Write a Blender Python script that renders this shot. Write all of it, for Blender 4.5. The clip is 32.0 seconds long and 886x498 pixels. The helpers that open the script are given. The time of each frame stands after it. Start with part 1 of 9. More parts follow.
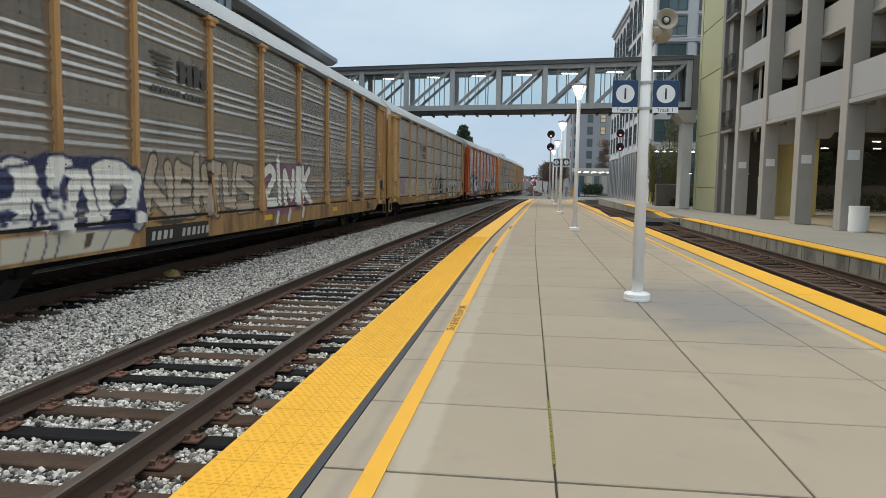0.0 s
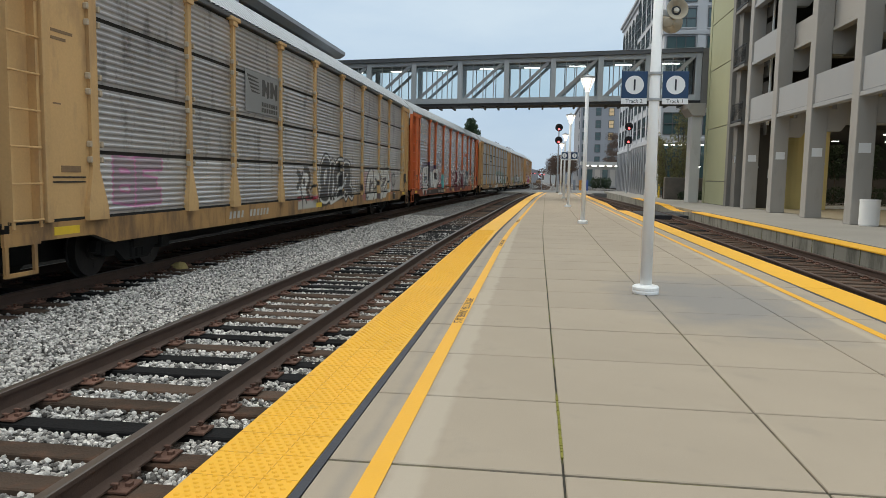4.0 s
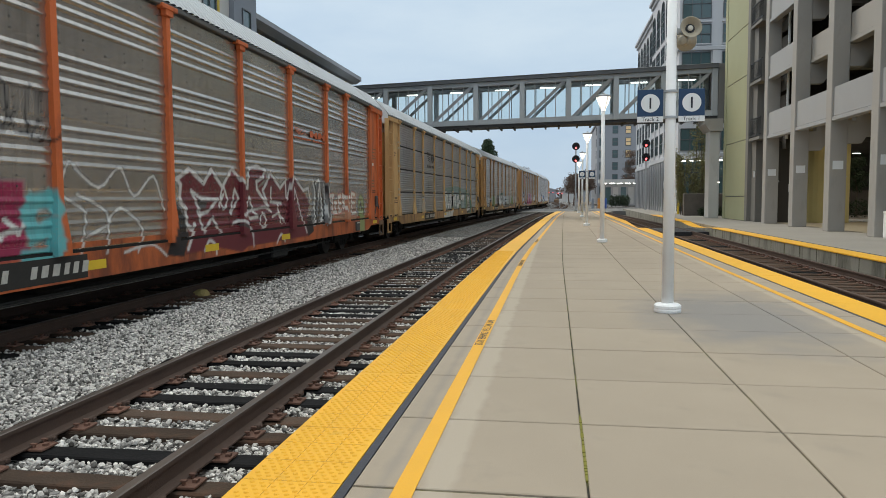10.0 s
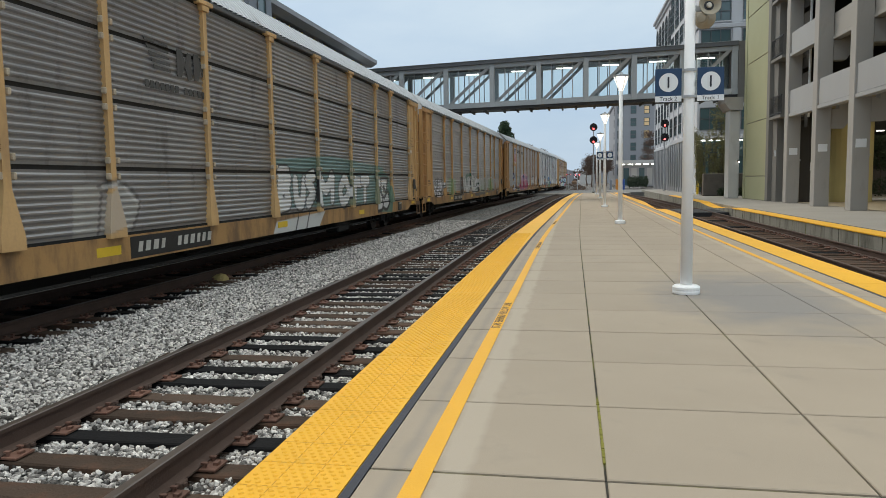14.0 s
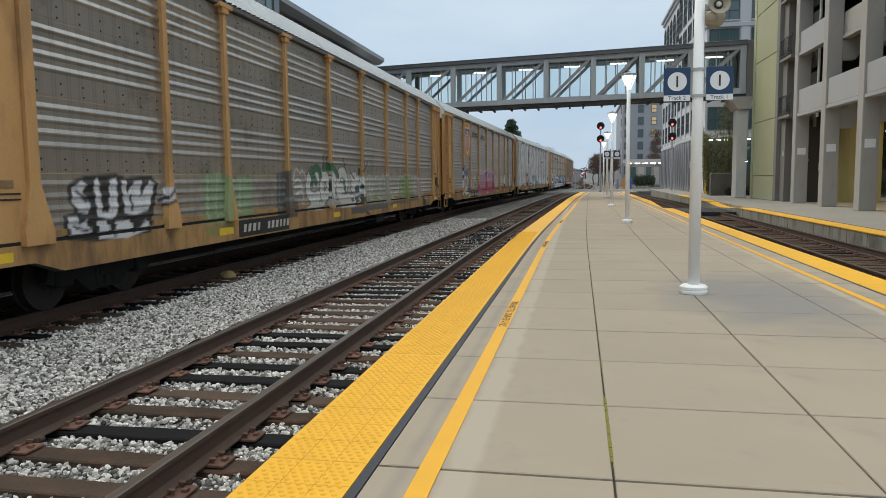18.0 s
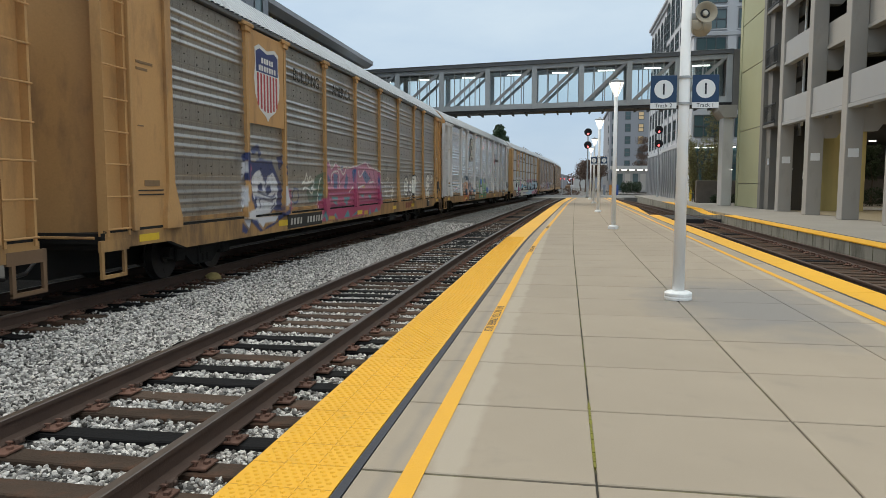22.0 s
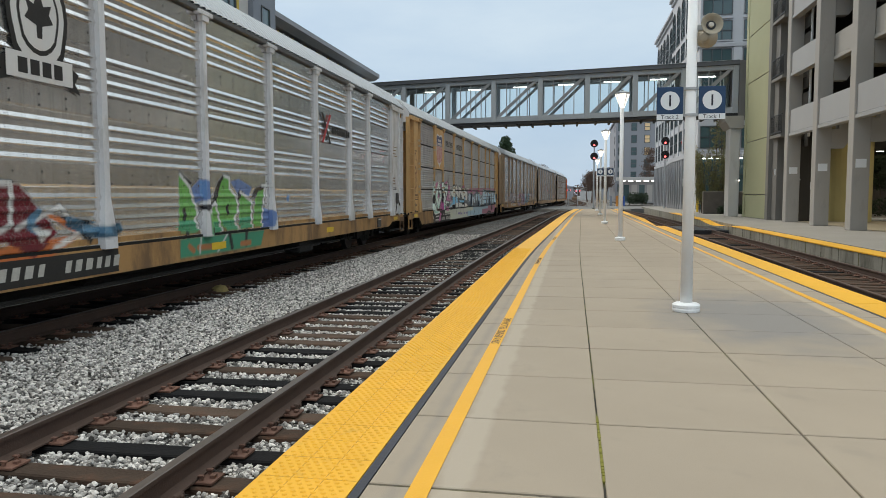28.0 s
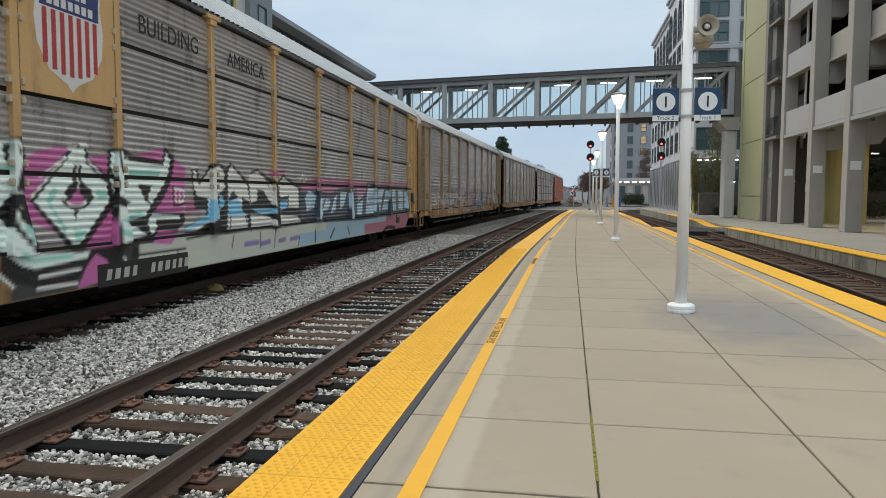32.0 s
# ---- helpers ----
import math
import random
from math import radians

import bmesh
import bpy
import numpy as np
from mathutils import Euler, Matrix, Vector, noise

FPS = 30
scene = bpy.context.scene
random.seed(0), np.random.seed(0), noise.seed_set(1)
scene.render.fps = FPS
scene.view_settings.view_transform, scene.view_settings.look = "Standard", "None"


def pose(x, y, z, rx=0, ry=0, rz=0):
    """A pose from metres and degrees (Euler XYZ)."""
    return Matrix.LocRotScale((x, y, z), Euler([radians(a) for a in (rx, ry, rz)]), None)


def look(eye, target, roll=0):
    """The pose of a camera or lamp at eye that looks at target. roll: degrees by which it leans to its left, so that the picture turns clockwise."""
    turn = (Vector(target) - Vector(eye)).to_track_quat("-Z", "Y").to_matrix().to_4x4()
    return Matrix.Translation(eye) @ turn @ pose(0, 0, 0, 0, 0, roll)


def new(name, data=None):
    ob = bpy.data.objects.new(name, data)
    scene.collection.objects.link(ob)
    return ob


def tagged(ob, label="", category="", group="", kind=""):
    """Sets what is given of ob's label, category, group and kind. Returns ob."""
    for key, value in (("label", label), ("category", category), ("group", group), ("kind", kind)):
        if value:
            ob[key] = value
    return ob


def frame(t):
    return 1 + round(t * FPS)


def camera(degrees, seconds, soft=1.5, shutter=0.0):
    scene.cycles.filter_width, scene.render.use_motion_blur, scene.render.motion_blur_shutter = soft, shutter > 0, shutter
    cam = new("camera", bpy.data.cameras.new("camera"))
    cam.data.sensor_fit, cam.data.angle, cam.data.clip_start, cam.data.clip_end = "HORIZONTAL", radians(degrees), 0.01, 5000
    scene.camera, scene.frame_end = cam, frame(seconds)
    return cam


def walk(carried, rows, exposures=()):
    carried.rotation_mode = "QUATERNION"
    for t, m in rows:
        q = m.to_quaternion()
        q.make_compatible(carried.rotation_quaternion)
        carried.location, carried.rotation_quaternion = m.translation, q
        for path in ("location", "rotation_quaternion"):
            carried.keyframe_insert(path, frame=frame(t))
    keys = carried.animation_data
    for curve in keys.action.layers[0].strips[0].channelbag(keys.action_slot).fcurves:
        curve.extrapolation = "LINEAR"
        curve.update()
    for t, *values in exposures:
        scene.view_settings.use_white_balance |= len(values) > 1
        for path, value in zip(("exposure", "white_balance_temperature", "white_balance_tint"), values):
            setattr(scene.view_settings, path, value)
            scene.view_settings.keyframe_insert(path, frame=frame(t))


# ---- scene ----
cam = camera(62.5, 32.0, soft=0.65, shutter=0.06)
PATH = [
    (0, (-0.177, 0.05, 1.515), (-0.407, 2.029, 1.335), 1.0),
    (0.5, (-0.18, 0.059, 1.515), (-0.411, 2.038, 1.339), 0.9),
    (1, (-0.18, 0.069, 1.513), (-0.413, 2.048, 1.343), 0.6),
    (1.5, (-0.178, 0.117, 1.512), (-0.427, 2.095, 1.348), 0.5),
    (2, (-0.192, 0.147, 1.519), (-0.459, 2.123, 1.357), 0.6),
    (2.5, (-0.181, 0.126, 1.503), (-0.453, 2.1, 1.333), 0.7),
    (3, (-0.183, 0.098, 1.501), (-0.443, 2.073, 1.315), 0.9),
    (3.5, (-0.179, 0.096, 1.494), (-0.426, 2.071, 1.296), 1.0),
    (5.5, (-0.18, 0.094, 1.5), (-0.458, 2.066, 1.314), 1.2),
    (6, (-0.184, 0.083, 1.504), (-0.472, 2.054, 1.327), 1.2),
    (6.5, (-0.187, 0.081, 1.506), (-0.486, 2.052, 1.338), 1.2),
    (7, (-0.182, 0.078, 1.504), (-0.488, 2.048, 1.341), 1.2),
    (7.5, (-0.183, 0.082, 1.503), (-0.482, 2.053, 1.34), 1.2),
    (8, (-0.179, 0.073, 1.502), (-0.467, 2.046, 1.342), 1.2),
    (8.5, (-0.174, 0.081, 1.507), (-0.454, 2.055, 1.349), 1.2),
    (9, (-0.176, 0.075, 1.509), (-0.453, 2.05, 1.355), 1.0),
    (9.5, (-0.174, 0.077, 1.508), (-0.457, 2.051, 1.359), 0.6),
    (10, (-0.177, 0.079, 1.511), (-0.48, 2.051, 1.371), -0.3),
    (10.5, (-0.174, 0.073, 1.537), (-0.504, 2.041, 1.411), -0.9),
    (11, (-0.181, 0.08, 1.533), (-0.526, 2.046, 1.413), -0.9),
    (11.5, (-0.19, 0.094, 1.531), (-0.536, 2.06, 1.409), -0.6),
    (12, (-0.182, 0.15, 1.529), (-0.527, 2.116, 1.408), -0.7),
    (12.5, (-0.17, 0.159, 1.537), (-0.516, 2.125, 1.409), -1.0),
    (13, (-0.155, 0.115, 1.518), (-0.505, 2.078, 1.368), -1.2),
    (13.5, (-0.161, 0.092, 1.516), (-0.51, 2.053, 1.342), -1.2),
    (14, (-0.167, 0.091, 1.513), (-0.517, 2.051, 1.327), -0.9),
    (14.5, (-0.178, 0.085, 1.514), (-0.528, 2.045, 1.325), -0.5),
    (16.5, (-0.178, 0.088, 1.515), (-0.536, 2.047, 1.335), -0.6),
    (17, (-0.176, 0.086, 1.512), (-0.54, 2.045, 1.33), -0.7),
    (17.5, (-0.179, 0.087, 1.513), (-0.545, 2.044, 1.325), -0.7),
    (18, (-0.182, 0.082, 1.514), (-0.548, 2.039, 1.323), -0.6),
    (18.5, (-0.176, 0.084, 1.511), (-0.542, 2.041, 1.321), -0.4),
    (19, (-0.177, 0.088, 1.509), (-0.539, 2.046, 1.322), -0.3),
    (19.5, (-0.178, 0.075, 1.512), (-0.534, 2.035, 1.329), -0.1),
    (20, (-0.175, 0.09, 1.515), (-0.524, 2.051, 1.333), 0.0),
    (20.5, (-0.182, 0.086, 1.517), (-0.522, 2.049, 1.334), 0.1),
    (21, (-0.176, 0.077, 1.517), (-0.511, 2.04, 1.334), 0.1),
    (21.5, (-0.179, 0.079, 1.515), (-0.51, 2.043, 1.334), 0.1),
    (22, (-0.176, 0.08, 1.514), (-0.507, 2.045, 1.334), 0.1),
    (22.5, (-0.175, 0.08, 1.511), (-0.506, 2.045, 1.333), 0.0),
    (23, (-0.178, 0.083, 1.515), (-0.511, 2.047, 1.338), -0.3),
    (23.5, (-0.177, 0.074, 1.52), (-0.518, 2.037, 1.349), -0.6),
    (24, (-0.175, 0.079, 1.523), (-0.531, 2.041, 1.37), -0.7),
    (24.5, (-0.178, 0.078, 1.531), (-0.542, 2.04, 1.406), -0.7),
    (25, (-0.177, 0.083, 1.527), (-0.541, 2.046, 1.421), -0.6),
    (25.5, (-0.174, 0.083, 1.523), (-0.535, 2.048, 1.42), -0.4),
    (27.5, (-0.173, 0.091, 1.515), (-0.528, 2.055, 1.373), -0.1),
    (28, (-0.179, 0.089, 1.519), (-0.528, 2.053, 1.371), -0.1),
    (28.5, (-0.179, 0.085, 1.518), (-0.524, 2.05, 1.369), -0.0),
    (29, (-0.177, 0.089, 1.518), (-0.52, 2.054, 1.369), 0.0),
    (29.5, (-0.175, 0.092, 1.515), (-0.517, 2.057, 1.366), 0.1),
    (30, (-0.179, 0.09, 1.516), (-0.518, 2.055, 1.366), 0.1),
    (30.5, (-0.175, 0.094, 1.519), (-0.514, 2.059, 1.368), 0.0),
    (31, (-0.174, 0.088, 1.514), (-0.513, 2.053, 1.364), -0.1),
    (31.5, (-0.169, 0.078, 1.518), (-0.51, 2.043, 1.369), -0.0),
    (32, (-0.173, 0.081, 1.516), (-0.511, 2.046, 1.368), 0.2),
]
walk(cam, [(t, look(eye, target, roll)) for t, eye, target, roll in PATH])

# ---------------------------------------------------------------- light
world = bpy.data.worlds.new("overcast_sky")
scene.world = world
world.use_nodes = True
wn, wl = world.node_tree.nodes, world.node_tree.links
wn.clear()
SUN_EL, SUN_ROT = radians(38), radians(310)
sky = wn.new("ShaderNodeTexSky")
sky.sky_type, sky.sun_disc, sky.sun_elevation, sky.sun_rotation = "NISHITA", False, SUN_EL, SUN_ROT
sky.air_density, sky.dust_density = 1.0, 2.0
wtc = wn.new("ShaderNodeTexCoord")
wmap = wn.new("ShaderNodeMapping")
wmap.inputs["Scale"].default_value = (1.0, 1.0, 3.2)
wl.new(wtc.outputs["Generated"], wmap.inputs["Vector"])
cloud = wn.new("ShaderNodeTexNoise")
cloud.inputs["Scale"].default_value, cloud.inputs["Detail"].default_value = 2.4, 7
cloud.inputs["Roughness"].default_value = 0.55
wl.new(wmap.outputs[0], cloud.inputs["Vector"])
cramp = wn.new("ShaderNodeValToRGB")
cramp.color_ramp.elements[0].position, cramp.color_ramp.elements[0].color = 0.30, (0.43, 0.585, 0.755, 1)
cramp.color_ramp.elements[1].position, cramp.color_ramp.elements[1].color = 0.70, (0.60, 0.735, 0.845, 1)
wl.new(cloud.outputs["Fac"], cramp.inputs[0])
cloud_bg = wn.new("ShaderNodeBackground")
cloud_bg.inputs["Strength"].default_value = 1.0
wsep = wn.new("ShaderNodeSeparateXYZ")
wl.new(wtc.outputs["Generated"], wsep.inputs[0])
# an overcast sky is brightest overhead
lift = wn.new("ShaderNodeValToRGB")
le = lift.color_ramp.elements
le[0].position, le[0].color = 0.0, (0.98, 0.98, 1.0, 1)
le[1].position, le[1].color = 1.0, (3.95, 3.2, 2.5, 1)
mid = le.new(0.40)
mid.color = (1.22, 1.16, 1.10, 1)
wl.new(wsep.outputs[2], lift.inputs[0])
wmul = wn.new("ShaderNodeMix")
wmul.data_type, wmul.blend_type = "RGBA", "MULTIPLY"
wmul.inputs[0].default_value = 1.0
wl.new(cramp.outputs[0], wmul.inputs[6])
wl.new(lift.outputs[0], wmul.inputs[7])
wl.new(wmul.outputs[2], cloud_bg.inputs["Color"])
sky_bg = wn.new("ShaderNodeBackground")
sky_bg.inputs["Strength"].default_value = 0.10
wl.new(sky.outputs[0], sky_bg.inputs["Color"])
wmix = wn.new("ShaderNodeMixShader")
wmix.inputs[0].default_value = 0.9
wl.new(sky_bg.outputs[0], wmix.inputs[1])
wl.new(cloud_bg.outputs[0], wmix.inputs[2])
wout = wn.new("ShaderNodeOutputWorld")
wl.new(wmix.outputs[0], wout.inputs[0])

sun_data = bpy.data.lights.new("sun", "SUN")
sun_data.energy, sun_data.angle, sun_data.color = 1.35, radians(35), (1.0, 0.88, 0.72)
sun = new("sun", sun_data)
sun.matrix_world = look((-46, 38, 48), (0, 0, 0))
scene.view_settings.exposure = 0.0


# ---------------------------------------------------------------- materials
def mat(name, col, rough=0.6, metal=0.0, var=0.18, scale=1.5, fine=40.0, bump=0.15, stain=None, stain_at=0.6,
        streak=1.0, rand=0.0, emit=0.0, paint=False, spec=0.5):
    """Surface with two scales of variation, fine relief, optional stains of a second colour and painted-on colour."""
    m = bpy.data.materials.new(name)
    m.use_nodes = True
    n, k = m.node_tree.nodes, m.node_tree.links
    b = n["Principled BSDF"]
    b.inputs["Roughness"].default_value, b.inputs["Metallic"].default_value = rough, metal
    b.inputs["Specular IOR Level"].default_value = spec
    tc = n.new("ShaderNodeTexCoord")
    mp = n.new("ShaderNodeMapping")
    mp.inputs["Scale"].default_value = (1, 1, streak)
    k.new(tc.outputs["Object"], mp.inputs["Vector"])
    big, small = n.new("ShaderNodeTexNoise"), n.new("ShaderNodeTexNoise")
    big.inputs["Scale"].default_value, big.inputs["Detail"].default_value = scale, 6
    small.inputs["Scale"].default_value, small.inputs["Detail"].default_value = fine, 4
    k.new(mp.outputs[0], big.inputs["Vector"])
    k.new(tc.outputs["Object"], small.inputs["Vector"])
    vmix = n.new("ShaderNodeMath")
    vmix.operation = "MULTIPLY_ADD"
    k.new(big.outputs["Fac"], vmix.inputs[0])
    vmix.inputs[1].default_value = 2 * var
    half = n.new("ShaderNodeMath")
    half.operation = "MULTIPLY_ADD"
    k.new(small.outputs["Fac"], half.inputs[0])
    half.inputs[1].default_value, half.inputs[2].default_value = var, 1 - 1.5 * var
    k.new(half.outputs[0], vmix.inputs[2])
    value = vmix.outputs[0]
    if rand:
        oi = n.new("ShaderNodeObjectInfo")
        rr = n.new("ShaderNodeMath")
        rr.operation = "MULTIPLY_ADD"
        k.new(oi.outputs["Random"], rr.inputs[0])
        rr.inputs[1].default_value, rr.inputs[2].default_value = 2 * rand, 1 - rand
        mu = n.new("ShaderNodeMath")
        mu.operation = "MULTIPLY"
        k.new(value, mu.inputs[0])
        k.new(rr.outputs[0], mu.inputs[1])
        value = mu.outputs[0]
    base = n.new("ShaderNodeMix")
    base.data_type, base.blend_type = "RGBA", "MULTIPLY"
    base.inputs[0].default_value = 1.0
    base.inputs[6].default_value = (*col, 1)
    k.new(value, base.inputs[7])
    out = base.outputs[2]
    if stain:
        st = n.new("ShaderNodeTexNoise")
        st.inputs["Scale"].default_value, st.inputs["Detail"].default_value = scale * 1.7, 9
        st.inputs["Roughness"].default_value = 0.65
        k.new(mp.outputs[0], st.inputs["Vector"])
        rp = n.new("ShaderNodeMapRange")
        rp.inputs[1].default_value, rp.inputs[2].default_value = stain_at - 0.06, stain_at + 0.12
        rp.inputs[4].default_value = 0.85
        k.new(st.outputs["Fac"], rp.inputs[0])
        sm = n.new("ShaderNodeMix")
        sm.data_type = "RGBA"
        k.new(rp.outputs[0], sm.inputs[0])
        k.new(out, sm.inputs[6])
        sm.inputs[7].default_value = (*stain, 1)
        out = sm.outputs[2]
    if paint:
        at = n.new("ShaderNodeVertexColor")
        at.layer_name = "paint"
        pf = n.new("ShaderNodeMath")
        pf.operation = "MULTIPLY"
        wear = n.new("ShaderNodeMapRange")
        wear.inputs[1].default_value, wear.inputs[2].default_value = 0.25, 0.5
        wear.inputs[3].default_value = 0.86
        k.new(small.outputs["Fac"], wear.inputs[0])
        k.new(at.outputs["Alpha"], pf.inputs[0])
        k.new(wear.outputs[0], pf.inputs[1])
        pm = n.new("ShaderNodeMix")
        pm.data_type = "RGBA"
        k.new(pf.outputs[0], pm.inputs[0])
        k.new(out, pm.inputs[6])
        k.new(at.outputs["Color"], pm.inputs[7])
        out = pm.outputs[2]
        mm = n.new("ShaderNodeMath")
        mm.operation = "MULTIPLY_ADD"
        k.new(pf.outputs[0], mm.inputs[0])
        mm.inputs[1].default_value, mm.inputs[2].default_value = -metal, metal
        k.new(mm.outputs[0], b.inputs["Metallic"])
    k.new(out, b.inputs["Base Color"])
    if bump:
        bp = n.new("ShaderNodeBump")
        bp.inputs["Strength"].default_value, bp.inputs["Distance"].default_value = bump, 0.02
        k.new(small.outputs["Fac"], bp.inputs["Height"])
        k.new(bp.outputs[0], b.inputs["Normal"])
    if emit:
        b.inputs["Emission Color"].default_value = (*col, 1)
        b.inputs["Emission Strength"].default_value = emit
    return m


def dotted(m, pitch_y, pitch_z, width, height, band_y, band_share):
    """Rows of small punched holes, in columns, over the sheet of material m."""
    n, k = m.node_tree.nodes, m.node_tree.links
    b = n["Principled BSDF"]
    src = b.inputs["Base Color"].links[0].from_socket
    tc = n.new("ShaderNodeTexCoord")
    sp = n.new("ShaderNodeSeparateXYZ")
    k.new(tc.outputs["Object"], sp.inputs[0])

    def tooth(sock, pitch, share):
        a = n.new("ShaderNodeMath")
        a.operation = "MULTIPLY"
        k.new(sock, a.inputs[0])
        a.inputs[1].default_value = 1 / pitch
        f = n.new("ShaderNodeMath")
        f.operation = "FRACT"
        k.new(a.outputs[0], f.inputs[0])
        g = n.new("ShaderNodeMath")
        g.operation = "LESS_THAN"
        k.new(f.outputs[0], g.inputs[0])
        g.inputs[1].default_value = share
        return g.outputs[0]

    def times(a, c):
        t = n.new("ShaderNodeMath")
        t.operation = "MULTIPLY"
        k.new(a, t.inputs[0])
        if isinstance(c, float):
            t.inputs[1].default_value = c
        else:
            k.new(c, t.inputs[1])
        return t.outputs[0]
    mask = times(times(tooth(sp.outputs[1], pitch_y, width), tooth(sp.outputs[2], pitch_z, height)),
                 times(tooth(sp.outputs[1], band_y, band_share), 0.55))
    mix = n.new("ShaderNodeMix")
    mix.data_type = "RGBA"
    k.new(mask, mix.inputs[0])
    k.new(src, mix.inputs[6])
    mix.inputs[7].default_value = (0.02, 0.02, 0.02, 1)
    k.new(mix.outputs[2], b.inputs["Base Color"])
    return m


def stony(name, light, dark, size, brown=(0.16, 0.11, 0.08), bump=0.9):
    """Crushed stone: cells of differing grey with dark gaps."""
    m = bpy.data.materials.new(name)
    m.use_nodes = True
    n, k = m.node_tree.nodes, m.node_tree.links
    b = n["Principled BSDF"]
    b.inputs["Roughness"].default_value = 0.95
    b.inputs["Specular IOR Level"].default_value = 0.08
    tc = n.new("ShaderNodeTexCoord")
    vo = n.new("ShaderNodeTexVoronoi")
    vo.inputs["Scale"].default_value = 1 / size
    k.new(tc.outputs["Object"], vo.inputs["Vector"])
    sep = n.new("ShaderNodeSeparateColor")
    k.new(vo.outputs["Color"], sep.inputs[0])
    rp = n.new("ShaderNodeValToRGB")
    e = rp.color_ramp.elements
    e[0].position, e[0].color = 0.0, (*dark, 1)
    e[1].position, e[1].color = 1.0, (*light, 1)
    k.new(sep.outputs[0], rp.inputs[0])
    gap = n.new("ShaderNodeMapRange")
    gap.inputs[1].default_value, gap.inputs[2].default_value = 0.25, 0.75
    gap.inputs[3].default_value, gap.inputs[4].default_value = 1.0, 0.25
    k.new(vo.outputs["Distance"], gap.inputs[0])
    mu = n.new("ShaderNodeMix")
    mu.data_type, mu.blend_type = "RGBA", "MULTIPLY"
    mu.inputs[0].default_value = 1
    k.new(rp.outputs[0], mu.inputs[6])
    k.new(gap.outputs[0], mu.inputs[7])
    no = n.new("ShaderNodeTexNoise")
    no.inputs["Scale"].default_value, no.inputs["Detail"].default_value = 0.7, 5
    k.new(tc.outputs["Object"], no.inputs["Vector"])
    rr = n.new("ShaderNodeMapRange")
    rr.inputs[1].default_value, rr.inputs[2].default_value, rr.inputs[4].default_value = 0.5, 0.75, 0.5
    k.new(no.outputs["Fac"], rr.inputs[0])
    mx = n.new("ShaderNodeMix")
    mx.data_type = "RGBA"
    k.new(rr.outputs[0], mx.inputs[0])
    k.new(mu.outputs[2], mx.inputs[6])
    mx.inputs[7].default_value = (*brown, 1)
    k.new(mx.outputs[2], b.inputs["Base Color"])
    bp = n.new("ShaderNodeBump")
    bp.inputs["Strength"].default_value, bp.inputs["Distance"].default_value = bump, size * 0.6
    bp.invert = True
    k.new(vo.outputs["Distance"], bp.inputs["Height"])
    k.new(bp.outputs[0], b.inputs["Normal"])
    return m


def island_stone(name, light, dark):
    """Loose stones, each with its own grey."""
    m = bpy.data.materials.new(name)
    m.use_nodes = True
    n, k = m.node_tree.nodes, m.node_tree.links
    b = n["Principled BSDF"]
    b.inputs["Roughness"].default_value = 0.9
    b.inputs["Specular IOR Level"].default_value = 0.15
    g = n.new("ShaderNodeNewGeometry")
    rp = n.new("ShaderNodeValToRGB")
    e = rp.color_ramp.elements
    e[0].position, e[0].color = 0.0, (*dark, 1)
    e[1].position, e[1].color = 1.0, (*light, 1)
    for at, k2 in ((0.2, 0.18), (0.5, 0.5), (0.8, 0.76)):
        mid = rp.color_ramp.elements.new(at)
        mid.color = (dark[0] + k2 * (light[0] - dark[0]), dark[1] + k2 * (light[1] - dark[1]), dark[2] + k2 * (light[2] - dark[2]), 1)
    k.new(g.outputs["Random Per Island"], rp.inputs[0])
    tc = n.new("ShaderNodeTexCoord")
    no = n.new("ShaderNodeTexNoise")
    no.inputs["Scale"].default_value = 60
    k.new(tc.outputs["Object"], no.inputs["Vector"])
    mu = n.new("ShaderNodeMix")
    mu.data_type, mu.blend_type = "RGBA", "OVERLAY"
    mu.inputs[0].default_value = 0.5
    k.new(rp.outputs[0], mu.inputs[6])
    k.new(no.outputs["Fac"], mu.inputs[7])
    k.new(mu.outputs[2], b.inputs["Base Color"])
    return m


def glass(name, col=(0.10, 0.14, 0.15), rough=0.06):
    m = bpy.data.materials.new(name)
    m.use_nodes = True
    b = m.node_tree.nodes["Principled BSDF"]
    b.inputs["Base Color"].default_value = (*col, 1)
    b.inputs["Roughness"].default_value = rough
    b.inputs["Specular IOR Level"].default_value = 0.8
    return m


def clear_pane(name, tint=(0.9, 0.95, 0.95)):
    m = bpy.data.materials.new(name)
    m.use_nodes = True
    n, k = m.node_tree.nodes, m.node_tree.links
    n.remove(n["Principled BSDF"])
    tr, gl, mx = n.new("ShaderNodeBsdfTransparent"), n.new("ShaderNodeBsdfGlossy"), n.new("ShaderNodeMixShader")
    tr.inputs[0].default_value = (*tint, 1)
    gl.inputs["Roughness"].default_value = 0.05
    fr = n.new("ShaderNodeFresnel")
    k.new(fr.outputs[0], mx.inputs[0])
    k.new(tr.outputs[0], mx.inputs[1])
    k.new(gl.outputs[0], mx.inputs[2])
    k.new(mx.outputs[0], n["Material Output"].inputs[0])
    return m


CONCRETE = mat("platform_concrete", (0.365, 0.303, 0.235), 0.85, spec=0.2, var=0.12, scale=0.9, fine=140, bump=0.12, rand=0.025,
               stain=(0.30, 0.258, 0.21), stain_at=0.63)


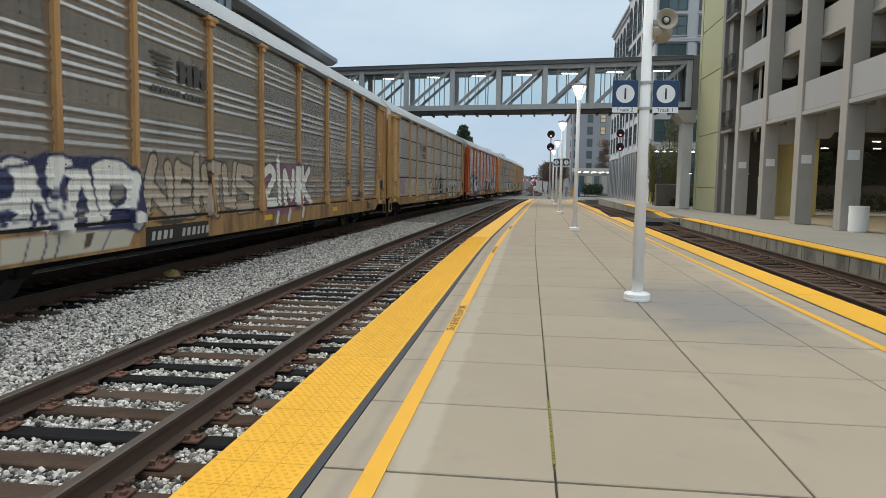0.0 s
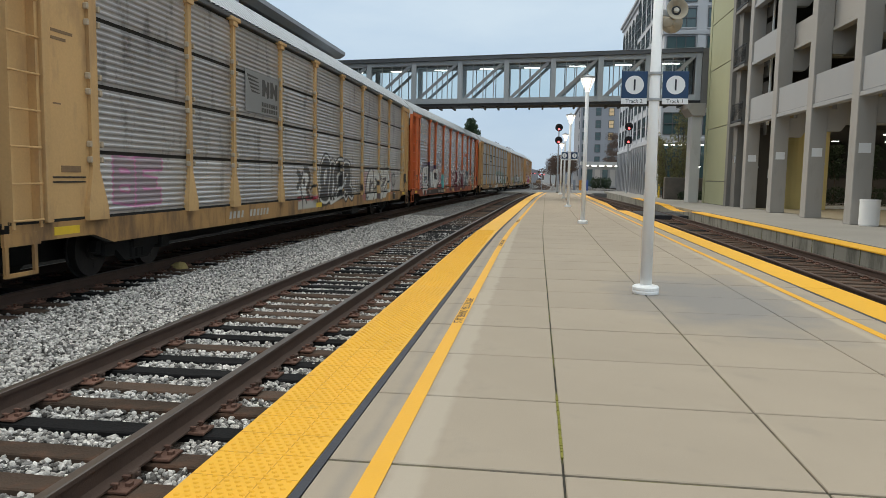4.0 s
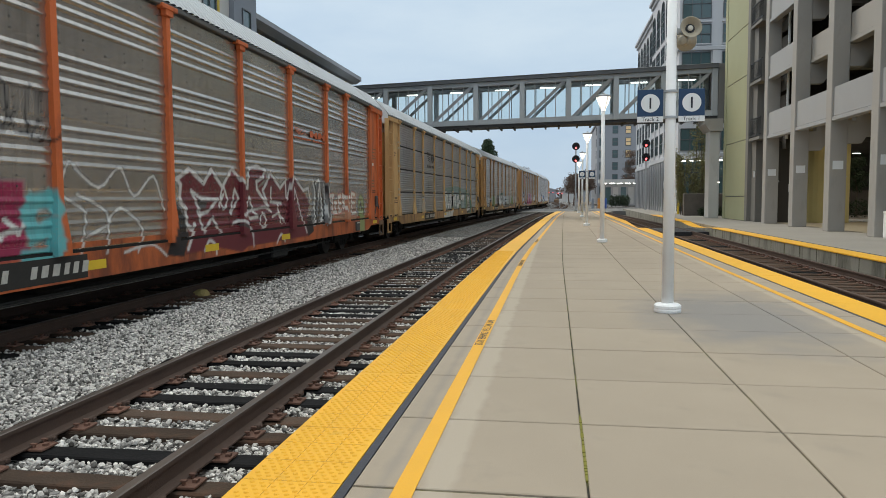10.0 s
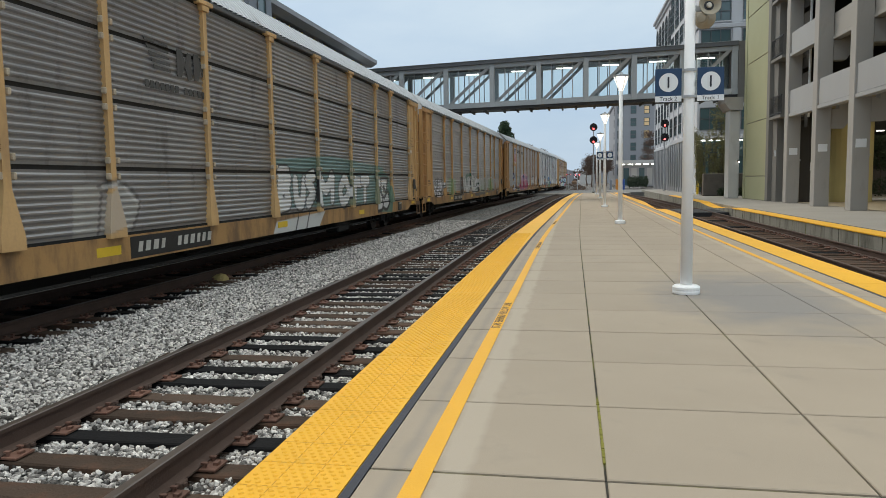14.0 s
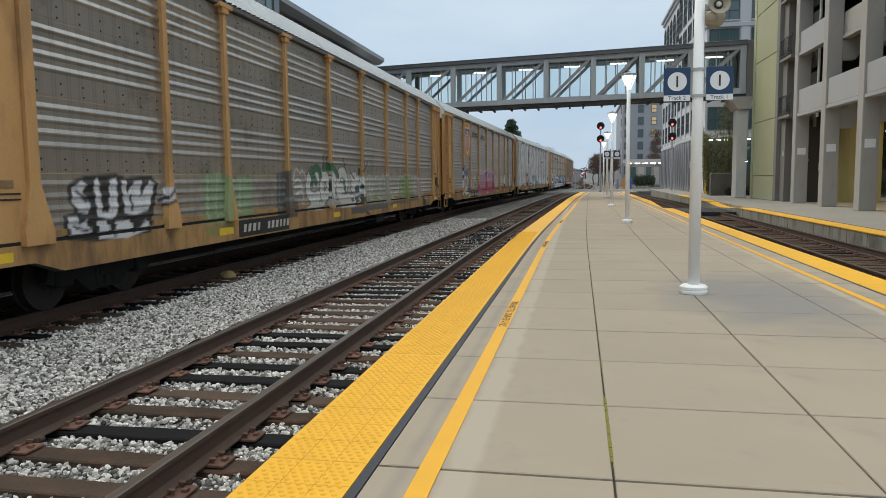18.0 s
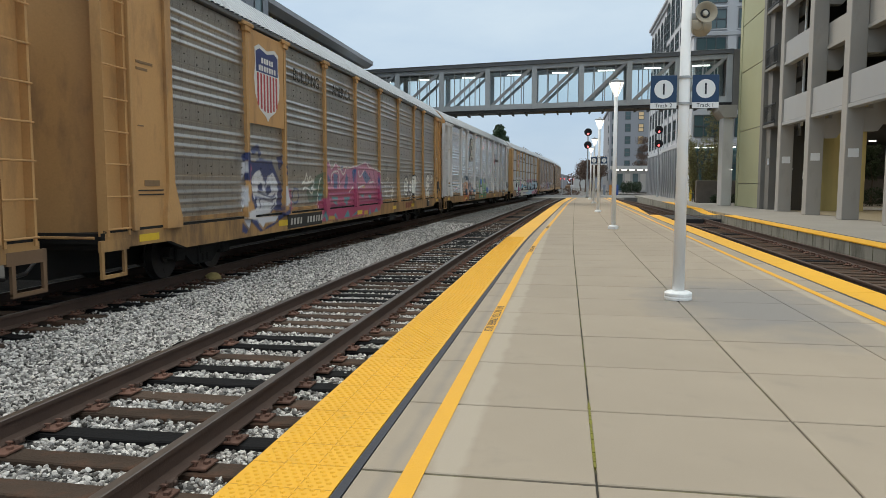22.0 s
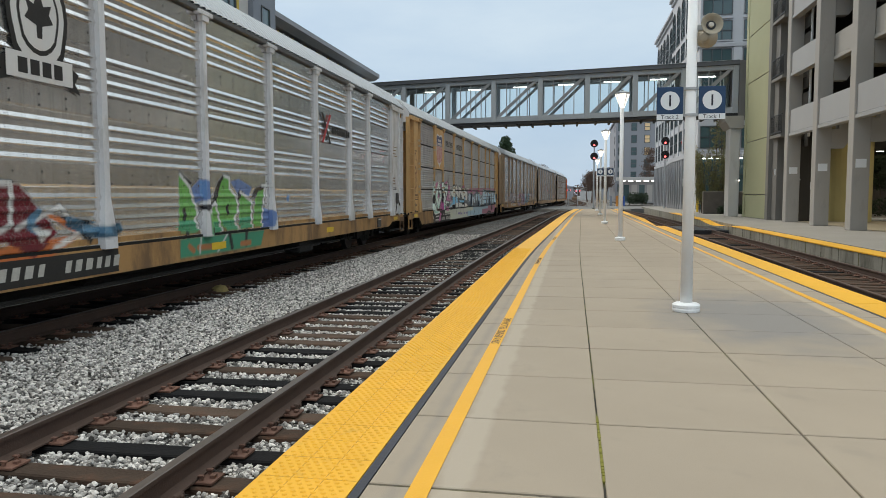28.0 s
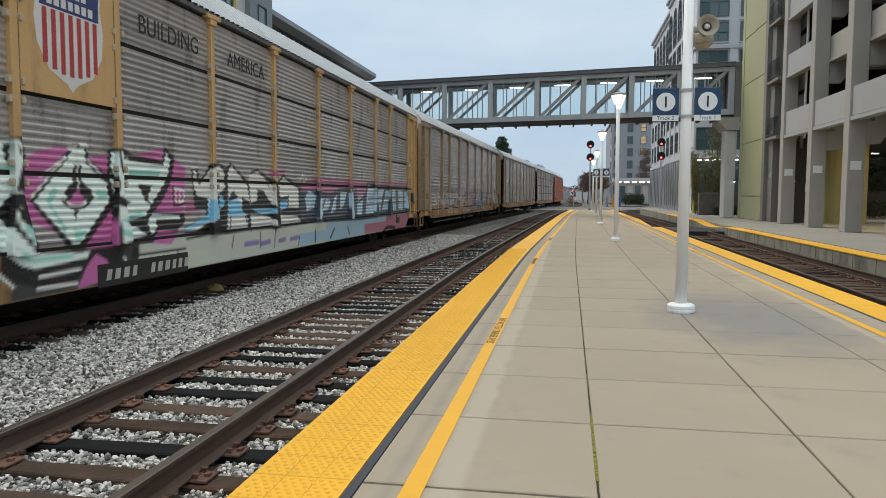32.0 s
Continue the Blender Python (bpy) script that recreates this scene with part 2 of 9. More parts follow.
def damp(m, cx, cy, ax, ay, colour, most):
    """A large ragged stain round (cx, cy) on the ground."""
    n, k = m.node_tree.nodes, m.node_tree.links
    b = n["Principled BSDF"]
    src = b.inputs["Base Color"].links[0].from_socket
    ge, mp, no, ad, ln, rp, mx = (n.new(q) for q in ("ShaderNodeNewGeometry", "ShaderNodeMapping", "ShaderNodeTexNoise", "ShaderNodeMath", "ShaderNodeVectorMath", "ShaderNodeMapRange", "ShaderNodeMix"))
    mp.inputs["Location"].default_value, mp.inputs["Scale"].default_value = (-cx / ax, -cy / ay, 0), (1 / ax, 1 / ay, 0)
    k.new(ge.outputs["Position"], mp.inputs["Vector"])
    ln.operation = "LENGTH"
    k.new(mp.outputs[0], ln.inputs[0])
    no.inputs["Scale"].default_value, no.inputs["Detail"].default_value = 1.6, 5
    k.new(ge.outputs["Position"], no.inputs["Vector"])
    ad.operation = "MULTIPLY_ADD"
    k.new(no.outputs["Fac"], ad.inputs[0])
    ad.inputs[1].default_value = 1.1
    k.new(ln.outputs["Value"], ad.inputs[2])
    rp.inputs[1].default_value, rp.inputs[2].default_value, rp.inputs[3].default_value, rp.inputs[4].default_value = 1.0, 1.7, most, 0.0
    k.new(ad.outputs[0], rp.inputs[0])
    mx.data_type = "RGBA"
    k.new(rp.outputs[0], mx.inputs[0])
    k.new(src, mx.inputs[6])
    mx.inputs[7].default_value = (*colour, 1)
    k.new(mx.outputs[2], b.inputs["Base Color"])


def scrubbed(m, x0, x1, colour):
    """A paler band with ragged edges along the platform, left by an older line."""
    n, k = m.node_tree.nodes, m.node_tree.links
    b = n["Principled BSDF"]
    src = b.inputs["Base Color"].links[0].from_socket
    ge, sp, no, di, ab, ad, rp, mx = (n.new(q) for q in ("ShaderNodeNewGeometry", "ShaderNodeSeparateXYZ", "ShaderNodeTexNoise", "ShaderNodeMath", "ShaderNodeMath", "ShaderNodeMath", "ShaderNodeMapRange", "ShaderNodeMix"))
    k.new(ge.outputs["Position"], sp.inputs[0])
    di.operation, ab.operation, ad.operation = "SUBTRACT", "ABSOLUTE", "MULTIPLY_ADD"
    k.new(sp.outputs[0], di.inputs[0])
    di.inputs[1].default_value = (x0 + x1) / 2
    k.new(di.outputs[0], ab.inputs[0])
    no.inputs["Scale"].default_value, no.inputs["Detail"].default_value = 3.0, 6
    k.new(ge.outputs["Position"], no.inputs["Vector"])
    k.new(no.outputs["Fac"], ad.inputs[0])
    ad.inputs[1].default_value = 0.12
    k.new(ab.outputs[0], ad.inputs[2])
    half = (x1 - x0) / 2 + 0.03
    rp.inputs[1].default_value, rp.inputs[2].default_value, rp.inputs[3].default_value, rp.inputs[4].default_value = half - 0.03, half + 0.02, 0.85, 0.0
    k.new(ad.outputs[0], rp.inputs[0])
    mx.data_type = "RGBA"
    k.new(rp.outputs[0], mx.inputs[0])
    k.new(src, mx.inputs[6])
    mx.inputs[7].default_value = (*colour, 1)
    k.new(mx.outputs[2], b.inputs["Base Color"])


damp(CONCRETE, 2.1, 9.7, 1.25, 2.4, (0.245, 0.228, 0.215), 0.9)
scrubbed(CONCRETE, -0.90, -0.66, (0.44, 0.375, 0.30))
scrubbed(CONCRETE, -1.14, -1.01, (0.315, 0.272, 0.226))
scrubbed(CONCRETE, 3.02, 3.20, (0.43, 0.36, 0.285))
MOSS = mat("joint_moss", (0.20, 0.185, 0.03), 0.95, var=0.4, scale=9, fine=90, bump=0.4)
JOINT = mat("joint_filler", (0.04, 0.036, 0.028), 0.95, var=0.3, scale=0.9, stain=(0.17, 0.17, 0.03), stain_at=0.50)
SEAM = mat("edge_sealant", (0.05, 0.052, 0.064), 0.8, var=0.2)
YELLOW = mat("tactile_yellow", (0.81, 0.42, 0.02), 0.6, var=0.07, scale=2, fine=120, bump=0.1, rand=0.04,
             stain=(0.52, 0.29, 0.04), stain_at=0.66)
TILE_SEAM = mat("tile_seam", (0.50, 0.235, 0.012), 0.7, var=0.2, scale=8)
LINE = mat("line_yellow", (0.79, 0.395, 0.018), 0.6, var=0.06, scale=2, fine=80, stain=(0.5, 0.33, 0.12), stain_at=0.7)
OLD_CONCRETE = mat("stained_concrete", (0.26, 0.25, 0.215), 0.9, spec=0.2, var=0.25, scale=1.0, fine=30, bump=0.3,
                   stain=(0.085, 0.08, 0.065), stain_at=0.55, streak=0.25)
PAVING = mat("right_paving", (0.31, 0.29, 0.26), 0.85, spec=0.2, var=0.12, scale=0.5, fine=60)
BALLAST = stony("ballast_bed", (0.50, 0.48, 0.46), (0.05, 0.05, 0.05), 0.05)
UNDER = stony("ballast_gaps", (0.44, 0.42, 0.40), (0.035, 0.034, 0.033), 0.03)
STONES = island_stone("ballast_stones", (0.90, 0.85, 0.80), (0.055, 0.050, 0.046))
DARK_BALLAST = stony("dark_ballast", (0.24, 0.215, 0.19), (0.045, 0.04, 0.035), 0.05, (0.07, 0.055, 0.045))
# dirty stone, made darker still by the train's shade in its colour
BED_SHADE = stony("shaded_dirty_ballast", (0.026, 0.022, 0.019), (0.007, 0.006, 0.006), 0.05, (0.02, 0.017, 0.014))
TIE = mat("old_tie", (0.088, 0.062, 0.047), 0.95, spec=0.12, var=0.35, scale=2, fine=50, bump=0.5, rand=0.35,
          stain=(0.125, 0.066, 0.043), stain_at=0.58)
TIE_NEW = mat("creosote_tie", (0.012, 0.0115, 0.012), 0.9, spec=0.15, var=0.3, scale=2, fine=50, bump=0.3, rand=0.3)
RUST = mat("rail_rust", (0.075, 0.045, 0.033), 0.85, var=0.3, scale=3, fine=70, bump=0.2)
RUST_RED = mat("plate_rust", (0.15, 0.075, 0.052), 0.9, var=0.35, scale=6, fine=70, bump=0.3, rand=0.3)
RAIL_TOP = mat("worn_rail_head", (0.125, 0.10, 0.085), 0.42, 0.6, var=0.15, scale=4, fine=60, bump=0.03)
ASPHALT = mat("asphalt", (0.17, 0.168, 0.165), 0.9, var=0.25, scale=0.3, fine=40)
EARTH = mat("earth", (0.13, 0.12, 0.108), 0.95, spec=0.1, var=0.3, scale=0.1, fine=8)
WHITE_METAL = mat("white_enamel", (0.86, 0.86, 0.86), 0.4, var=0.06, scale=2, fine=30, bump=0.02,
                  stain=(0.45, 0.42, 0.38), stain_at=0.76)
NAVY = mat("sign_navy", (0.012, 0.045, 0.115), 0.35, var=0.06, bump=0.0)
SIGN_WHITE = mat("sign_white", (0.76, 0.78, 0.80), 0.45, var=0.04, bump=0.0)
BLACK = mat("black_enamel", (0.012, 0.012, 0.014), 0.5, var=0.2)
INK = mat("lettering_ink", (0.02, 0.025, 0.04), 0.6, var=0.1, bump=0)
HORN = mat("horn_beige", (0.33, 0.29, 0.22), 0.5, var=0.15, scale=4)
LAMP_GLOW = mat("lamp_glow", (1.0, 0.93, 0.80), 0.5, var=0.0, bump=0, emit=1.9)
TUBE_GLOW = mat("tube_glow", (1.0, 0.97, 0.90), 0.5, var=0.0, bump=0, emit=4.0)
RED_GLOW = mat("signal_red", (1.0, 0.09, 0.09), 0.5, var=0.0, bump=0, emit=5.0)
STEEL = mat("bridge_steel", (0.40, 0.42, 0.44), 0.55, 0.2, var=0.10, scale=1, fine=20, bump=0.03)
# the bridge steel again, blackened for the shade below the deck
STEEL_SHADE = mat("bridge_underside_shade", (0.03, 0.03, 0.032), 0.7, 0.1, var=0.2, scale=1)
CLEAR = clear_pane("screen_glass")


# ---------------------------------------------------------------- mesh helpers
def part(name, bm, material, parent=None, label="", smooth=False):
    """Links a bmesh as one mesh object under a thing."""
    me = bpy.data.meshes.new(name)
    bm.to_mesh(me)
    bm.free()
    for mt in (material if isinstance(material, (list, tuple)) else [material]):
        me.materials.append(mt)
    if smooth:
        me.shade_smooth()
    ob = new(name, me)
    if parent is not None:
        ob.parent = parent
    if label:
        ob["label"] = label
    return ob


def share(name, source, parent, m=None, label=""):
    """Another object on the mesh of source."""
    ob = new(name, source.data)
    ob.parent = parent
    if m is not None:
        ob.matrix_basis = m
    if label:
        ob["label"] = label
    return ob


def thing(name, label, category, at=None, group="", kind=""):
    ob = new(name)
    if at is not None:
        ob.matrix_basis = at
    return tagged(ob, label, category, group, kind)


def box(bm, x0, x1, y0, y1, z0, z1, bevel=0.0, mi=0):
    """A box between two corners, its edges rounded by bevel."""
    r = bmesh.ops.create_cube(bm, size=1, matrix=Matrix.Translation(((x0 + x1) / 2, (y0 + y1) / 2, (z0 + z1) / 2))
                              @ Matrix.Diagonal((abs(x1 - x0), abs(y1 - y0), abs(z1 - z0), 1)))
    fs = {f for v in r["verts"] for f in v.link_faces}
    for f in fs:
        f.material_index = mi
    if bevel:
        bmesh.ops.bevel(bm, geom=list({e for f in fs for e in f.edges}), offset=bevel, segments=1, affect="EDGES", profile=0.5)
    return bm


def tube(bm, a, b, r0, r1=None, n=12, caps=True, mi=0):
    """A round bar from a to b, tapering from r0 to r1."""
    a, b = Vector(a), Vector(b)
    d = b - a
    m = Matrix.Translation((a + b) / 2) @ d.to_track_quat("Z", "Y").to_matrix().to_4x4()
    r = bmesh.ops.create_cone(bm, cap_ends=caps, segments=n, radius1=r0, radius2=r0 if r1 is None else r1, depth=d.length, matrix=m)
    for f in {f for v in r["verts"] for f in v.link_faces}:
        f.material_index = mi
    return bm


def extrude(bm, outline, axis, a, b, mi=0):
    """A prism: a closed outline of 2D points, run along axis from a to b."""
    def place(p, c):
        return {"x": (c, p[0], p[1]), "y": (p[0], c, p[1]), "z": (p[0], p[1], c)}[axis]
    lo = [bm.verts.new(place(p, a)) for p in outline]
    hi = [bm.verts.new(place(p, b)) for p in outline]
    fs = [bm.faces.new(lo), bm.faces.new(hi)]
    for i in range(len(outline)):
        j = (i + 1) % len(outline)
        fs.append(bm.faces.new((lo[i], lo[j], hi[j], hi[i])))
    for f in fs:
        f.material_index = mi
    bmesh.ops.recalc_face_normals(bm, faces=fs)
    return bm


def lathe(bm, profile, centre, n=20, mi=0):
    """A turned shape: profile of (radius, z) round an upright axis."""
    rings = []
    for r, z in profile:
        rings.append([bm.verts.new((centre[0] + r * math.cos(2 * math.pi * i / n), centre[1] + r * math.sin(2 * math.pi * i / n),
                                    centre[2] + z)) for i in range(n)])
    for p, q in zip(rings, rings[1:]):
        for i in range(n):
            bm.faces.new((p[i], p[(i + 1) % n], q[(i + 1) % n], q[i])).material_index = mi
    for ring, flip in ((rings[0], True), (rings[-1], False)):
        bm.faces.new(list(reversed(ring)) if flip else ring).material_index = mi
    return bm


def sweep(bm, profile, xs, ys, closed=True, mi=0):
    """A cross-section of (x, z) carried along the line (xs, ys)."""
    rows = [[bm.verts.new((x + p[0], y, p[1])) for p in profile] for x, y in zip(xs, ys)]
    n = len(profile)
    fs = []
    for a, b in zip(rows, rows[1:]):
        for i in range(n if closed else n - 1):
            j = (i + 1) % n
            fs.append(bm.faces.new((a[i], a[j], b[j], b[i])))
    if closed:
        fs += [bm.faces.new(rows[0]), bm.faces.new(rows[-1])]
    for f in fs:
        f.material_index = mi
    bmesh.ops.recalc_face_normals(bm, faces=fs)
    return bm


def lettering(name, words, size, material, parent, at, label="", align="CENTER", depth=0.002):
    """Words in the built-in font, as a thin mesh."""
    cu = bpy.data.curves.new(name, "FONT")
    cu.body, cu.size, cu.align_x, cu.align_y, cu.extrude = words, size, align, "CENTER", depth
    tmp = bpy.data.objects.new(name, cu)
    scene.collection.objects.link(tmp)
    bpy.context.view_layer.update()
    me = bpy.data.meshes.new_from_object(tmp.evaluated_get(bpy.context.evaluated_depsgraph_get()))
    bpy.data.objects.remove(tmp)
    me.materials.clear()
    me.materials.append(material)
    ob = new(name, me)
    ob.parent = parent
    ob.matrix_basis = at
    if label:
        ob["label"] = label
    return ob


# ---------------------------------------------------------------- plan
RAIL_Z = -0.20          # top of rail below the platform's surface
TIE_Z = -0.40
TRACK_2, TRACK_1, MAIN = -3.45, 5.77, -8.05
EDGE_L, EDGE_R = -1.84, 4.15
PLAT_END = 79.0
CAR = 28.6              # coupler to coupler


def bend(y):
    """How far the tracks swing to the right, y metres ahead."""
    if y < 25:
        return 0.0
    if y < 58:
        return 0.0008 * (y - 25) ** 2
    if y < 120:
        return 0.871 + 0.0528 * (y - 58)
    if y < 190:
        return 4.145 + 0.0528 * (y - 120) - 0.00075 * (y - 120) ** 2
    return 4.166 - 0.0522 * (y - 190)


TURNS = ((14, 0.0), (24, 0.024), (52, 0.024), (66, 0.043), (112, 0.043), (150, 0.03), (190, -0.03), (420, -0.055))


def edge_bend(y):
    """How far the platform's left edge and the track beside it swing to the right, y metres ahead."""
    total = 0.0
    for (a, sa), (b, sb) in zip(TURNS, TURNS[1:]):
        if y <= a:
            break
        u = min(y, b) - a
        total += sa * u + (sb - sa) * u * u / (2 * (b - a))
    return total


def plat_x(x, y):
    """Where the platform's line at x lies at y: it narrows as the left edge follows the bend."""
    for (a, wa), (b, wb) in zip(((-9, 1.0), (-0.9, 1.0), (0.0, 0.48), (1.3, 0.46), (3.6, 0.2)), ((-0.9, 1.0), (0.0, 0.48), (1.3, 0.46), (3.6, 0.2), (9, 0.1))):
        if x <= b:
            return x + (wa + (wb - wa) * (x - a) / (b - a)) * edge_bend(y)


def right_x(y):
    """Centre of the right-hand track, which closes on the others far ahead."""
    return TRACK_1 if y < 45 else TRACK_1 - 0.0008 * (y - 45) ** 2


def steps(a, b, near=1.0, far=4.0, turn=12.0):
    """Stations along the way, close together near the camera or on the bend."""
    out, y = [], a
    while y < b:
        out.append(y)
        y += near if y > turn else far
    return out + [b]


# ---------------------------------------------------------------- ground and tracks
def build_ground():
    bm = bmesh.new()
    bmesh.ops.create_grid(bm, x_segments=8, y_segments=8, size=1500, matrix=Matrix.Translation((0, 600, -0.72)))
    tagged(part("ground", bm, EARTH), "grey-brown bare earth reaching the horizon", "ground", kind="structure")
    ys = steps(-15, 92, 2.0, 2.0)
    bm = bmesh.new()
    prof = [(-13.0, -0.70), (-11.0, -0.55), (-9.6, -0.45), (-9.05, -0.45), (-7.0, -0.45), (-6.75, -0.455), (-6.3, -0.475), (-5.6, -0.515), (-4.9, -0.475), (-4.6, -0.455),
            (-2.4, -0.455), (-1.7, -0.485), (-1.3, -0.56)]
    sweep(bm, prof, [bend(y) for y in ys], ys, closed=False)
    # beyond x -7 the stone carries the shade under the train
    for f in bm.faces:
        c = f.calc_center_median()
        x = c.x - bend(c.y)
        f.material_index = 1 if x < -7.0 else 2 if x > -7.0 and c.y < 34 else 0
    tagged(part("ballast_bed", bm, [BALLAST, BED_SHADE, UNDER]), "grey crushed-stone bed under the two tracks", "ballast", kind="structure")
    bm = bmesh.new()
    prof = [(-1.75, -0.50), (-1.3, -0.44), (1.3, -0.44), (1.62, -0.50)]
    sweep(bm, prof, [right_x(y) for y in ys], ys, closed=False)
    tagged(part("ballast_bed", bm, DARK_BALLAST), "dark grimy stone bed of the sunken track", "ballast", kind="structure")
    bm = bmesh.new()
    box(bm, -60, 60, 91.6, 112, -0.70, -0.225)
    tagged(part("road", bm, ASPHALT), "grey asphalt street crossing the tracks", "road", kind="structure")
    bm = bmesh.new()
    sweep(bm, [(-13.0, -0.70), (-9.6, -0.42), (-2.0, -0.42), (8.0, -0.45), (12, -0.70)], [bend(y) for y in (108, 150, 300, 600)], (108, 150, 300, 600), closed=False)
    tagged(part("ballast_bed", bm, BALLAST), "far grey crushed-stone bed beyond the street", "ballast", kind="structure")


def stones(name, label, patches, seed, size, material, surface, ties):
    """Loose broken stones strewn over patches (x0, x1, y0, y1, number a square metre)."""
    rng = np.random.default_rng(seed)
    g = (1 + 5 ** 0.5) / 2
    ball = np.array([(-1, g, 0), (1, g, 0), (-1, -g, 0), (1, -g, 0), (0, -1, g), (0, 1, g), (0, -1, -g), (0, 1, -g), (g, 0, -1), (g, 0, 1), (-g, 0, -1), (-g, 0, 1)], float) / 1.9
    tri = np.array([(0, 11, 5), (0, 5, 1), (0, 1, 7), (0, 7, 10), (0, 10, 11), (1, 5, 9), (5, 11, 4), (11, 10, 2), (10, 7, 6), (7, 1, 8),
                    (3, 9, 4), (3, 4, 2), (3, 2, 6), (3, 6, 8), (3, 8, 9), (4, 9, 5), (2, 4, 11), (6, 2, 10), (8, 6, 7), (9, 8, 1)])
    shapes = []
    for _ in range(48):
        s = ball * rng.uniform(0.62, 1.2, (12, 1)) * rng.uniform((0.8, 0.6, 0.5), (1.35, 1.0, 0.9))
        a, c = rng.uniform(0, 6.28, 2)
        rz = np.array([(math.cos(a), -math.sin(a), 0), (math.sin(a), math.cos(a), 0), (0, 0, 1)])
        rx = np.array([(1, 0, 0), (0, math.cos(c), -math.sin(c)), (0, math.sin(c), math.cos(c))])
        shapes.append(s @ rx.T @ rz.T)
    shapes = np.array(shapes)
    vs, n = [], 0
    for x0, x1, y0, y1, dens in patches:
        cnt = int((x1 - x0) * (y1 - y0) * dens)
        x, y = rng.uniform(x0, x1, cnt), rng.uniform(y0, y1, cnt)
        near = ties[np.clip(np.searchsorted(ties, y), 1, len(ties) - 1)]
        before = ties[np.clip(np.searchsorted(ties, y), 1, len(ties) - 1) - 1]
        on_tie = (np.minimum(abs(near - y), abs(y - before)) < 0.115) & (abs(x - TRACK_2) < 1.32) & (rng.uniform(0, 1, cnt) > 0.05)
        x, y = x[~on_tie], y[~on_tie]
        cnt = len(x)
        r = size * rng.uniform(0.55, 1.25, cnt) * (1.0 if dens > 250 else 1.25)
        z = np.array([surface(a) for a in x]) + r * rng.uniform(-0.1, 0.75, cnt)
        x = x + np.array([edge_bend(b) for b in y])
        pts = shapes[rng.integers(0, 48, cnt)] * r[:, None, None] + np.stack([x, y, z], 1)[:, None, :]
        vs.append(pts.reshape(-1, 3))
        n += cnt
    v = np.concatenate(vs)
    f = (tri[None] + 12 * np.arange(n)[:, None, None]).reshape(-1, 3)
    me = bpy.data.meshes.new(name)
    me.vertices.add(len(v))
    me.vertices.foreach_set("co", v.ravel())
    me.loops.add(f.size)
    me.loops.foreach_set("vertex_index", f.ravel())
    me.polygons.add(len(f))
    me.polygons.foreach_set("loop_start", np.arange(0, f.size, 3))
    me.polygons.foreach_set("loop_total", np.full(len(f), 3))
    me.update(calc_edges=True)
    me.shade_flat()
    me.materials.append(material)
    return tagged(new(name, me), label, "ballast", kind="stuff")


def bed_z(x):
    """Height of the stone bed across the two left tracks."""
    if x < -6.75:
        return -0.445
    if x < -4.6:
        return -0.44 - 0.045 * math.sin((x + 6.75) / 2.15 * math.pi)
    return -0.445


RAIL = [(-0.075, -0.18), (0.075, -0.18), (0.075, -0.168), (0.012, -0.145), (0.010, -0.045), (0.036, -0.034), (0.036, -0.006), (0.028, 0.0),
        (-0.028, 0.0), (-0.036, -0.006), (-0.036, -0.034), (-0.010, -0.045), (-0.012, -0.145), (-0.075, -0.168)]


TIE_ROWS = {}


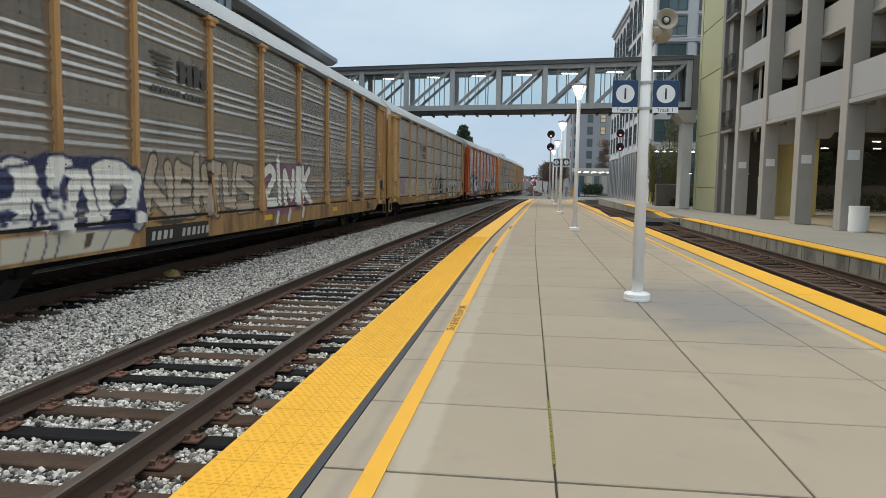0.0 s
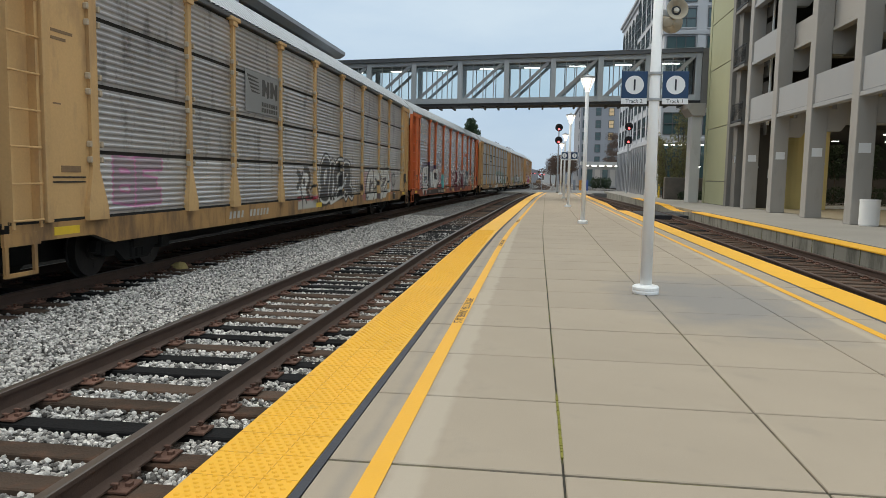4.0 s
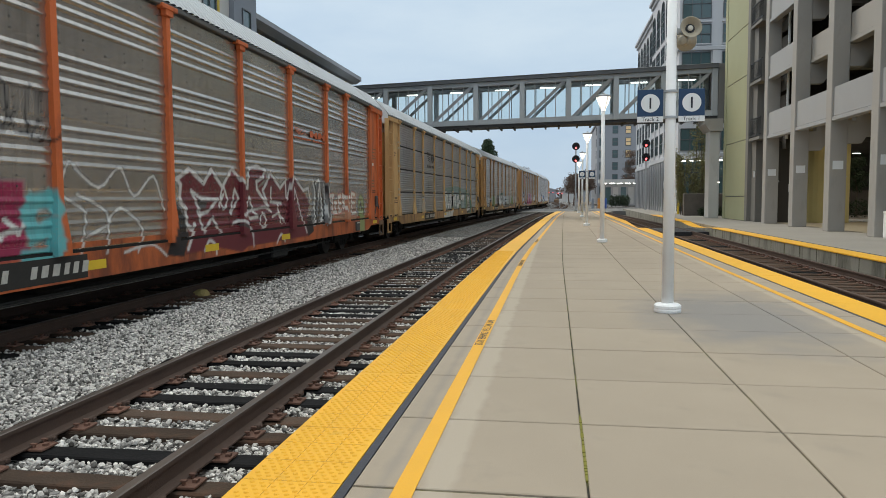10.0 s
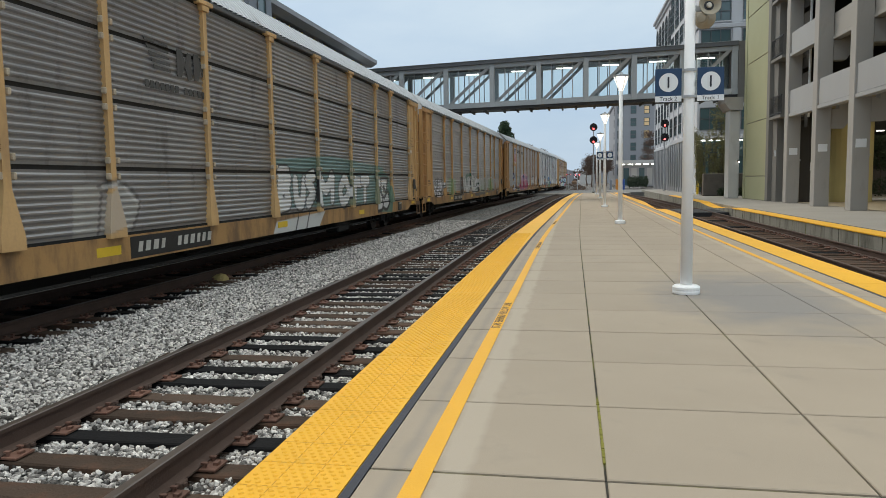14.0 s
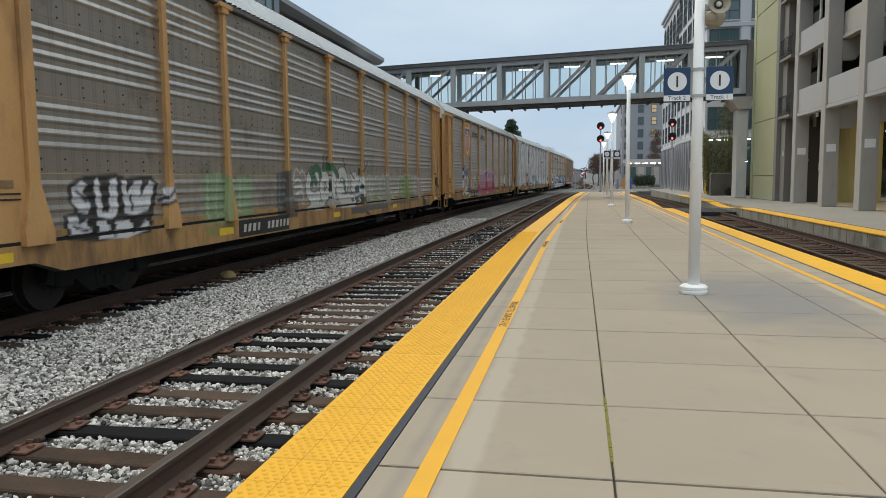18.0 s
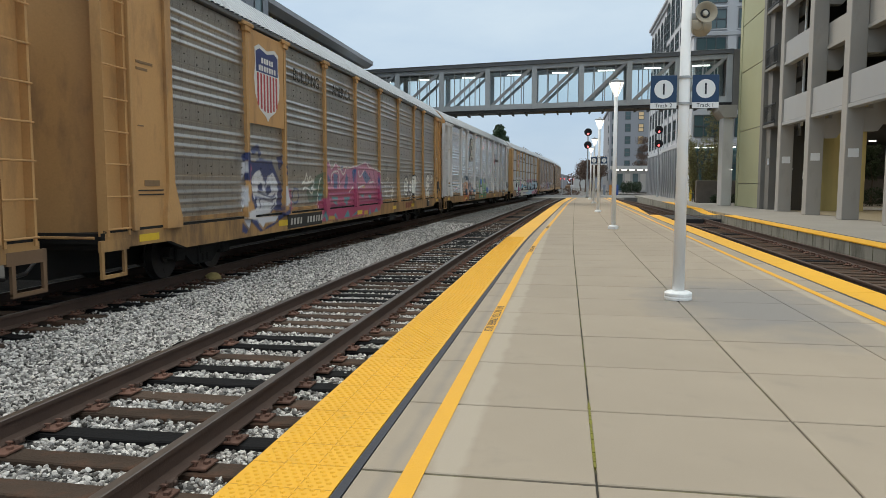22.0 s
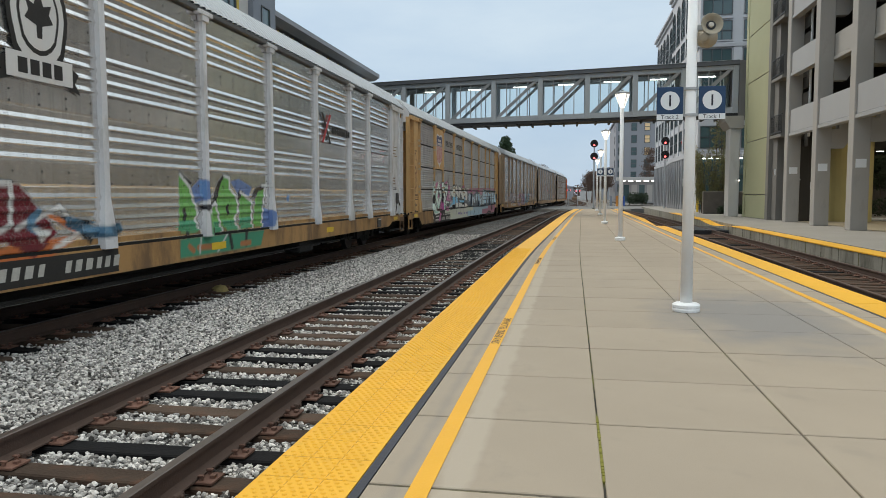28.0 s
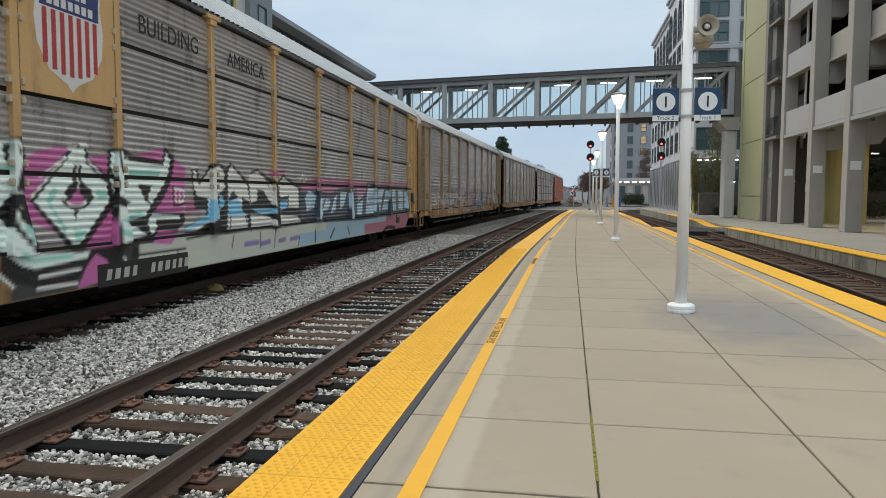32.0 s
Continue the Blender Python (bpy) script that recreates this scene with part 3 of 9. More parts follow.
def build_track(label, centre, y0, y1, seed, shiny, near_ties, dark_share, pattern=""):
    rng = random.Random(seed)
    tr = thing("railway_track", label, "railway track", kind="structure")
    ys = steps(y0, y1, 2.0, 6.0)
    for side in (-0.7525, 0.7525):
        bm = bmesh.new()
        sweep(bm, [(p[0], p[1] + RAIL_Z) for p in RAIL], [centre(y) + side for y in ys], ys)
        for f in bm.faces:
            if f.normal.z > 0.7 and f.calc_center_median().z > RAIL_Z - 0.02:
                f.material_index = 1
        part("rail", bm, [RUST, shiny], tr, "rusted steel rail with a worn bright head")
    bm = bmesh.new()
    box(bm, -1.3, 1.3, -0.11, 0.11, -0.17, 0, bevel=0.012)
    bmesh.ops.subdivide_edges(bm, edges=[e for e in bm.edges if abs(e.verts[0].co.x - e.verts[1].co.x) > 1], cuts=5)
    for v in bm.verts:
        v.co += Vector((0, rng.uniform(-0.006, 0.006), rng.uniform(-0.006, 0.004)))
    tie = part("tie", bm, TIE, tr)
    tie_b = share("tie", tie, tr)
    tie_b.data = tie.data.copy()
    tie_b.data.materials[0] = TIE_NEW
    bm = bmesh.new()
    box(bm, -0.19, 0.19, -0.095, 0.095, 0.0, 0.02, bevel=0.004)
    for sx in (-0.1, 0.1):
        for sy in (-0.06, 0.06):
            tube(bm, (sx, sy, 0.02), (sx, sy, 0.045), 0.014, 0.012, 6)
            box(bm, sx - 0.022, sx + 0.022, sy - 0.014, sy + 0.014, 0.043, 0.055)
    for sx in (-0.155, 0.155):
        box(bm, sx - 0.018, sx + 0.018, -0.02, 0.02, 0.02, 0.04)
    plate = part("tie_plate", bm, RUST_RED, tr, "rust-red tie plate with spikes")
    bm = bmesh.new()
    box(bm, -0.02, 0.02, -0.05, 0.05, 0, 0.05, bevel=0.008)
    box(bm, -0.035, 0.035, -0.018, 0.018, 0.012, 0.04, bevel=0.006)
    anchor = part("rail_anchor", bm, RUST, tr)
    first = True
    rest = bmesh.new()
    y, count = y0, 0
    if pattern:
        y = 4.54 - 36 * 0.506
    TIE_ROWS[label] = []
    while y < y1:
        TIE_ROWS[label].append(y)
        row = round((y - 4.54) / 0.506)
        kind = pattern[row] if 0 <= row < len(pattern) else ""
        c = centre(y)
        turn = math.degrees(math.atan(centre(y) - centre(y + 1)))
        m = pose(c + rng.uniform(-0.03, 0.03), y, TIE_Z + rng.uniform(-0.012, 0.004), 0, 0, turn + rng.uniform(-1.2, 1.2))
        if near_ties[0] < y < near_ties[1]:
            src = tie_b if kind == "n" or kind == "" and rng.random() < dark_share else tie
            if first:
                tie.matrix_basis, first = m, False
                tie_b.matrix_basis = pose(centre(y - 0.5), y - 0.5, TIE_Z)
            else:
                share("tie", src, tr, m)
            for s in (-0.7525, 0.7525):
                pm = pose(c + s, y + rng.uniform(-0.02, 0.02), TIE_Z + 0.002, 0, 0, turn)
                if count == 0 and s < 0:
                    plate.matrix_basis = pm
                else:
                    share("tie_plate", plate, tr, pm)
                if y < 24:
                    for q, dx in enumerate((-0.1, 0.1)):
                        am = pose(c + s + dx, y + 0.15, TIE_Z + 0.005)
                        if count == 0 and s < 0 and q == 0:
                            anchor.matrix_basis = am
                        elif rng.random() < 0.6:
                            share("rail_anchor", anchor, tr, am)
            count += 1
        else:
            box(rest, c - 1.3, c + 1.3, y - 0.11, y + 0.11, TIE_Z - 0.17, TIE_Z)
        y += 0.506 if pattern else 0.5 + rng.uniform(-0.03, 0.03)
    tagged(part("ties", rest, TIE, tr), kind="stuff")
    return tr


def crossing_street():
    """Road panels and tangle of switch rails where the street meets the tracks."""
    bm = bmesh.new()
    box(bm, -9.8, 6.5, 88, 91.5, -0.5, -0.21, bevel=0.01)
    tagged(part("crossing_panel", bm, PAVING), "pale concrete crossing deck at the platform's far end", "crossing panel", kind="structure")


# ---------------------------------------------------------------- platform
JOINTS_X = (-1.232, 0.0, 1.27, 2.57, 3.60)
JOINT_Y0, SLAB = -10.9092, 1.2192
DIP = (-3.594 + 33 * 1.2192, -3.594 + 42 * 1.2192)


def dip(y):
    """How far the edge strips sink towards the foot crossing."""
    return 0.0 if not DIP[0] - 0.01 < y < DIP[1] else -0.19 * min(1.0, (DIP[1] - y) / (DIP[1] - DIP[0] - 3.0))


def build_platform():
    ys = sorted(steps(-10.9, PLAT_END, 2.0, 6.0) + [DIP[0] - 0.01, DIP[0] + 0.01, DIP[1] - 0.01, DIP[1] + 0.01])
    rows = [(plat_x(EDGE_L, y), plat_x(3.63 if DIP[0] < y < DIP[1] else EDGE_R, y), y) for y in ys]
    bm = bmesh.new()
    lo = [[bm.verts.new(p) for p in ((a + 0.03, y, -0.75), (a + 0.03, y, -0.013), (b - 0.03, y, -0.013), (b - 0.03, y, -0.75))] for a, b, y in rows]
    fs = []
    for p, q in zip(lo, lo[1:]):
        for i in range(3):
            fs.append(bm.faces.new((p[i], p[i + 1], q[i + 1], q[i])))
    fs += [bm.faces.new(lo[0]), bm.faces.new(lo[-1])]
    bmesh.ops.recalc_face_normals(bm, faces=fs)
    plat = tagged(part("platform", bm, [JOINT]), "island platform of buff concrete slabs with yellow tactile edges", "platform", kind="structure")
    # concrete slabs, each with its own edges
    shared = {}
    nrow = int((PLAT_END - JOINT_Y0) / SLAB)
    for r in range(nrow):
        ya, yb = JOINT_Y0 + r * SLAB, JOINT_Y0 + (r + 1) * SLAB
        for c in range(4):
            xa, xb = JOINTS_X[c] + (0.0 if c == 0 else 0), JOINTS_X[c + 1] - (0.0 if c == 3 else 0)
            curved = yb > 13
            key = c if not curved else (r, c)
            if key not in shared:
                bm = bmesh.new()
                g, h = 0.006, 0.005
                dy = 0 if not curved else ya
                p = [(plat_x(xa, ya), ya), (plat_x(xb, ya), ya), (plat_x(xb, yb), yb), (plat_x(xa, yb), yb)]
                if not curved:
                    p = [(x, y - ya) for x, y in p]
                ins = [(1, 1), (-1, 1), (-1, -1), (1, -1)]
                low = [bm.verts.new((x + g * i, y + 2.0 * g * j, -0.06)) for (x, y), (i, j) in zip(p, ins)]
                mid = [bm.verts.new((x + g * i, y + 2.0 * g * j, -h)) for (x, y), (i, j) in zip(p, ins)]
                top = [bm.verts.new((x + (g + h) * i, y + 1.7 * (g + h) * j, 0)) for (x, y), (i, j) in zip(p, ins)]
                for s, t in ((low, mid), (mid, top)):
                    for i in range(4):
                        bm.faces.new((s[i], s[(i + 1) % 4], t[(i + 1) % 4], t[i]))
                bm.faces.new(top)
                ob = part("slab", bm, CONCRETE, plat)
                shared[key] = ob
                if not curved:
                    ob.matrix_basis = pose(0, ya, 0)
            else:
                share("slab", shared[key], plat, pose(0, ya, -0.001 * ((r * 7 + c * 3) % 3)))
    # moss in the middle joint
    rng, bm, y = random.Random(77), bmesh.new(), 3.95
    while y < 5.1:
        run = rng.uniform(0.03, 0.09)
        w = rng.uniform(0.006, 0.010)
        box(bm, plat_x(0.0, y) - w, plat_x(0.0, y) + w, y, y + run, -0.012, 0.0005 + rng.uniform(0, 0.002))
        y += run + rng.uniform(0.0, 0.012)
    tagged(part("moss", bm, MOSS, plat), kind="stuff")
    # tactile edge strips, tile by tile
    for edge, inner, sign in ((EDGE_L, -1.288, 1), (EDGE_R, 3.635, -1)):
        y, first = JOINT_Y0 - (SLAB if sign > 0 else 0.0), None
        while y < PLAT_END - 0.5:
            y2 = min(y + 3 * SLAB, PLAT_END)
            bm = bmesh.new()
            a0, a1, b0, b1 = plat_x(edge, y), plat_x(edge, y2), plat_x(inner, y), plat_x(inner, y2)
            g = 0.006
            quad = [(a0, y + g), (b0, y + g), (b1, y2 - g), (a1, y2 - g)]
            sunk = sign < 0 and DIP[0] - 0.1 < y < DIP[1] - 0.1
            low = [bm.verts.new((px, py, -0.7 if sunk else -0.09)) for px, py in quad]
            top = [bm.verts.new((px, py, 0.002 + (dip(py) if sunk else 0.0))) for px, py in quad]
            for i in range(4):
                bm.faces.new((low[i], low[(i + 1) % 4], top[(i + 1) % 4], top[i]))
            bm.faces.new(top)
            bmesh.ops.recalc_face_normals(bm, faces=bm.faces[:])
            tile = part("tactile_tile", bm, YELLOW, plat, "yellow tactile warning tile")
            if sign > 0 and y2 < 22:
                vs, fcs = [], []
                nx, ny = 9, int((y2 - y - 0.03) / 0.046)
                for i in range(nx):
                    for j in range(ny):
                        cx, cy = edge + 0.045 + (i + 0.5 * (j % 2)) * (inner - edge - 0.09) / (nx - 0.5), y + 0.03 + j * 0.046
                        o = len(vs)
                        for r, z in ((0.0165, 0.002), (0.010, 0.0085)):
                            vs += [(cx + r * math.cos(q * 1.0472), cy + r * math.sin(q * 1.0472), z) for q in range(6)]
                        fcs += [(o + q, o + (q + 1) % 6, o + 6 + (q + 1) % 6, o + 6 + q) for q in range(6)]
                        fcs.append(tuple(o + 6 + q for q in range(6)))
                me = bpy.data.meshes.new("domes")
                me.from_pydata(vs, [], fcs)
                me.materials.append(YELLOW)
                vs, fcs = [], []
                for cx in (edge + (inner - edge) / 3, edge + 2 * (inner - edge) / 3):
                    o = len(vs)
                    vs += [(cx - 0.0025, y + 0.01, 0.0032), (cx + 0.0025, y + 0.01, 0.0032), (cx + 0.0025, y2 - 0.01, 0.0032), (cx - 0.0025, y2 - 0.01, 0.0032)]
                    fcs.append((o, o + 1, o + 2, o + 3))
                for q in range(1, 12):
                    o, cy = len(vs), y + (y2 - y) * q / 12
                    vs += [(edge + 0.005, cy - 0.003, 0.0034), (inner - 0.005, cy - 0.003, 0.0034), (inner - 0.005, cy + 0.003, 0.0034), (edge + 0.005, cy + 0.003, 0.0034)]
                    fcs.append((o, o + 1, o + 2, o + 3))
                ms = bpy.data.meshes.new("seams")
                ms.from_pydata(vs, [], fcs)
                ms.materials.append(TILE_SEAM)
                sm = new("seams", ms)
                sm.parent = tile
                tagged(sm, kind="stuff")
                dm = new("domes", me)
                dm.parent = tile
                tagged(dm, kind="stuff")
            y = y2
        # dark sealant line along the inner edge
        bm = bmesh.new()
        sy = steps(-10.9, PLAT_END, 2, 6)
        lo2, hi2 = (0.004, 0.056) if sign > 0 else (-0.038, 0.002)
        for prof in ([(lo2, -0.05), (hi2, -0.05), (hi2, -0.002), (lo2, -0.002)],):
            sweep(bm, prof, [plat_x(inner, q) for q in sy], sy)
        part("sealant_strip", bm, SEAM, plat, "dark grey sealant strip")
        # nosing below the tiles
        bm = bmesh.new()
        w = (0.0, 0.12) if sign > 0 else (-0.12, 0.0)
        for run in ([sy] if sign > 0 else [[q for q in sy if q < DIP[0]] + [DIP[0]], [DIP[1]] + [q for q in sy if q > DIP[1]]]):
            sweep(bm, [(w[0], -0.75), (w[1], -0.75), (w[1], -0.095), (w[0], -0.095)], [plat_x(edge, q) for q in run], run)
        part("platform_face", bm, OLD_CONCRETE, plat)

    def strip(name, mt, xa, xb, y0, y1, z, label):
        bm = bmesh.new()
        q = steps(y0, y1, 2, 6)
        sweep(bm, [(0, z - 0.004), (xb - xa, z - 0.004), (xb - xa, z), (0, z)], [plat_x(xa, y) for y in q], q)
        tagged(part(name, bm, mt), label, "painted line", kind="structure")
    strip("painted_line", LINE, -0.998, -0.886, -10.9, 78, 0.005, "yellow painted waiting line along the platform")
    strip("painted_line", LINE, 3.20, 3.30, -10.9, 78, 0.005, "yellow painted waiting line along the platform")
    # stencilled warning on the line: rows of small dark bars
    for y in (8.2, 16.9, 25.6):
        lean = -math.degrees(math.atan(plat_x(-0.942, y + 0.5) - plat_x(-0.942, y - 0.5)))
        grp = thing("stencilled_warning", "black stencilled warning on the yellow line", "lettering", pose(plat_x(-0.942, y), y, 0.0062, 0, 0, lean), group="stencilled warnings")
        lettering("warning_line", "STAY BEHIND YELLOW LINE", 0.122, INK, grp, pose(0, 0, 0, 0, 0, 90), depth=0.0005)
    # end ramp
    bm = bmesh.new()
    xa, xb = plat_x(EDGE_L, PLAT_END), plat_x(EDGE_R, PLAT_END)
    extrude(bm, [(PLAT_END, -0.7), (PLAT_END, -0.005), (PLAT_END + 5, -0.22), (PLAT_END + 9, -0.22), (PLAT_END + 9, -0.7)], "x", xa + 0.1, xb - 0.1)
    tagged(part("platform_ramp", bm, CONCRETE), "sloping concrete ramp at the platform's end", "ramp", kind="structure")


def build_right_platform():
    """The platform before the garage, its stained wall to the sunken track, and its yellow edge."""
    e = 7.30
    ys = sorted(steps(-12, 96, 2, 4) + [DIP[0] - 0.01, DIP[0] + 0.01, DIP[1] - 0.01, DIP[1] + 0.01])

    def shift(y):
        return (0.0 if y < 40 else 0.02 * (y - 40)) + (0.58 if DIP[0] < y < DIP[1] else 0.0)
    bm = bmesh.new()
    sweep(bm, [(e, -0.75), (e, -0.02), (e + 0.02, 0.0), (60, 0.0), (60, -0.75)], [shift(y) for y in ys], ys)
    for f in bm.faces:
        if abs(f.normal.z) < 0.5:
            f.material_index = 1
    tagged(part("pavement", bm, [PAVING, OLD_CONCRETE]), "grey concrete side platform with a water-stained edge wall", "platform", kind="structure")
    y = DIP[0] - 19 * 2.4384
    edge = thing("tactile_edge", "yellow tactile edge of the side platform", "tactile strip", kind="structure")
    while y < 62:
        y2 = y + 2.4384
        if y < DIP[0] - 0.1 or y > DIP[1] - 1.3:
            bm = bmesh.new()
            o0, o1 = (0.0 if y < 40 else 0.02 * (y - 40)), (0.0 if y2 < 40 else 0.02 * (y2 - 40))
            vs = [bm.verts.new(p) for p in ((e - 0.02 + o0, y + 0.005, 0.004), (e + 0.56 + o0, y + 0.005, 0.004), (e + 0.56 + o1, y2 - 0.005, 0.004), (e - 0.02 + o1, y2 - 0.005, 0.004))]
            bm.faces.new(vs)
            r = bmesh.ops.extrude_face_region(bm, geom=bm.faces[:])
            for v in r["geom"]:
                if isinstance(v, bmesh.types.BMVert):
                    v.co.z -= 0.03
            bmesh.ops.recalc_face_normals(bm, faces=bm.faces[:])
            part("tactile_tile", bm, YELLOW, edge)
        y = y2
    bm = bmesh.new()
    box(bm, e + 0.60, e + 0.66, -9, 36, -0.01, 0.004)
    part("sealant_strip", bm, SEAM, edge)
    # joints of the wall
    for i in range(24):
        bm = bmesh.new()
        box(bm, e - 0.006, e + 0.004, 3 + i * 1.5, 3.025 + i * 1.5, -0.6, -0.02)
        part("wall_joint", bm, JOINT, edge)
    # foot crossing over the sunken track
    cr = thing("foot_crossing", "black rubber crossing panels with sloping yellow ramps", "crossing", kind="structure")
    for a, b in ((TRACK_1 - 1.55, TRACK_1 - 0.84), (TRACK_1 - 0.66, TRACK_1 + 0.66), (TRACK_1 + 0.84, TRACK_1 + 1.45)):
        bm = bmesh.new()
        box(bm, a, b, 37.0, 41.5, -0.45, RAIL_Z - 0.005, bevel=0.01)
        part("rubber_panel", bm, BLACK, cr)
    y = DIP[0]
    while y < DIP[1] - 0.1:
        y2 = y + 1.2192
        bm = bmesh.new()
        o0, o1 = (0.0 if y < 40 else 0.02 * (y - 40)), (0.0 if y2 < 40 else 0.02 * (y2 - 40))
        quad = [(e + o0, y + 0.004), (e + 0.575 + o0, y + 0.004), (e + 0.575 + o1, y2 - 0.004), (e + o1, y2 - 0.004)]
        low = [bm.verts.new((px, py, -0.7)) for px, py in quad]
        sink = [-0.17 * math.sin(math.pi * max(0.0, min(1.0, (DIP[1] - py) / (DIP[1] - DIP[0])))) ** 1.5 for px, py in quad]
        top = [bm.verts.new((px, py, 0.002 + sz)) for (px, py), sz in zip(quad, sink)]
        for i in range(4):
            bm.faces.new((low[i], low[(i + 1) % 4], top[(i + 1) % 4], top[i])).material_index = 1
        bm.faces.new(top)
        bmesh.ops.recalc_face_normals(bm, faces=bm.faces[:])
        part("ramp", bm, [YELLOW, OLD_CONCRETE], cr, "yellow sloping ramp tile")
        y = y2


build_ground()
build_track("near railway track with mixed old and new wooden ties", lambda y: TRACK_2 + edge_bend(y), -14, 330, 3, RAIL_TOP, (1.5, 62), 0.4, "onoonnonnooooonnnoonnonooonnn")
build_track("main railway track under the freight train", lambda y: MAIN + bend(y), -14, 330, 5, RAIL_TOP, (4, 34), 0.2)
build_track("sunken railway track beside the garage", right_x, -14, 112, 7, RUST, (6, 40), 0.1)
crossing_street()
build_platform()
build_right_platform()
stones("ballast_stones", "loose grey broken ballast stones round the tracks",
       [(-6.85, -4.33, 4.5, 13, 1150), (-6.85, -4.33, 13, 24, 560), (-6.85, -4.33, 24, 36, 170), (-4.12, -2.8, 3.2, 12, 1000), (-4.12, -2.8, 12, 24, 520), (-4.12, -2.8, 24, 36, 160),
        (-2.6, -1.85, 3.0, 12, 1000), (-2.6, -1.85, 12, 24, 520), (-2.6, -1.85, 24, 36, 160), (-7.2, -6.8, 5, 24, 300)],
       11, 0.0245, STONES, bed_z, np.array(TIE_ROWS["near railway track with mixed old and new wooden ties"]))


# ---------------------------------------------------------------- the freight train
PANEL_W = (2.93, 1.97, 2.81, 2.82, 2.84, 2.82, 2.81, 1.97, 2.93)
PANEL_Y = [-11.95]
for w in PANEL_W:
    PANEL_Y.append(PANEL_Y[-1] + w)
SIDE, PAN_Z0, PAN_Z1 = 1.55, 1.0, 4.82

GLYPH = {"A": "0048 4880 2363", "B": "0008 0868 6874 7404 0474 7460 6000", "C": "8768 6828 2807 0701 0120 2060 6081", "D": "0008 0858 5885 8583 8350 5000",
         "E": "8808 0800 0080 0464", "F": "8808 0800 0464", "G": "8768 2868 2807 0701 0120 2070 7073 7343", "H": "0008 8088 0484", "I": "4048", "J": "8882 8260 6020 2002",
         "K": "0008 8804 0480", "L": "0800 0080", "M": "0008 0844 4488 8880", "N": "0008 0880 8088", "O": "2068 0",
         "P": "0008 0878 7886 8664 6404", "R": "0008 0878 7886 8664 6404 4480", "S": "8768 6818 1806 0624 2474 7482 8270 7000", "T": "0888 4840",
         "U": "0802 0220 2060 6082 8288", "V": "0840 4088", "W": "0820 2044 4460 6088", "X": "0088 0880", "Y": "0844 8844 4440", "Z": "0888 8800 0080",
         "2": "0628 2868 6886 8684 8400 0080"}
GLYPH["O"] = "2068 2060 6082 8286 8668 6828 2806 0602 0220"[5:]


def glyph_lines(ch):
    out = []
    for s in GLYPH.get(ch, "").split():
        if len(s) == 4:
            out.append(((int(s[0]) / 8, int(s[1]) / 8), (int(s[2]) / 8, int(s[3]) / 8)))
    return out


def word(text, y0, y1, z0, z1, fill, line, hi=None, width=0.17, edge=0.05, halo=None, halo_w=0.14, seed=1, slant=0.10, rim=None, drop=None, shade=None):
    """A sprayed word in fat letters: halo, rim and drop shadow behind, then each letter's outline and fill.
    Strokes are (points, half width, colour, softness, square ends)."""
    rng = random.Random(seed)
    n = len(text)
    cell = (y1 - y0) / n
    back, rims, drops, front = [], [], [], []
    square = rng.random() < 0.9
    for i, ch in enumerate(text):
        k = min(width, cell * 0.145, (z1 - z0) * 0.15) * rng.uniform(0.9, 1.12)
        gx, gw = y0 + i * cell + k * 0.55, max(0.1, cell - 1.1 * k)
        dz, tall = rng.uniform(-0.05, 0.05) * (z1 - z0), rng.uniform(0.92, 1.08) * (z1 - z0)
        sl, fan = rng.uniform(-slant, slant), rng.uniform(0.85, 1.15)
        col = fill if not isinstance(fill, list) else fill[rng.randrange(len(fill))]
        out, ins, shine = [], [], []
        for (a, b), (c, d) in glyph_lines(ch):
            def at(u, v):
                return (gx + gw * (0.5 + (u - 0.5) * (1 + (fan - 1) * v)) + sl * v, z0 + dz + k * 0.6 + (tall - 1.2 * k) * v + 0.05 * math.sin(7 * u + seed))
            p, q = at(a, b), at(c, d)
            kk = k * rng.uniform(0.88, 1.12)
            if halo:
                back.append((p, q, kk + edge + halo_w, (*halo[:3], 0.8), 0.07, False))
            if rim:
                rims.append((p, q, kk + edge + 0.035, rim, 0.014, square))
            if drop:
                for o in (0.5, 1.0):
                    drops.append(((p[0] - 0.10 * o, p[1] - 0.13 * o), (q[0] - 0.10 * o, q[1] - 0.13 * o), kk + edge * 0.6, drop, 0.014, square))
            out.append((p, q, kk + edge, line, 0.014, square))
            ins.append((p, q, kk, col, 0.014, square))
            if shade:
                ins.append(((p[0] + kk * 0.35, p[1] - kk * 0.55), (q[0] + kk * 0.35, q[1] - kk * 0.55), kk * 0.32, shade, 0.05, False))
            if hi:
                o = kk * 0.62
                shine.append(((p[0] - o, p[1] + o * 0.5), (q[0] - o, q[1] + o * 0.5), 0.018, hi, 0.014, False))
        front += out + ins + shine
    return back + rims + drops + front


def scribble(y0, y1, z0, z1, colour, count, width, seed):
    """Thin looping tag strokes that cannot be read."""
    rng = random.Random(seed)
    out, p = [], (y0, rng.uniform(z0, z1))
    for i in range(count):
        q = (y0 + (y1 - y0) * (i + 1) / count + rng.uniform(-0.15, 0.15), rng.choice((z0, z1)) + rng.uniform(-0.3, 0.3) * (z1 - z0))
        out.append((p, q, width, colour, 0.014, False))
        p = q
    return out


def blob(y, z, r, colour, soft=0.05):
    return [((y, z), (y + 0.001, z), r, colour, min(soft, 0.06), False)]


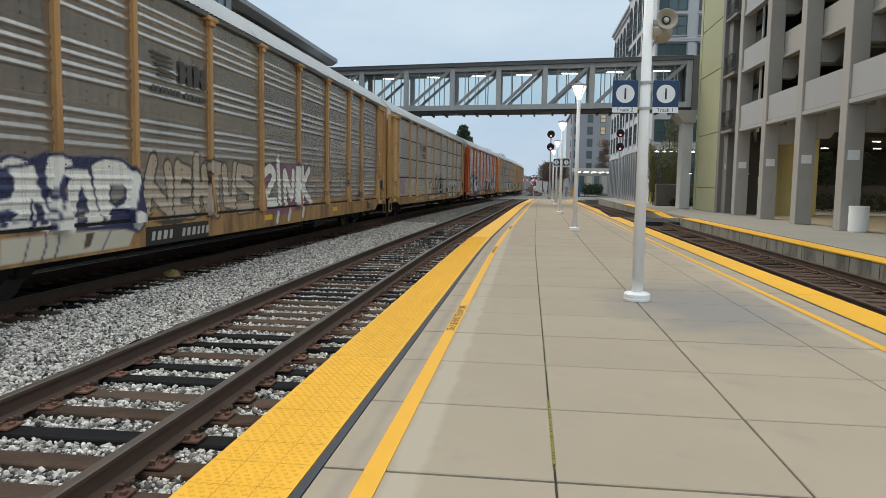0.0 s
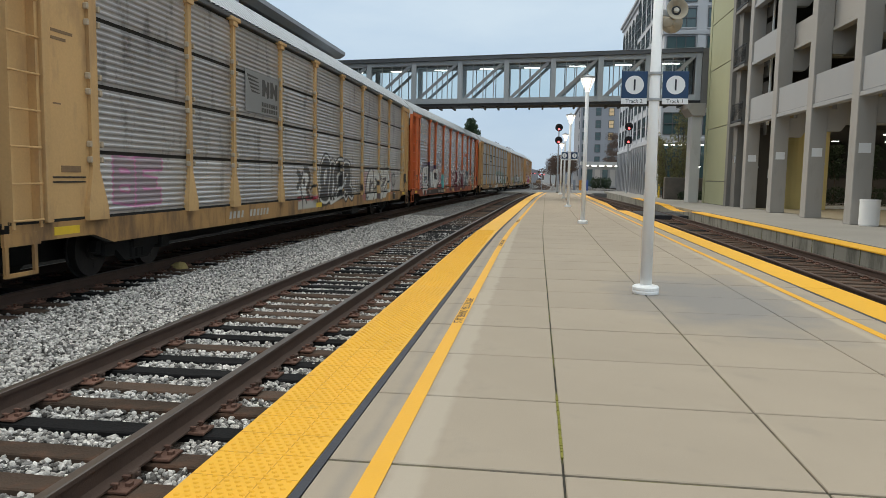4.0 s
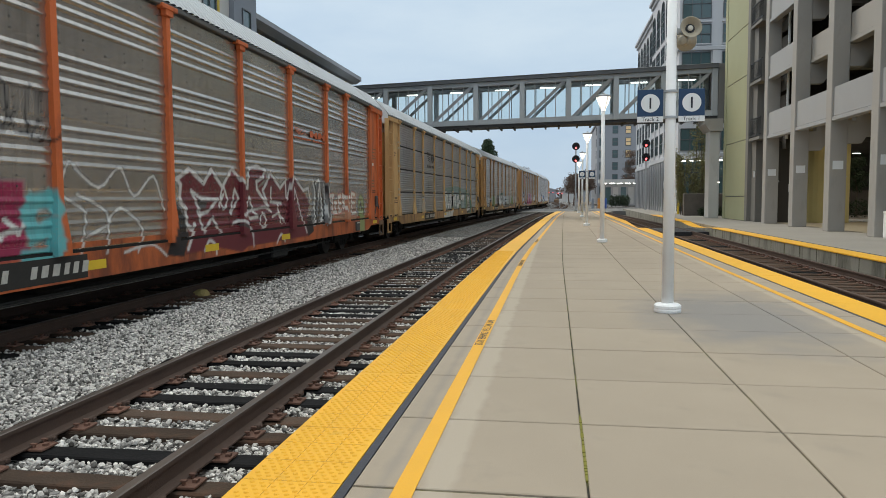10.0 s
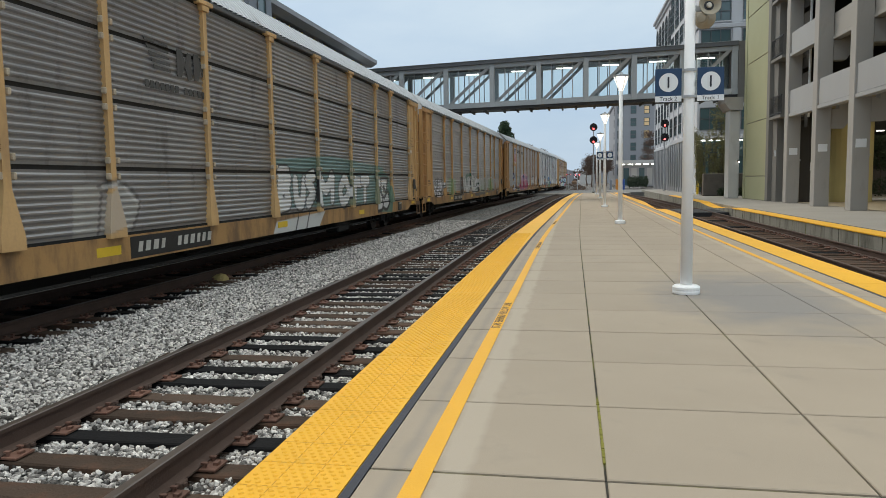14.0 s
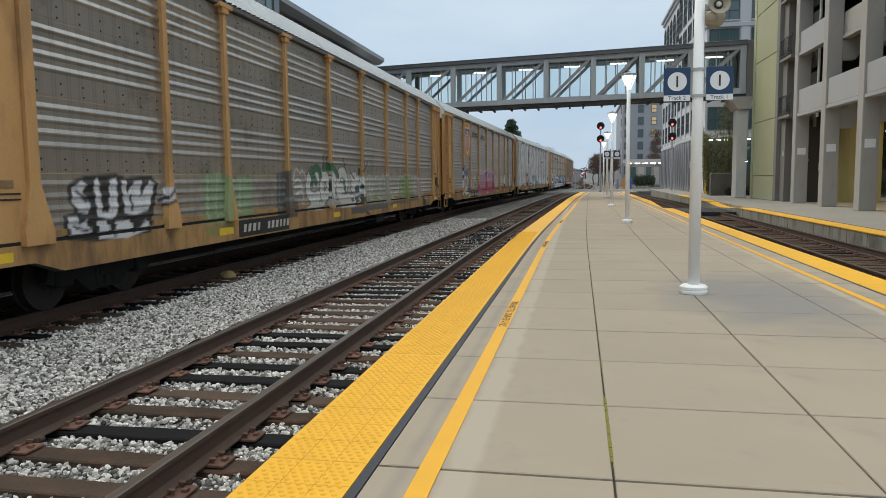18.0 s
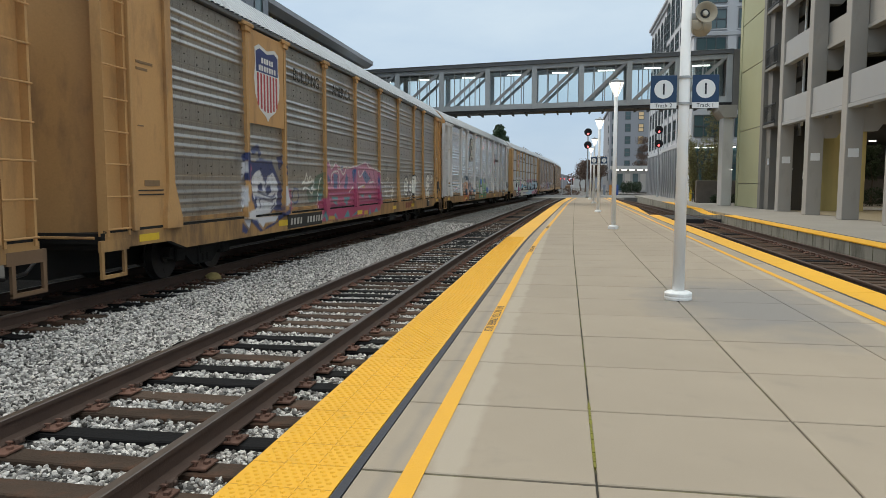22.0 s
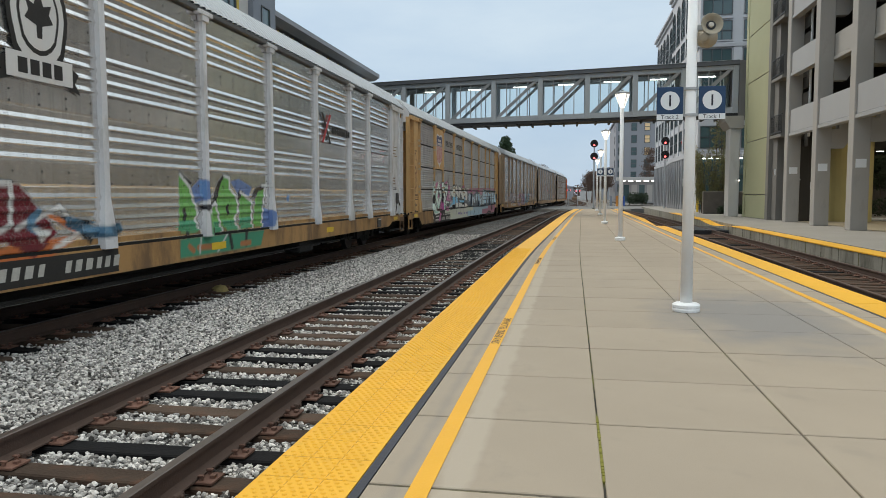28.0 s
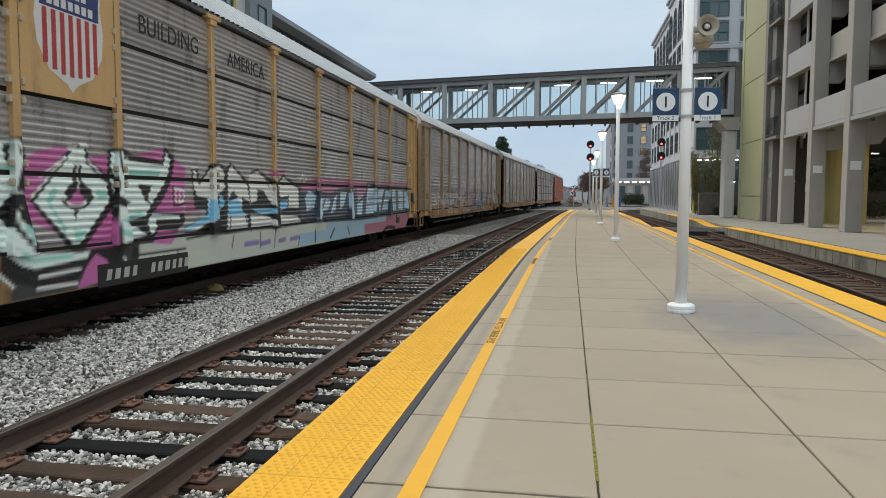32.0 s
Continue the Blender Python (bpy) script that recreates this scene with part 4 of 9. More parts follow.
def block(y0, y1, z0, z1, colour, soft=0.02):
    h = (z1 - z0) / 2
    return [((y0 + h, z0 + h), (y1 - h, z0 + h), h, colour, min(soft, 0.08), True)] if y1 - y0 > 2 * h else [((y0 + (y1 - y0) / 2, z0 + (y1 - y0) / 2), (y0 + (y1 - y0) / 2, z1 - (y1 - y0) / 2), (y1 - y0) / 2, colour, min(soft, 0.08), True)]


def loops(y0, y1, z0, z1, colour, count, width, seed):
    """A thin rounded outline figure, as tags are drawn."""
    rng = random.Random(seed)
    out = []
    for i in range(count):
        c = (rng.uniform(y0, y1), rng.uniform(z0, z1))
        ry, rz, a0, a1 = rng.uniform(0.12, 0.35), rng.uniform(0.15, 0.4), rng.uniform(0, 6.28), rng.uniform(3.0, 6.0)
        pts = [(c[0] + ry * math.cos(a0 + a1 * q / 9), c[1] + rz * math.sin(a0 + a1 * q / 9)) for q in range(10)]
        out += [(p, q, width, colour, 0.014, False) for p, q in zip(pts, pts[1:])]
    return out


DIGIT = {c: i for i, c in enumerate("0123456789abcdefghijklmnopqrstuvwxyz")}


def spots(code):
    """Points of a sprayed line, four digits each: two for the way along the car, two for the height, in steps of 2 cm."""
    return [(-13 + 0.02 * (36 * DIGIT[p[0]] + DIGIT[p[1]]), 0.4 + 0.02 * (36 * DIGIT[p[2]] + DIGIT[p[3]])) for p in code.split()]


def eased(pts, smooth):
    """The same points with rounded turns between them."""
    if not smooth or len(pts) < 3:
        return pts
    out = []
    for i in range(len(pts) - 1):
        p0, p1, p2, p3 = pts[max(0, i - 1)], pts[i], pts[i + 1], pts[min(len(pts) - 1, i + 2)]
        for q in range(4):
            t = q / 4
            out.append(tuple(0.5 * (2 * p1[c] + (p2[c] - p0[c]) * t + (2 * p0[c] - 5 * p1[c] + 4 * p2[c] - p3[c]) * t * t + (3 * p1[c] - p0[c] - 3 * p2[c] + p3[c]) * t ** 3) for c in (0, 1)))
    return out + [pts[-1]]


def line(code, colour, half, smooth=True):
    out = []
    for run in code.split(";"):
        pts = eased(spots(run), smooth)
        out += [(p, q, half, colour, 0.014, False) for p, q in zip(pts, pts[1:])]
    return out


def fill(code, colour):
    """Flat patches of paint inside closed outlines."""
    out = []
    for run in code.split(";"):
        pts = spots(run)
        out.append(((min(p[0] for p in pts), min(p[1] for p in pts)), (max(p[0] for p in pts), max(p[1] for p in pts)), 0.0, colour, 0.014, pts))
    return out


def fat(code, colour, edge_colour, half, edge, smooth=True, rim=None):
    """Fat letters, each with its outline under it and a rim behind them all."""
    letters = code.split("|")
    out = []
    if rim:
        for c in letters:
            out += line(c, rim, half + edge + 0.06, smooth)
    for c in letters:
        out += line(c, edge_colour, half + edge, smooth) + line(c, colour, half, smooth)
    return out


def paint_on(me, strokes, wash=None):
    """Colour attribute of a mesh in car space from the sprayed strokes; alpha is the coverage."""
    n = len(me.vertices)
    co = np.empty(n * 3)
    me.vertices.foreach_get("co", co)
    co = co.reshape(-1, 3)
    y, z = co[:, 1], co[:, 2]
    out = np.zeros((n, 4))
    for (a, b, r, colour, soft, square) in strokes:
        outline = square if isinstance(square, list) else None
        grow = r * 0.45 if square and not outline else 0.0
        ok = (y > min(a[0], b[0]) - r - soft - grow) & (y < max(a[0], b[0]) + r + soft + grow) & (z > min(a[1], b[1]) - r - soft - grow) & (z < max(a[1], b[1]) + r + soft + grow)
        if not ok.any():
            continue
        py, pz = y[ok] - a[0], z[ok] - a[1]
        dy, dz = b[0] - a[0], b[1] - a[1]
        t = np.clip((py * dy + pz * dz) / (dy * dy + dz * dz + 1e-9), 0, 1)
        if outline:
            inside = np.zeros(len(py), bool)
            gy, gz = y[ok], z[ok]
            for (ay, az), (by, bz) in zip(outline, outline[1:] + outline[:1]):
                inside ^= ((az > gz) != (bz > gz)) & (gy < (by - ay) * (gz - az) / (bz - az + 1e-9) + ay)
            d = np.full(len(py), 9.0)
            for (ay, az), (by, bz) in zip(outline, outline[1:] + outline[:1]):
                ly, lz = by - ay, bz - az
                u = np.clip(((gy - ay) * ly + (gz - az) * lz) / (ly * ly + lz * lz + 1e-9), 0, 1)
                d = np.minimum(d, np.hypot(gy - ay - u * ly, gz - az - u * lz))
            d = np.where(inside, -d, d)
        elif square:
            ln = math.hypot(dy, dz) + 1e-9
            u, w = (py * dy + pz * dz) / ln, (pz * dy - py * dz) / ln
            d = np.maximum(np.abs(w), np.maximum(-u, u - ln))
        else:
            d = np.hypot(py - t * dy, pz - t * dz)
        al = np.clip((r - d) / soft * 0.5 + 0.5, 0, 1)
        cur = out[ok]
        al = al * (colour[3] if len(colour) > 3 else 1.0)
        na = al + cur[:, 3] * (1 - al)
        for c in range(3):
            cur[:, c] = np.where(na > 1e-6, (colour[c] * al + cur[:, c] * cur[:, 3] * (1 - al)) / np.maximum(na, 1e-6), 0)
        cur[:, 3] = na
        out[ok] = cur
    ca = me.color_attributes.new("paint", "FLOAT_COLOR", "POINT")
    ca.data.foreach_set("color", out.ravel())


def grid_mesh(name, profile, ys, material, parent, strokes, thick_edges=True, smooth=False):
    """A sheet whose section (x, z) runs along the stations ys."""
    P, n = np.array(profile), len(ys)
    v = np.empty((n, len(P), 3))
    v[:, :, 0], v[:, :, 2] = P[None, :, 0], P[None, :, 1]
    v[:, :, 1] = np.array(ys)[:, None]
    m = len(P)
    idx = np.arange(n * m).reshape(n, m)
    f = np.stack([idx[:-1, :-1], idx[1:, :-1], idx[1:, 1:], idx[:-1, 1:]], -1).reshape(-1, 4)
    me = bpy.data.meshes.new(name)
    me.vertices.add(n * m)
    me.vertices.foreach_set("co", v.ravel())
    me.loops.add(f.size)
    me.loops.foreach_set("vertex_index", f.ravel())
    me.polygons.add(len(f))
    me.polygons.foreach_set("loop_start", np.arange(0, f.size, 4))
    me.polygons.foreach_set("loop_total", np.full(len(f), 4))
    me.update(calc_edges=True)
    paint_on(me, strokes)
    me.materials.append(material)
    if smooth:
        me.shade_smooth()
    else:
        me.shade_flat()
    ob = new(name, me)
    ob.parent = parent
    return ob


LAPS = [0.895 + 0.935 * i for i in range(5)]


def rivets(car):
    """Two rows of dark rivets above each lap of the side sheets."""
    vs, fs = [], []
    ring = [(math.cos(q * 1.0472), math.sin(q * 1.0472)) for q in range(6)]
    for i in range(9):
        a, b = PANEL_Y[i] + 0.2, PANEL_Y[i + 1] - 0.2
        n = max(3, round((b - a) / 0.45))
        for lap in LAPS:
            for dz in (0.05, 0.18):
                if not PAN_Z0 + 0.05 < lap + dz < PAN_Z1 - 0.03:
                    continue
                for q in range(n + 1):
                    y, z, o = a + (b - a) * q / n, lap + dz, len(vs)
                    for r, x in ((0.017, SIDE - 0.056), (0.010, SIDE - 0.046)):
                        vs += [(x, y + r * c, z + r * d) for c, d in ring]
                    fs += [(o + k, o + (k + 1) % 6, o + 6 + (k + 1) % 6, o + 6 + k) for k in range(6)]
                    fs.append(tuple(o + 6 + k for k in range(6)))
    me = bpy.data.meshes.new("rivets")
    me.from_pydata(vs, [], fs)
    me.materials.append(RIVET)
    ob = new("rivets", me)
    ob.parent = car
    tagged(ob, kind="stuff")


def rib_profile(kind, z0, z1):
    """Section of a side sheet: 'r' fine ribs all over, 'p' lapped sheets, each with a riveted flat band and four bold ribs."""
    pts = [(0.0, z0)]
    if kind == "r":
        n = max(1, round((z1 - z0 - 0.06) / 0.088))
        h = (z1 - z0 - 0.06) / n
        for i in range(n):
            a = z0 + 0.03 + i * h
            pts += [(0.0, a), (0.002, a + h * 0.18), (0.019, a + h * 0.42), (0.020, a + h * 0.66), (0.0, a + h * 0.92)]
    else:
        for lap in LAPS:
            if lap > z0:
                pts += [(0.003, lap - 0.004), (-0.004, lap + 0.001), (0.0, lap + 0.03)]
            for o in (0.39, 0.545, 0.70, 0.855):
                t = lap + o
                if t - 0.12 > z0 and t < z1:
                    pts += [(0.0, t - 0.095), (0.018, t - 0.067), (0.0205, t - 0.05), (0.0, t + 0.002)]
    pts.append((0.0, z1))
    keep = [pts[0]]
    for p in pts[1:]:
        if p[1] > keep[-1][1] + 1e-4:
            keep.append(p)
    # fine steps low down, where the spray paint is
    out = [keep[0]]
    for p in keep[1:]:
        q = out[-1]
        k = max(1, int((p[1] - q[1]) / 0.026)) if p[1] < 2.36 else 1
        for i in range(1, k + 1):
            out.append((q[0] + (p[0] - q[0]) * i / k, q[1] + (p[1] - q[1]) * i / k))
    return out


def dense(a, b, step):
    n = max(1, int(math.ceil((b - a) / step)))
    return [a + (b - a) * i / n for i in range(n + 1)]


WHEEL_DARK = mat("wheel_steel", (0.035, 0.03, 0.028), 0.6, 0.4, var=0.3, scale=6)
# grime of the running gear, deepened by under-car shade in the colour
GRIME_SHADE = mat("truck_grime_shade", (0.010, 0.009, 0.008), 0.95, var=0.4, scale=5, bump=0.3)
ROOF = mat("galvanised_roof", (0.44, 0.455, 0.47), 0.5, 0.35, var=0.14, scale=0.8, fine=20, bump=0.03, stain=(0.30, 0.29, 0.28), stain_at=0.62)
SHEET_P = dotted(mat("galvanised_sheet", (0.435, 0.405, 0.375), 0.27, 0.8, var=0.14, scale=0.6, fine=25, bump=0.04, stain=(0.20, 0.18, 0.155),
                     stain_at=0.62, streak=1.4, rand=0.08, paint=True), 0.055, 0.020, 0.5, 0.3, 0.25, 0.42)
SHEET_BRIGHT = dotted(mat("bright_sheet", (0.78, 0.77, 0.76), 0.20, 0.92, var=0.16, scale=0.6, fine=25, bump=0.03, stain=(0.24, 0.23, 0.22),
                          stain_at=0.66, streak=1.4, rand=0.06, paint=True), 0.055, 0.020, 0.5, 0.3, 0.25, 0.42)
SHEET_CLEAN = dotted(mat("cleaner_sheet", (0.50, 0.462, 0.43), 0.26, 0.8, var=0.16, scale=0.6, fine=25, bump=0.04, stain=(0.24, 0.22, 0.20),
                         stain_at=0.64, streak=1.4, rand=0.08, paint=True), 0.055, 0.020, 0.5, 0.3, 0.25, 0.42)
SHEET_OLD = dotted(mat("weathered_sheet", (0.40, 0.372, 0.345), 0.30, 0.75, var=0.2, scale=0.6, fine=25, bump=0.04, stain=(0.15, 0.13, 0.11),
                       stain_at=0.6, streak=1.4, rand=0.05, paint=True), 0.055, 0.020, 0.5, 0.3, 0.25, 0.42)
SHEET_R = mat("dull_ribbed_sheet", (0.49, 0.478, 0.482), 0.34, 0.6, var=0.2, scale=1.2, fine=30, bump=0.05, stain=(0.10, 0.095, 0.09),
              stain_at=0.6, streak=0.3, rand=0.1, paint=True)
SHEET_DARK = mat("dark_ribbed_sheet", (0.31, 0.30, 0.298), 0.36, 0.6, var=0.2, scale=1.2, fine=30, bump=0.05, stain=(0.10, 0.095, 0.09),
                 stain_at=0.62, streak=0.3, rand=0.1, paint=True)
SHEET_LOW = mat("far_side_sheet", (0.14, 0.14, 0.14), 0.5, 0.4, var=0.2, scale=1)
PLACARD = mat("placard_white", (0.6, 0.6, 0.58), 0.6, var=0.2, scale=8)
HINGE = mat("worn_hinge", (0.46, 0.38, 0.28), 0.6, var=0.25, scale=8)
PLACARD_Y = mat("placard_yellow", (0.72, 0.48, 0.03), 0.5, var=0.1, scale=8)
RIVET = mat("rivet_grime", (0.05, 0.047, 0.044), 0.7, 0.2, var=0.3, scale=6)
CHALK = mat("stencil_white", (0.45, 0.43, 0.39), 0.7, var=0.25, scale=10)
FAINT = mat("faded_stencil", (0.22, 0.135, 0.07), 0.7, var=0.25, scale=10)
STENCIL = mat("stencil_black", (0.02, 0.018, 0.016), 0.7, var=0.25, scale=10)
SHEET_LOGO = mat("smooth_grey_patch", (0.33, 0.33, 0.335), 0.4, 0.5, var=0.15, scale=1.5, streak=0.3)
FADED_MARK = mat("faded_mark", (0.07, 0.066, 0.062), 0.7, var=0.4, scale=6)
SHIELD_W, SHIELD_R, SHIELD_B = (mat("shield_white", (0.66, 0.64, 0.62), 0.5, var=0.1), mat("shield_red", (0.42, 0.045, 0.05), 0.5, var=0.15),
                                mat("shield_blue", (0.03, 0.045, 0.16), 0.5, var=0.15))


def body_paint(name, col, stain, at=0.57):
    return mat(name, col, 0.6, var=0.2, scale=1.1, fine=30, bump=0.06, stain=stain, stain_at=at, streak=0.35, paint=True)


TAN = body_paint("faded_yellow", (0.57, 0.355, 0.155), (0.36, 0.22, 0.11))
GOLD = body_paint("deep_yellow", (0.50, 0.28, 0.11), (0.27, 0.15, 0.07))
ORANGE = body_paint("rust_orange", (0.60, 0.135, 0.035), (0.20, 0.05, 0.025))
RUSTY_TAN = body_paint("rusty_tan", (0.36, 0.26, 0.175), (0.22, 0.15, 0.10))
GRIMY = body_paint("grimy_yellow", (0.17, 0.10, 0.055), (0.06, 0.045, 0.035))
SILL_GOLD = body_paint("grimy_sill", (0.40, 0.225, 0.085), (0.13, 0.075, 0.04), 0.50)
SILL_ORANGE = body_paint("grimy_orange_sill", (0.46, 0.11, 0.03), (0.12, 0.035, 0.02), 0.50)
PALE = body_paint("pale_grey", (0.66, 0.655, 0.67), (0.36, 0.34, 0.31))


def wheelset(parent, y):
    bm = bmesh.new()
    for s in (-0.72, 0.72):
        tube(bm, (s - 0.065, 0, 0), (s + 0.065, 0, 0), 0.42, 0.42, 28)
        tube(bm, (s - (0.08 if s > 0 else -0.08), 0, 0), (s - (0.06 if s > 0 else -0.06), 0, 0), 0.455, 0.455, 28)
        tube(bm, (s + (0.06 if s > 0 else -0.06), 0, 0), (s + (0.10 if s > 0 else -0.10), 0, 0), 0.16, 0.14, 14)
        for k in range(3):
            a = k * 2.094
            tube(bm, (s + (0.064 if s > 0 else -0.064), 0.27 * math.cos(a), 0.27 * math.sin(a)), (s + (0.072 if s > 0 else -0.072), 0.27 * math.cos(a), 0.27 * math.sin(a)), 0.05, 0.05, 8)
    tube(bm, (-1.05, 0, 0), (1.05, 0, 0), 0.085, 0.085, 12)
    ob = part("wheelset", bm, WHEEL_DARK, parent, "dark steel wheels on one axle")
    ob.matrix_basis = pose(0, y, 0.42)
    return ob


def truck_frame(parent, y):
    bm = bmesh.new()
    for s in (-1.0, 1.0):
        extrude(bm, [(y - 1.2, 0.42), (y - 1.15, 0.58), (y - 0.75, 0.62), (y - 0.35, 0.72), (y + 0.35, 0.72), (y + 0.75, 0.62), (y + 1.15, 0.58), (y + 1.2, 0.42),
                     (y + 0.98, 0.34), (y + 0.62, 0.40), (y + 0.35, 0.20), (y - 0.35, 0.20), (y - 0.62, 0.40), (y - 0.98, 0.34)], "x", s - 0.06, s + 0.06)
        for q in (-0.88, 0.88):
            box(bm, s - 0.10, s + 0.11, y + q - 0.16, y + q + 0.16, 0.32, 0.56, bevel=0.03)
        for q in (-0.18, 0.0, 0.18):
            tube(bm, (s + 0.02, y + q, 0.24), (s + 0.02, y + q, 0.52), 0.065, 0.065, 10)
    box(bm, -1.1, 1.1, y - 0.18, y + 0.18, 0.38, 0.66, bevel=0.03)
    return part("truck_frame", bm, GRIME_SHADE, parent, "grimy cast side frames and bolster, coloured for the shade under the car")


def build_car(spec):
    """An autorack: sill, posts, ribbed side sheets, ladders, end doors, roof, trucks, couplers."""
    sill_colour = spec.get("sill", SILL_ORANGE if spec["colour"] is ORANGE else SILL_GOLD)
    kind, colour, sheet, endc, label, strokes = spec["kind"], spec["colour"], spec["sheet"], spec["end"], spec["label"], spec["paint"]
    detail = spec.get("detail", True)
    made = {}
    car = thing("autorack_car", label, "freight car", group="cars of the freight train")
    low = spec.get("low", 0.62)
    sill_profile = [(-13.7, 1.0), (-13.7, 0.78), (-12.1, 0.78), (-11.6, low), (11.6, low), (12.1, 0.78), (13.7, 0.78), (13.7, 1.0)]
    # near sill, finely divided for the spray paint
    step = 0.045 if detail else 2.0
    zs = dense(low, 1.0, 0.03) if detail else [low, 1.0]

    def sill_low(y):
        a = abs(y)
        return low if a < 11.5 else low + (0.77 - low) * min(1, (a - 11.5) / 0.5)
    ys = dense(-13.7, 13.7, step)
    sill = grid_mesh("side_sill", [(SIDE - 0.02, z) for z in zs], ys, sill_colour, car, strokes)
    co = np.empty(len(sill.data.vertices) * 3)
    sill.data.vertices.foreach_get("co", co)
    co = co.reshape(-1, 3)
    lo = np.array([sill_low(q) for q in co[:, 1]])
    co[:, 2] = lo + (co[:, 2] - low) / (1.0 - low) * (1.0 - lo)
    sill.data.vertices.foreach_set("co", co.ravel())
    sill.data.update()
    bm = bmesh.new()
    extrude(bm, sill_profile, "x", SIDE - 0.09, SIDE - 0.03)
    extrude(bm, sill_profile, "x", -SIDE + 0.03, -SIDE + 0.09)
    part("inner_sill", bm, GRIME_SHADE, car)
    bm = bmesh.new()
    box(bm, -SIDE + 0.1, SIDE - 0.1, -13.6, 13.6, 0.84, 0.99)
    # centre beam hung low to block the lit ground beyond
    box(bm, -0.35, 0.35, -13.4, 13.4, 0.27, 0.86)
    part("underframe", bm, GRIME_SHADE, car, "grimy underframe, coloured for the shade under the car")
    # dark strip standing in for the shaded gap below the side sheets
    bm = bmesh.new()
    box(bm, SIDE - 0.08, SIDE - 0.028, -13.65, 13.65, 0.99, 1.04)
    part("sill_gap_shade", bm, GRIME_SHADE, car)
    # side sheets
    rows = [PAN_Z0 + (PAN_Z1 - PAN_Z0) * i / 4 for i in range(5)] if kind == "r" else [PAN_Z0, PAN_Z1]
    for i in range(9):
        a, b = PANEL_Y[i] + 0.02, PANEL_Y[i + 1] - 0.02
        for j in range(len(rows) - 1):
            if spec.get("shield") and i == 1 and j >= 2 and kind == "r":
                continue
            z0, z1 = rows[j] + (0.032 if kind == "r" else 0.035), rows[j + 1] - (0.028 if kind == "r" else 0)
            prof = [(SIDE - 0.055 + p[0], p[1]) for p in rib_profile(kind, z0, z1)]
            busy = detail and z0 < 2.6 and any(max(q[0][0], q[1][0]) + q[2] > a and min(q[0][0], q[1][0]) - q[2] < b for q in strokes if max(q[0][1], q[1][1]) + q[2] > z0 + 0.05)
            if busy and kind == "p":
                cut = max(q for q in range(len(prof)) if prof[q][1] <= 2.36)
                grid_mesh("side_sheet", prof[:cut + 1], dense(a, b, 0.027), sheet, car, strokes)
                grid_mesh("side_sheet", prof[cut:], dense(a, b, 0.25 if spec.get("high") is None else 0.04), sheet, car, strokes)
            else:
                grid_mesh("side_sheet", prof, dense(a, b, 0.027 if busy else 0.10 if detail else 3), sheet, car, strokes)
    if kind == "p" and detail:
        rivets(car)
        for i in range(9):
            grid_mesh("lower_rail", [(SIDE - 0.05, 1.055), (SIDE - 0.018, 1.058), (SIDE - 0.018, 1.09), (SIDE - 0.018, 1.135), (SIDE - 0.05, 1.138)], dense(PANEL_Y[i] + 0.2, PANEL_Y[i + 1] - 0.2, 0.04), sill_colour, car, strokes)
    # posts with cap and flared foot
    for i, y in enumerate(PANEL_Y):
        w = 0.062 if 0 < i < 9 else 0.09
        foot = 0.19 if i in (1, 2, 7, 8) else 0.14 if 0 < i < 9 else 0.24
        if not detail:
            bm = bmesh.new()
            box(bm, SIDE - 0.06, SIDE + 0.012, y - w, y + w, PAN_Z0, PAN_Z1 + 0.04)
            part("post", bm, colour, car)
            continue
        heights = dense(0.985, 1.75, 0.03) + dense(1.75, 2.6, 0.03)[1:] + [3.2, 4.0, 4.84]
        vs, fs = [], []
        for z in heights:
            k = w + (foot - w) * max(0.0, min(1.0, (1.7 - z) / 0.55)) if z > 1.15 else foot
            d = 0.018 if z > 1.7 else 0.018 + 0.035 * min(1, (1.7 - z) / 0.6)
            vs += [(SIDE - 0.06, y - k, z), (SIDE + d, y - k, z), (SIDE + d, y - k / 2, z), (SIDE + d, y, z), (SIDE + d, y + k / 2, z), (SIDE + d, y + k, z), (SIDE - 0.06, y + k, z)]
        for r in range(len(heights) - 1):
            for q in range(6):
                fs.append((7 * r + q, 7 * r + q + 1, 7 * r + 8 + q, 7 * r + 7 + q))
        me = bpy.data.meshes.new("post")
        me.from_pydata(vs, [], [tuple(reversed(f)) for f in fs])
        paint_on(me, strokes)
        me.materials.append(colour)
        po = new("post", me)
        po.parent = car
        bm = bmesh.new()
        box(bm, SIDE - 0.05, SIDE + 0.07, y - 0.24, y + 0.24, 4.80, 4.88, bevel=0.01)
        box(bm, SIDE - 0.05, SIDE + 0.055, y - 0.12, y + 0.12, 4.70, 4.81, bevel=0.01)
        part("post_cap", bm, colour, car)
        if kind == "r":
            for r in rows[1:4]:
                for s in (-1, 1):
                    for dz in (-0.11, 0.11):
                        m = pose(SIDE + 0.01, y + s * (w + 0.045), r + dz)
                        if "clip" not in made:
                            made["clip"] = part("hinge_clip", box(bmesh.new(), -0.04, 0.04, -0.022, 0.022, -0.045, 0.045, bevel=0.014), HINGE, car)
                            made["clip"].matrix_basis = m
                        else:
                            share("hinge_clip", made["clip"], car, m)
    # backing behind the sheets, far side, top rail
    bm = bmesh.new()
    box(bm, SIDE - 0.12, SIDE - 0.085, -12.05, 12.05, 1.0, 4.84)
    part("inner_wall", bm, STENCIL, car)
    bm = bmesh.new()
    box(bm, -SIDE, -SIDE + 0.06, -13.7, 13.7, 1.0, 4.84)
    part("far_side", bm, SHEET_LOW, car)
    bm = bmesh.new()
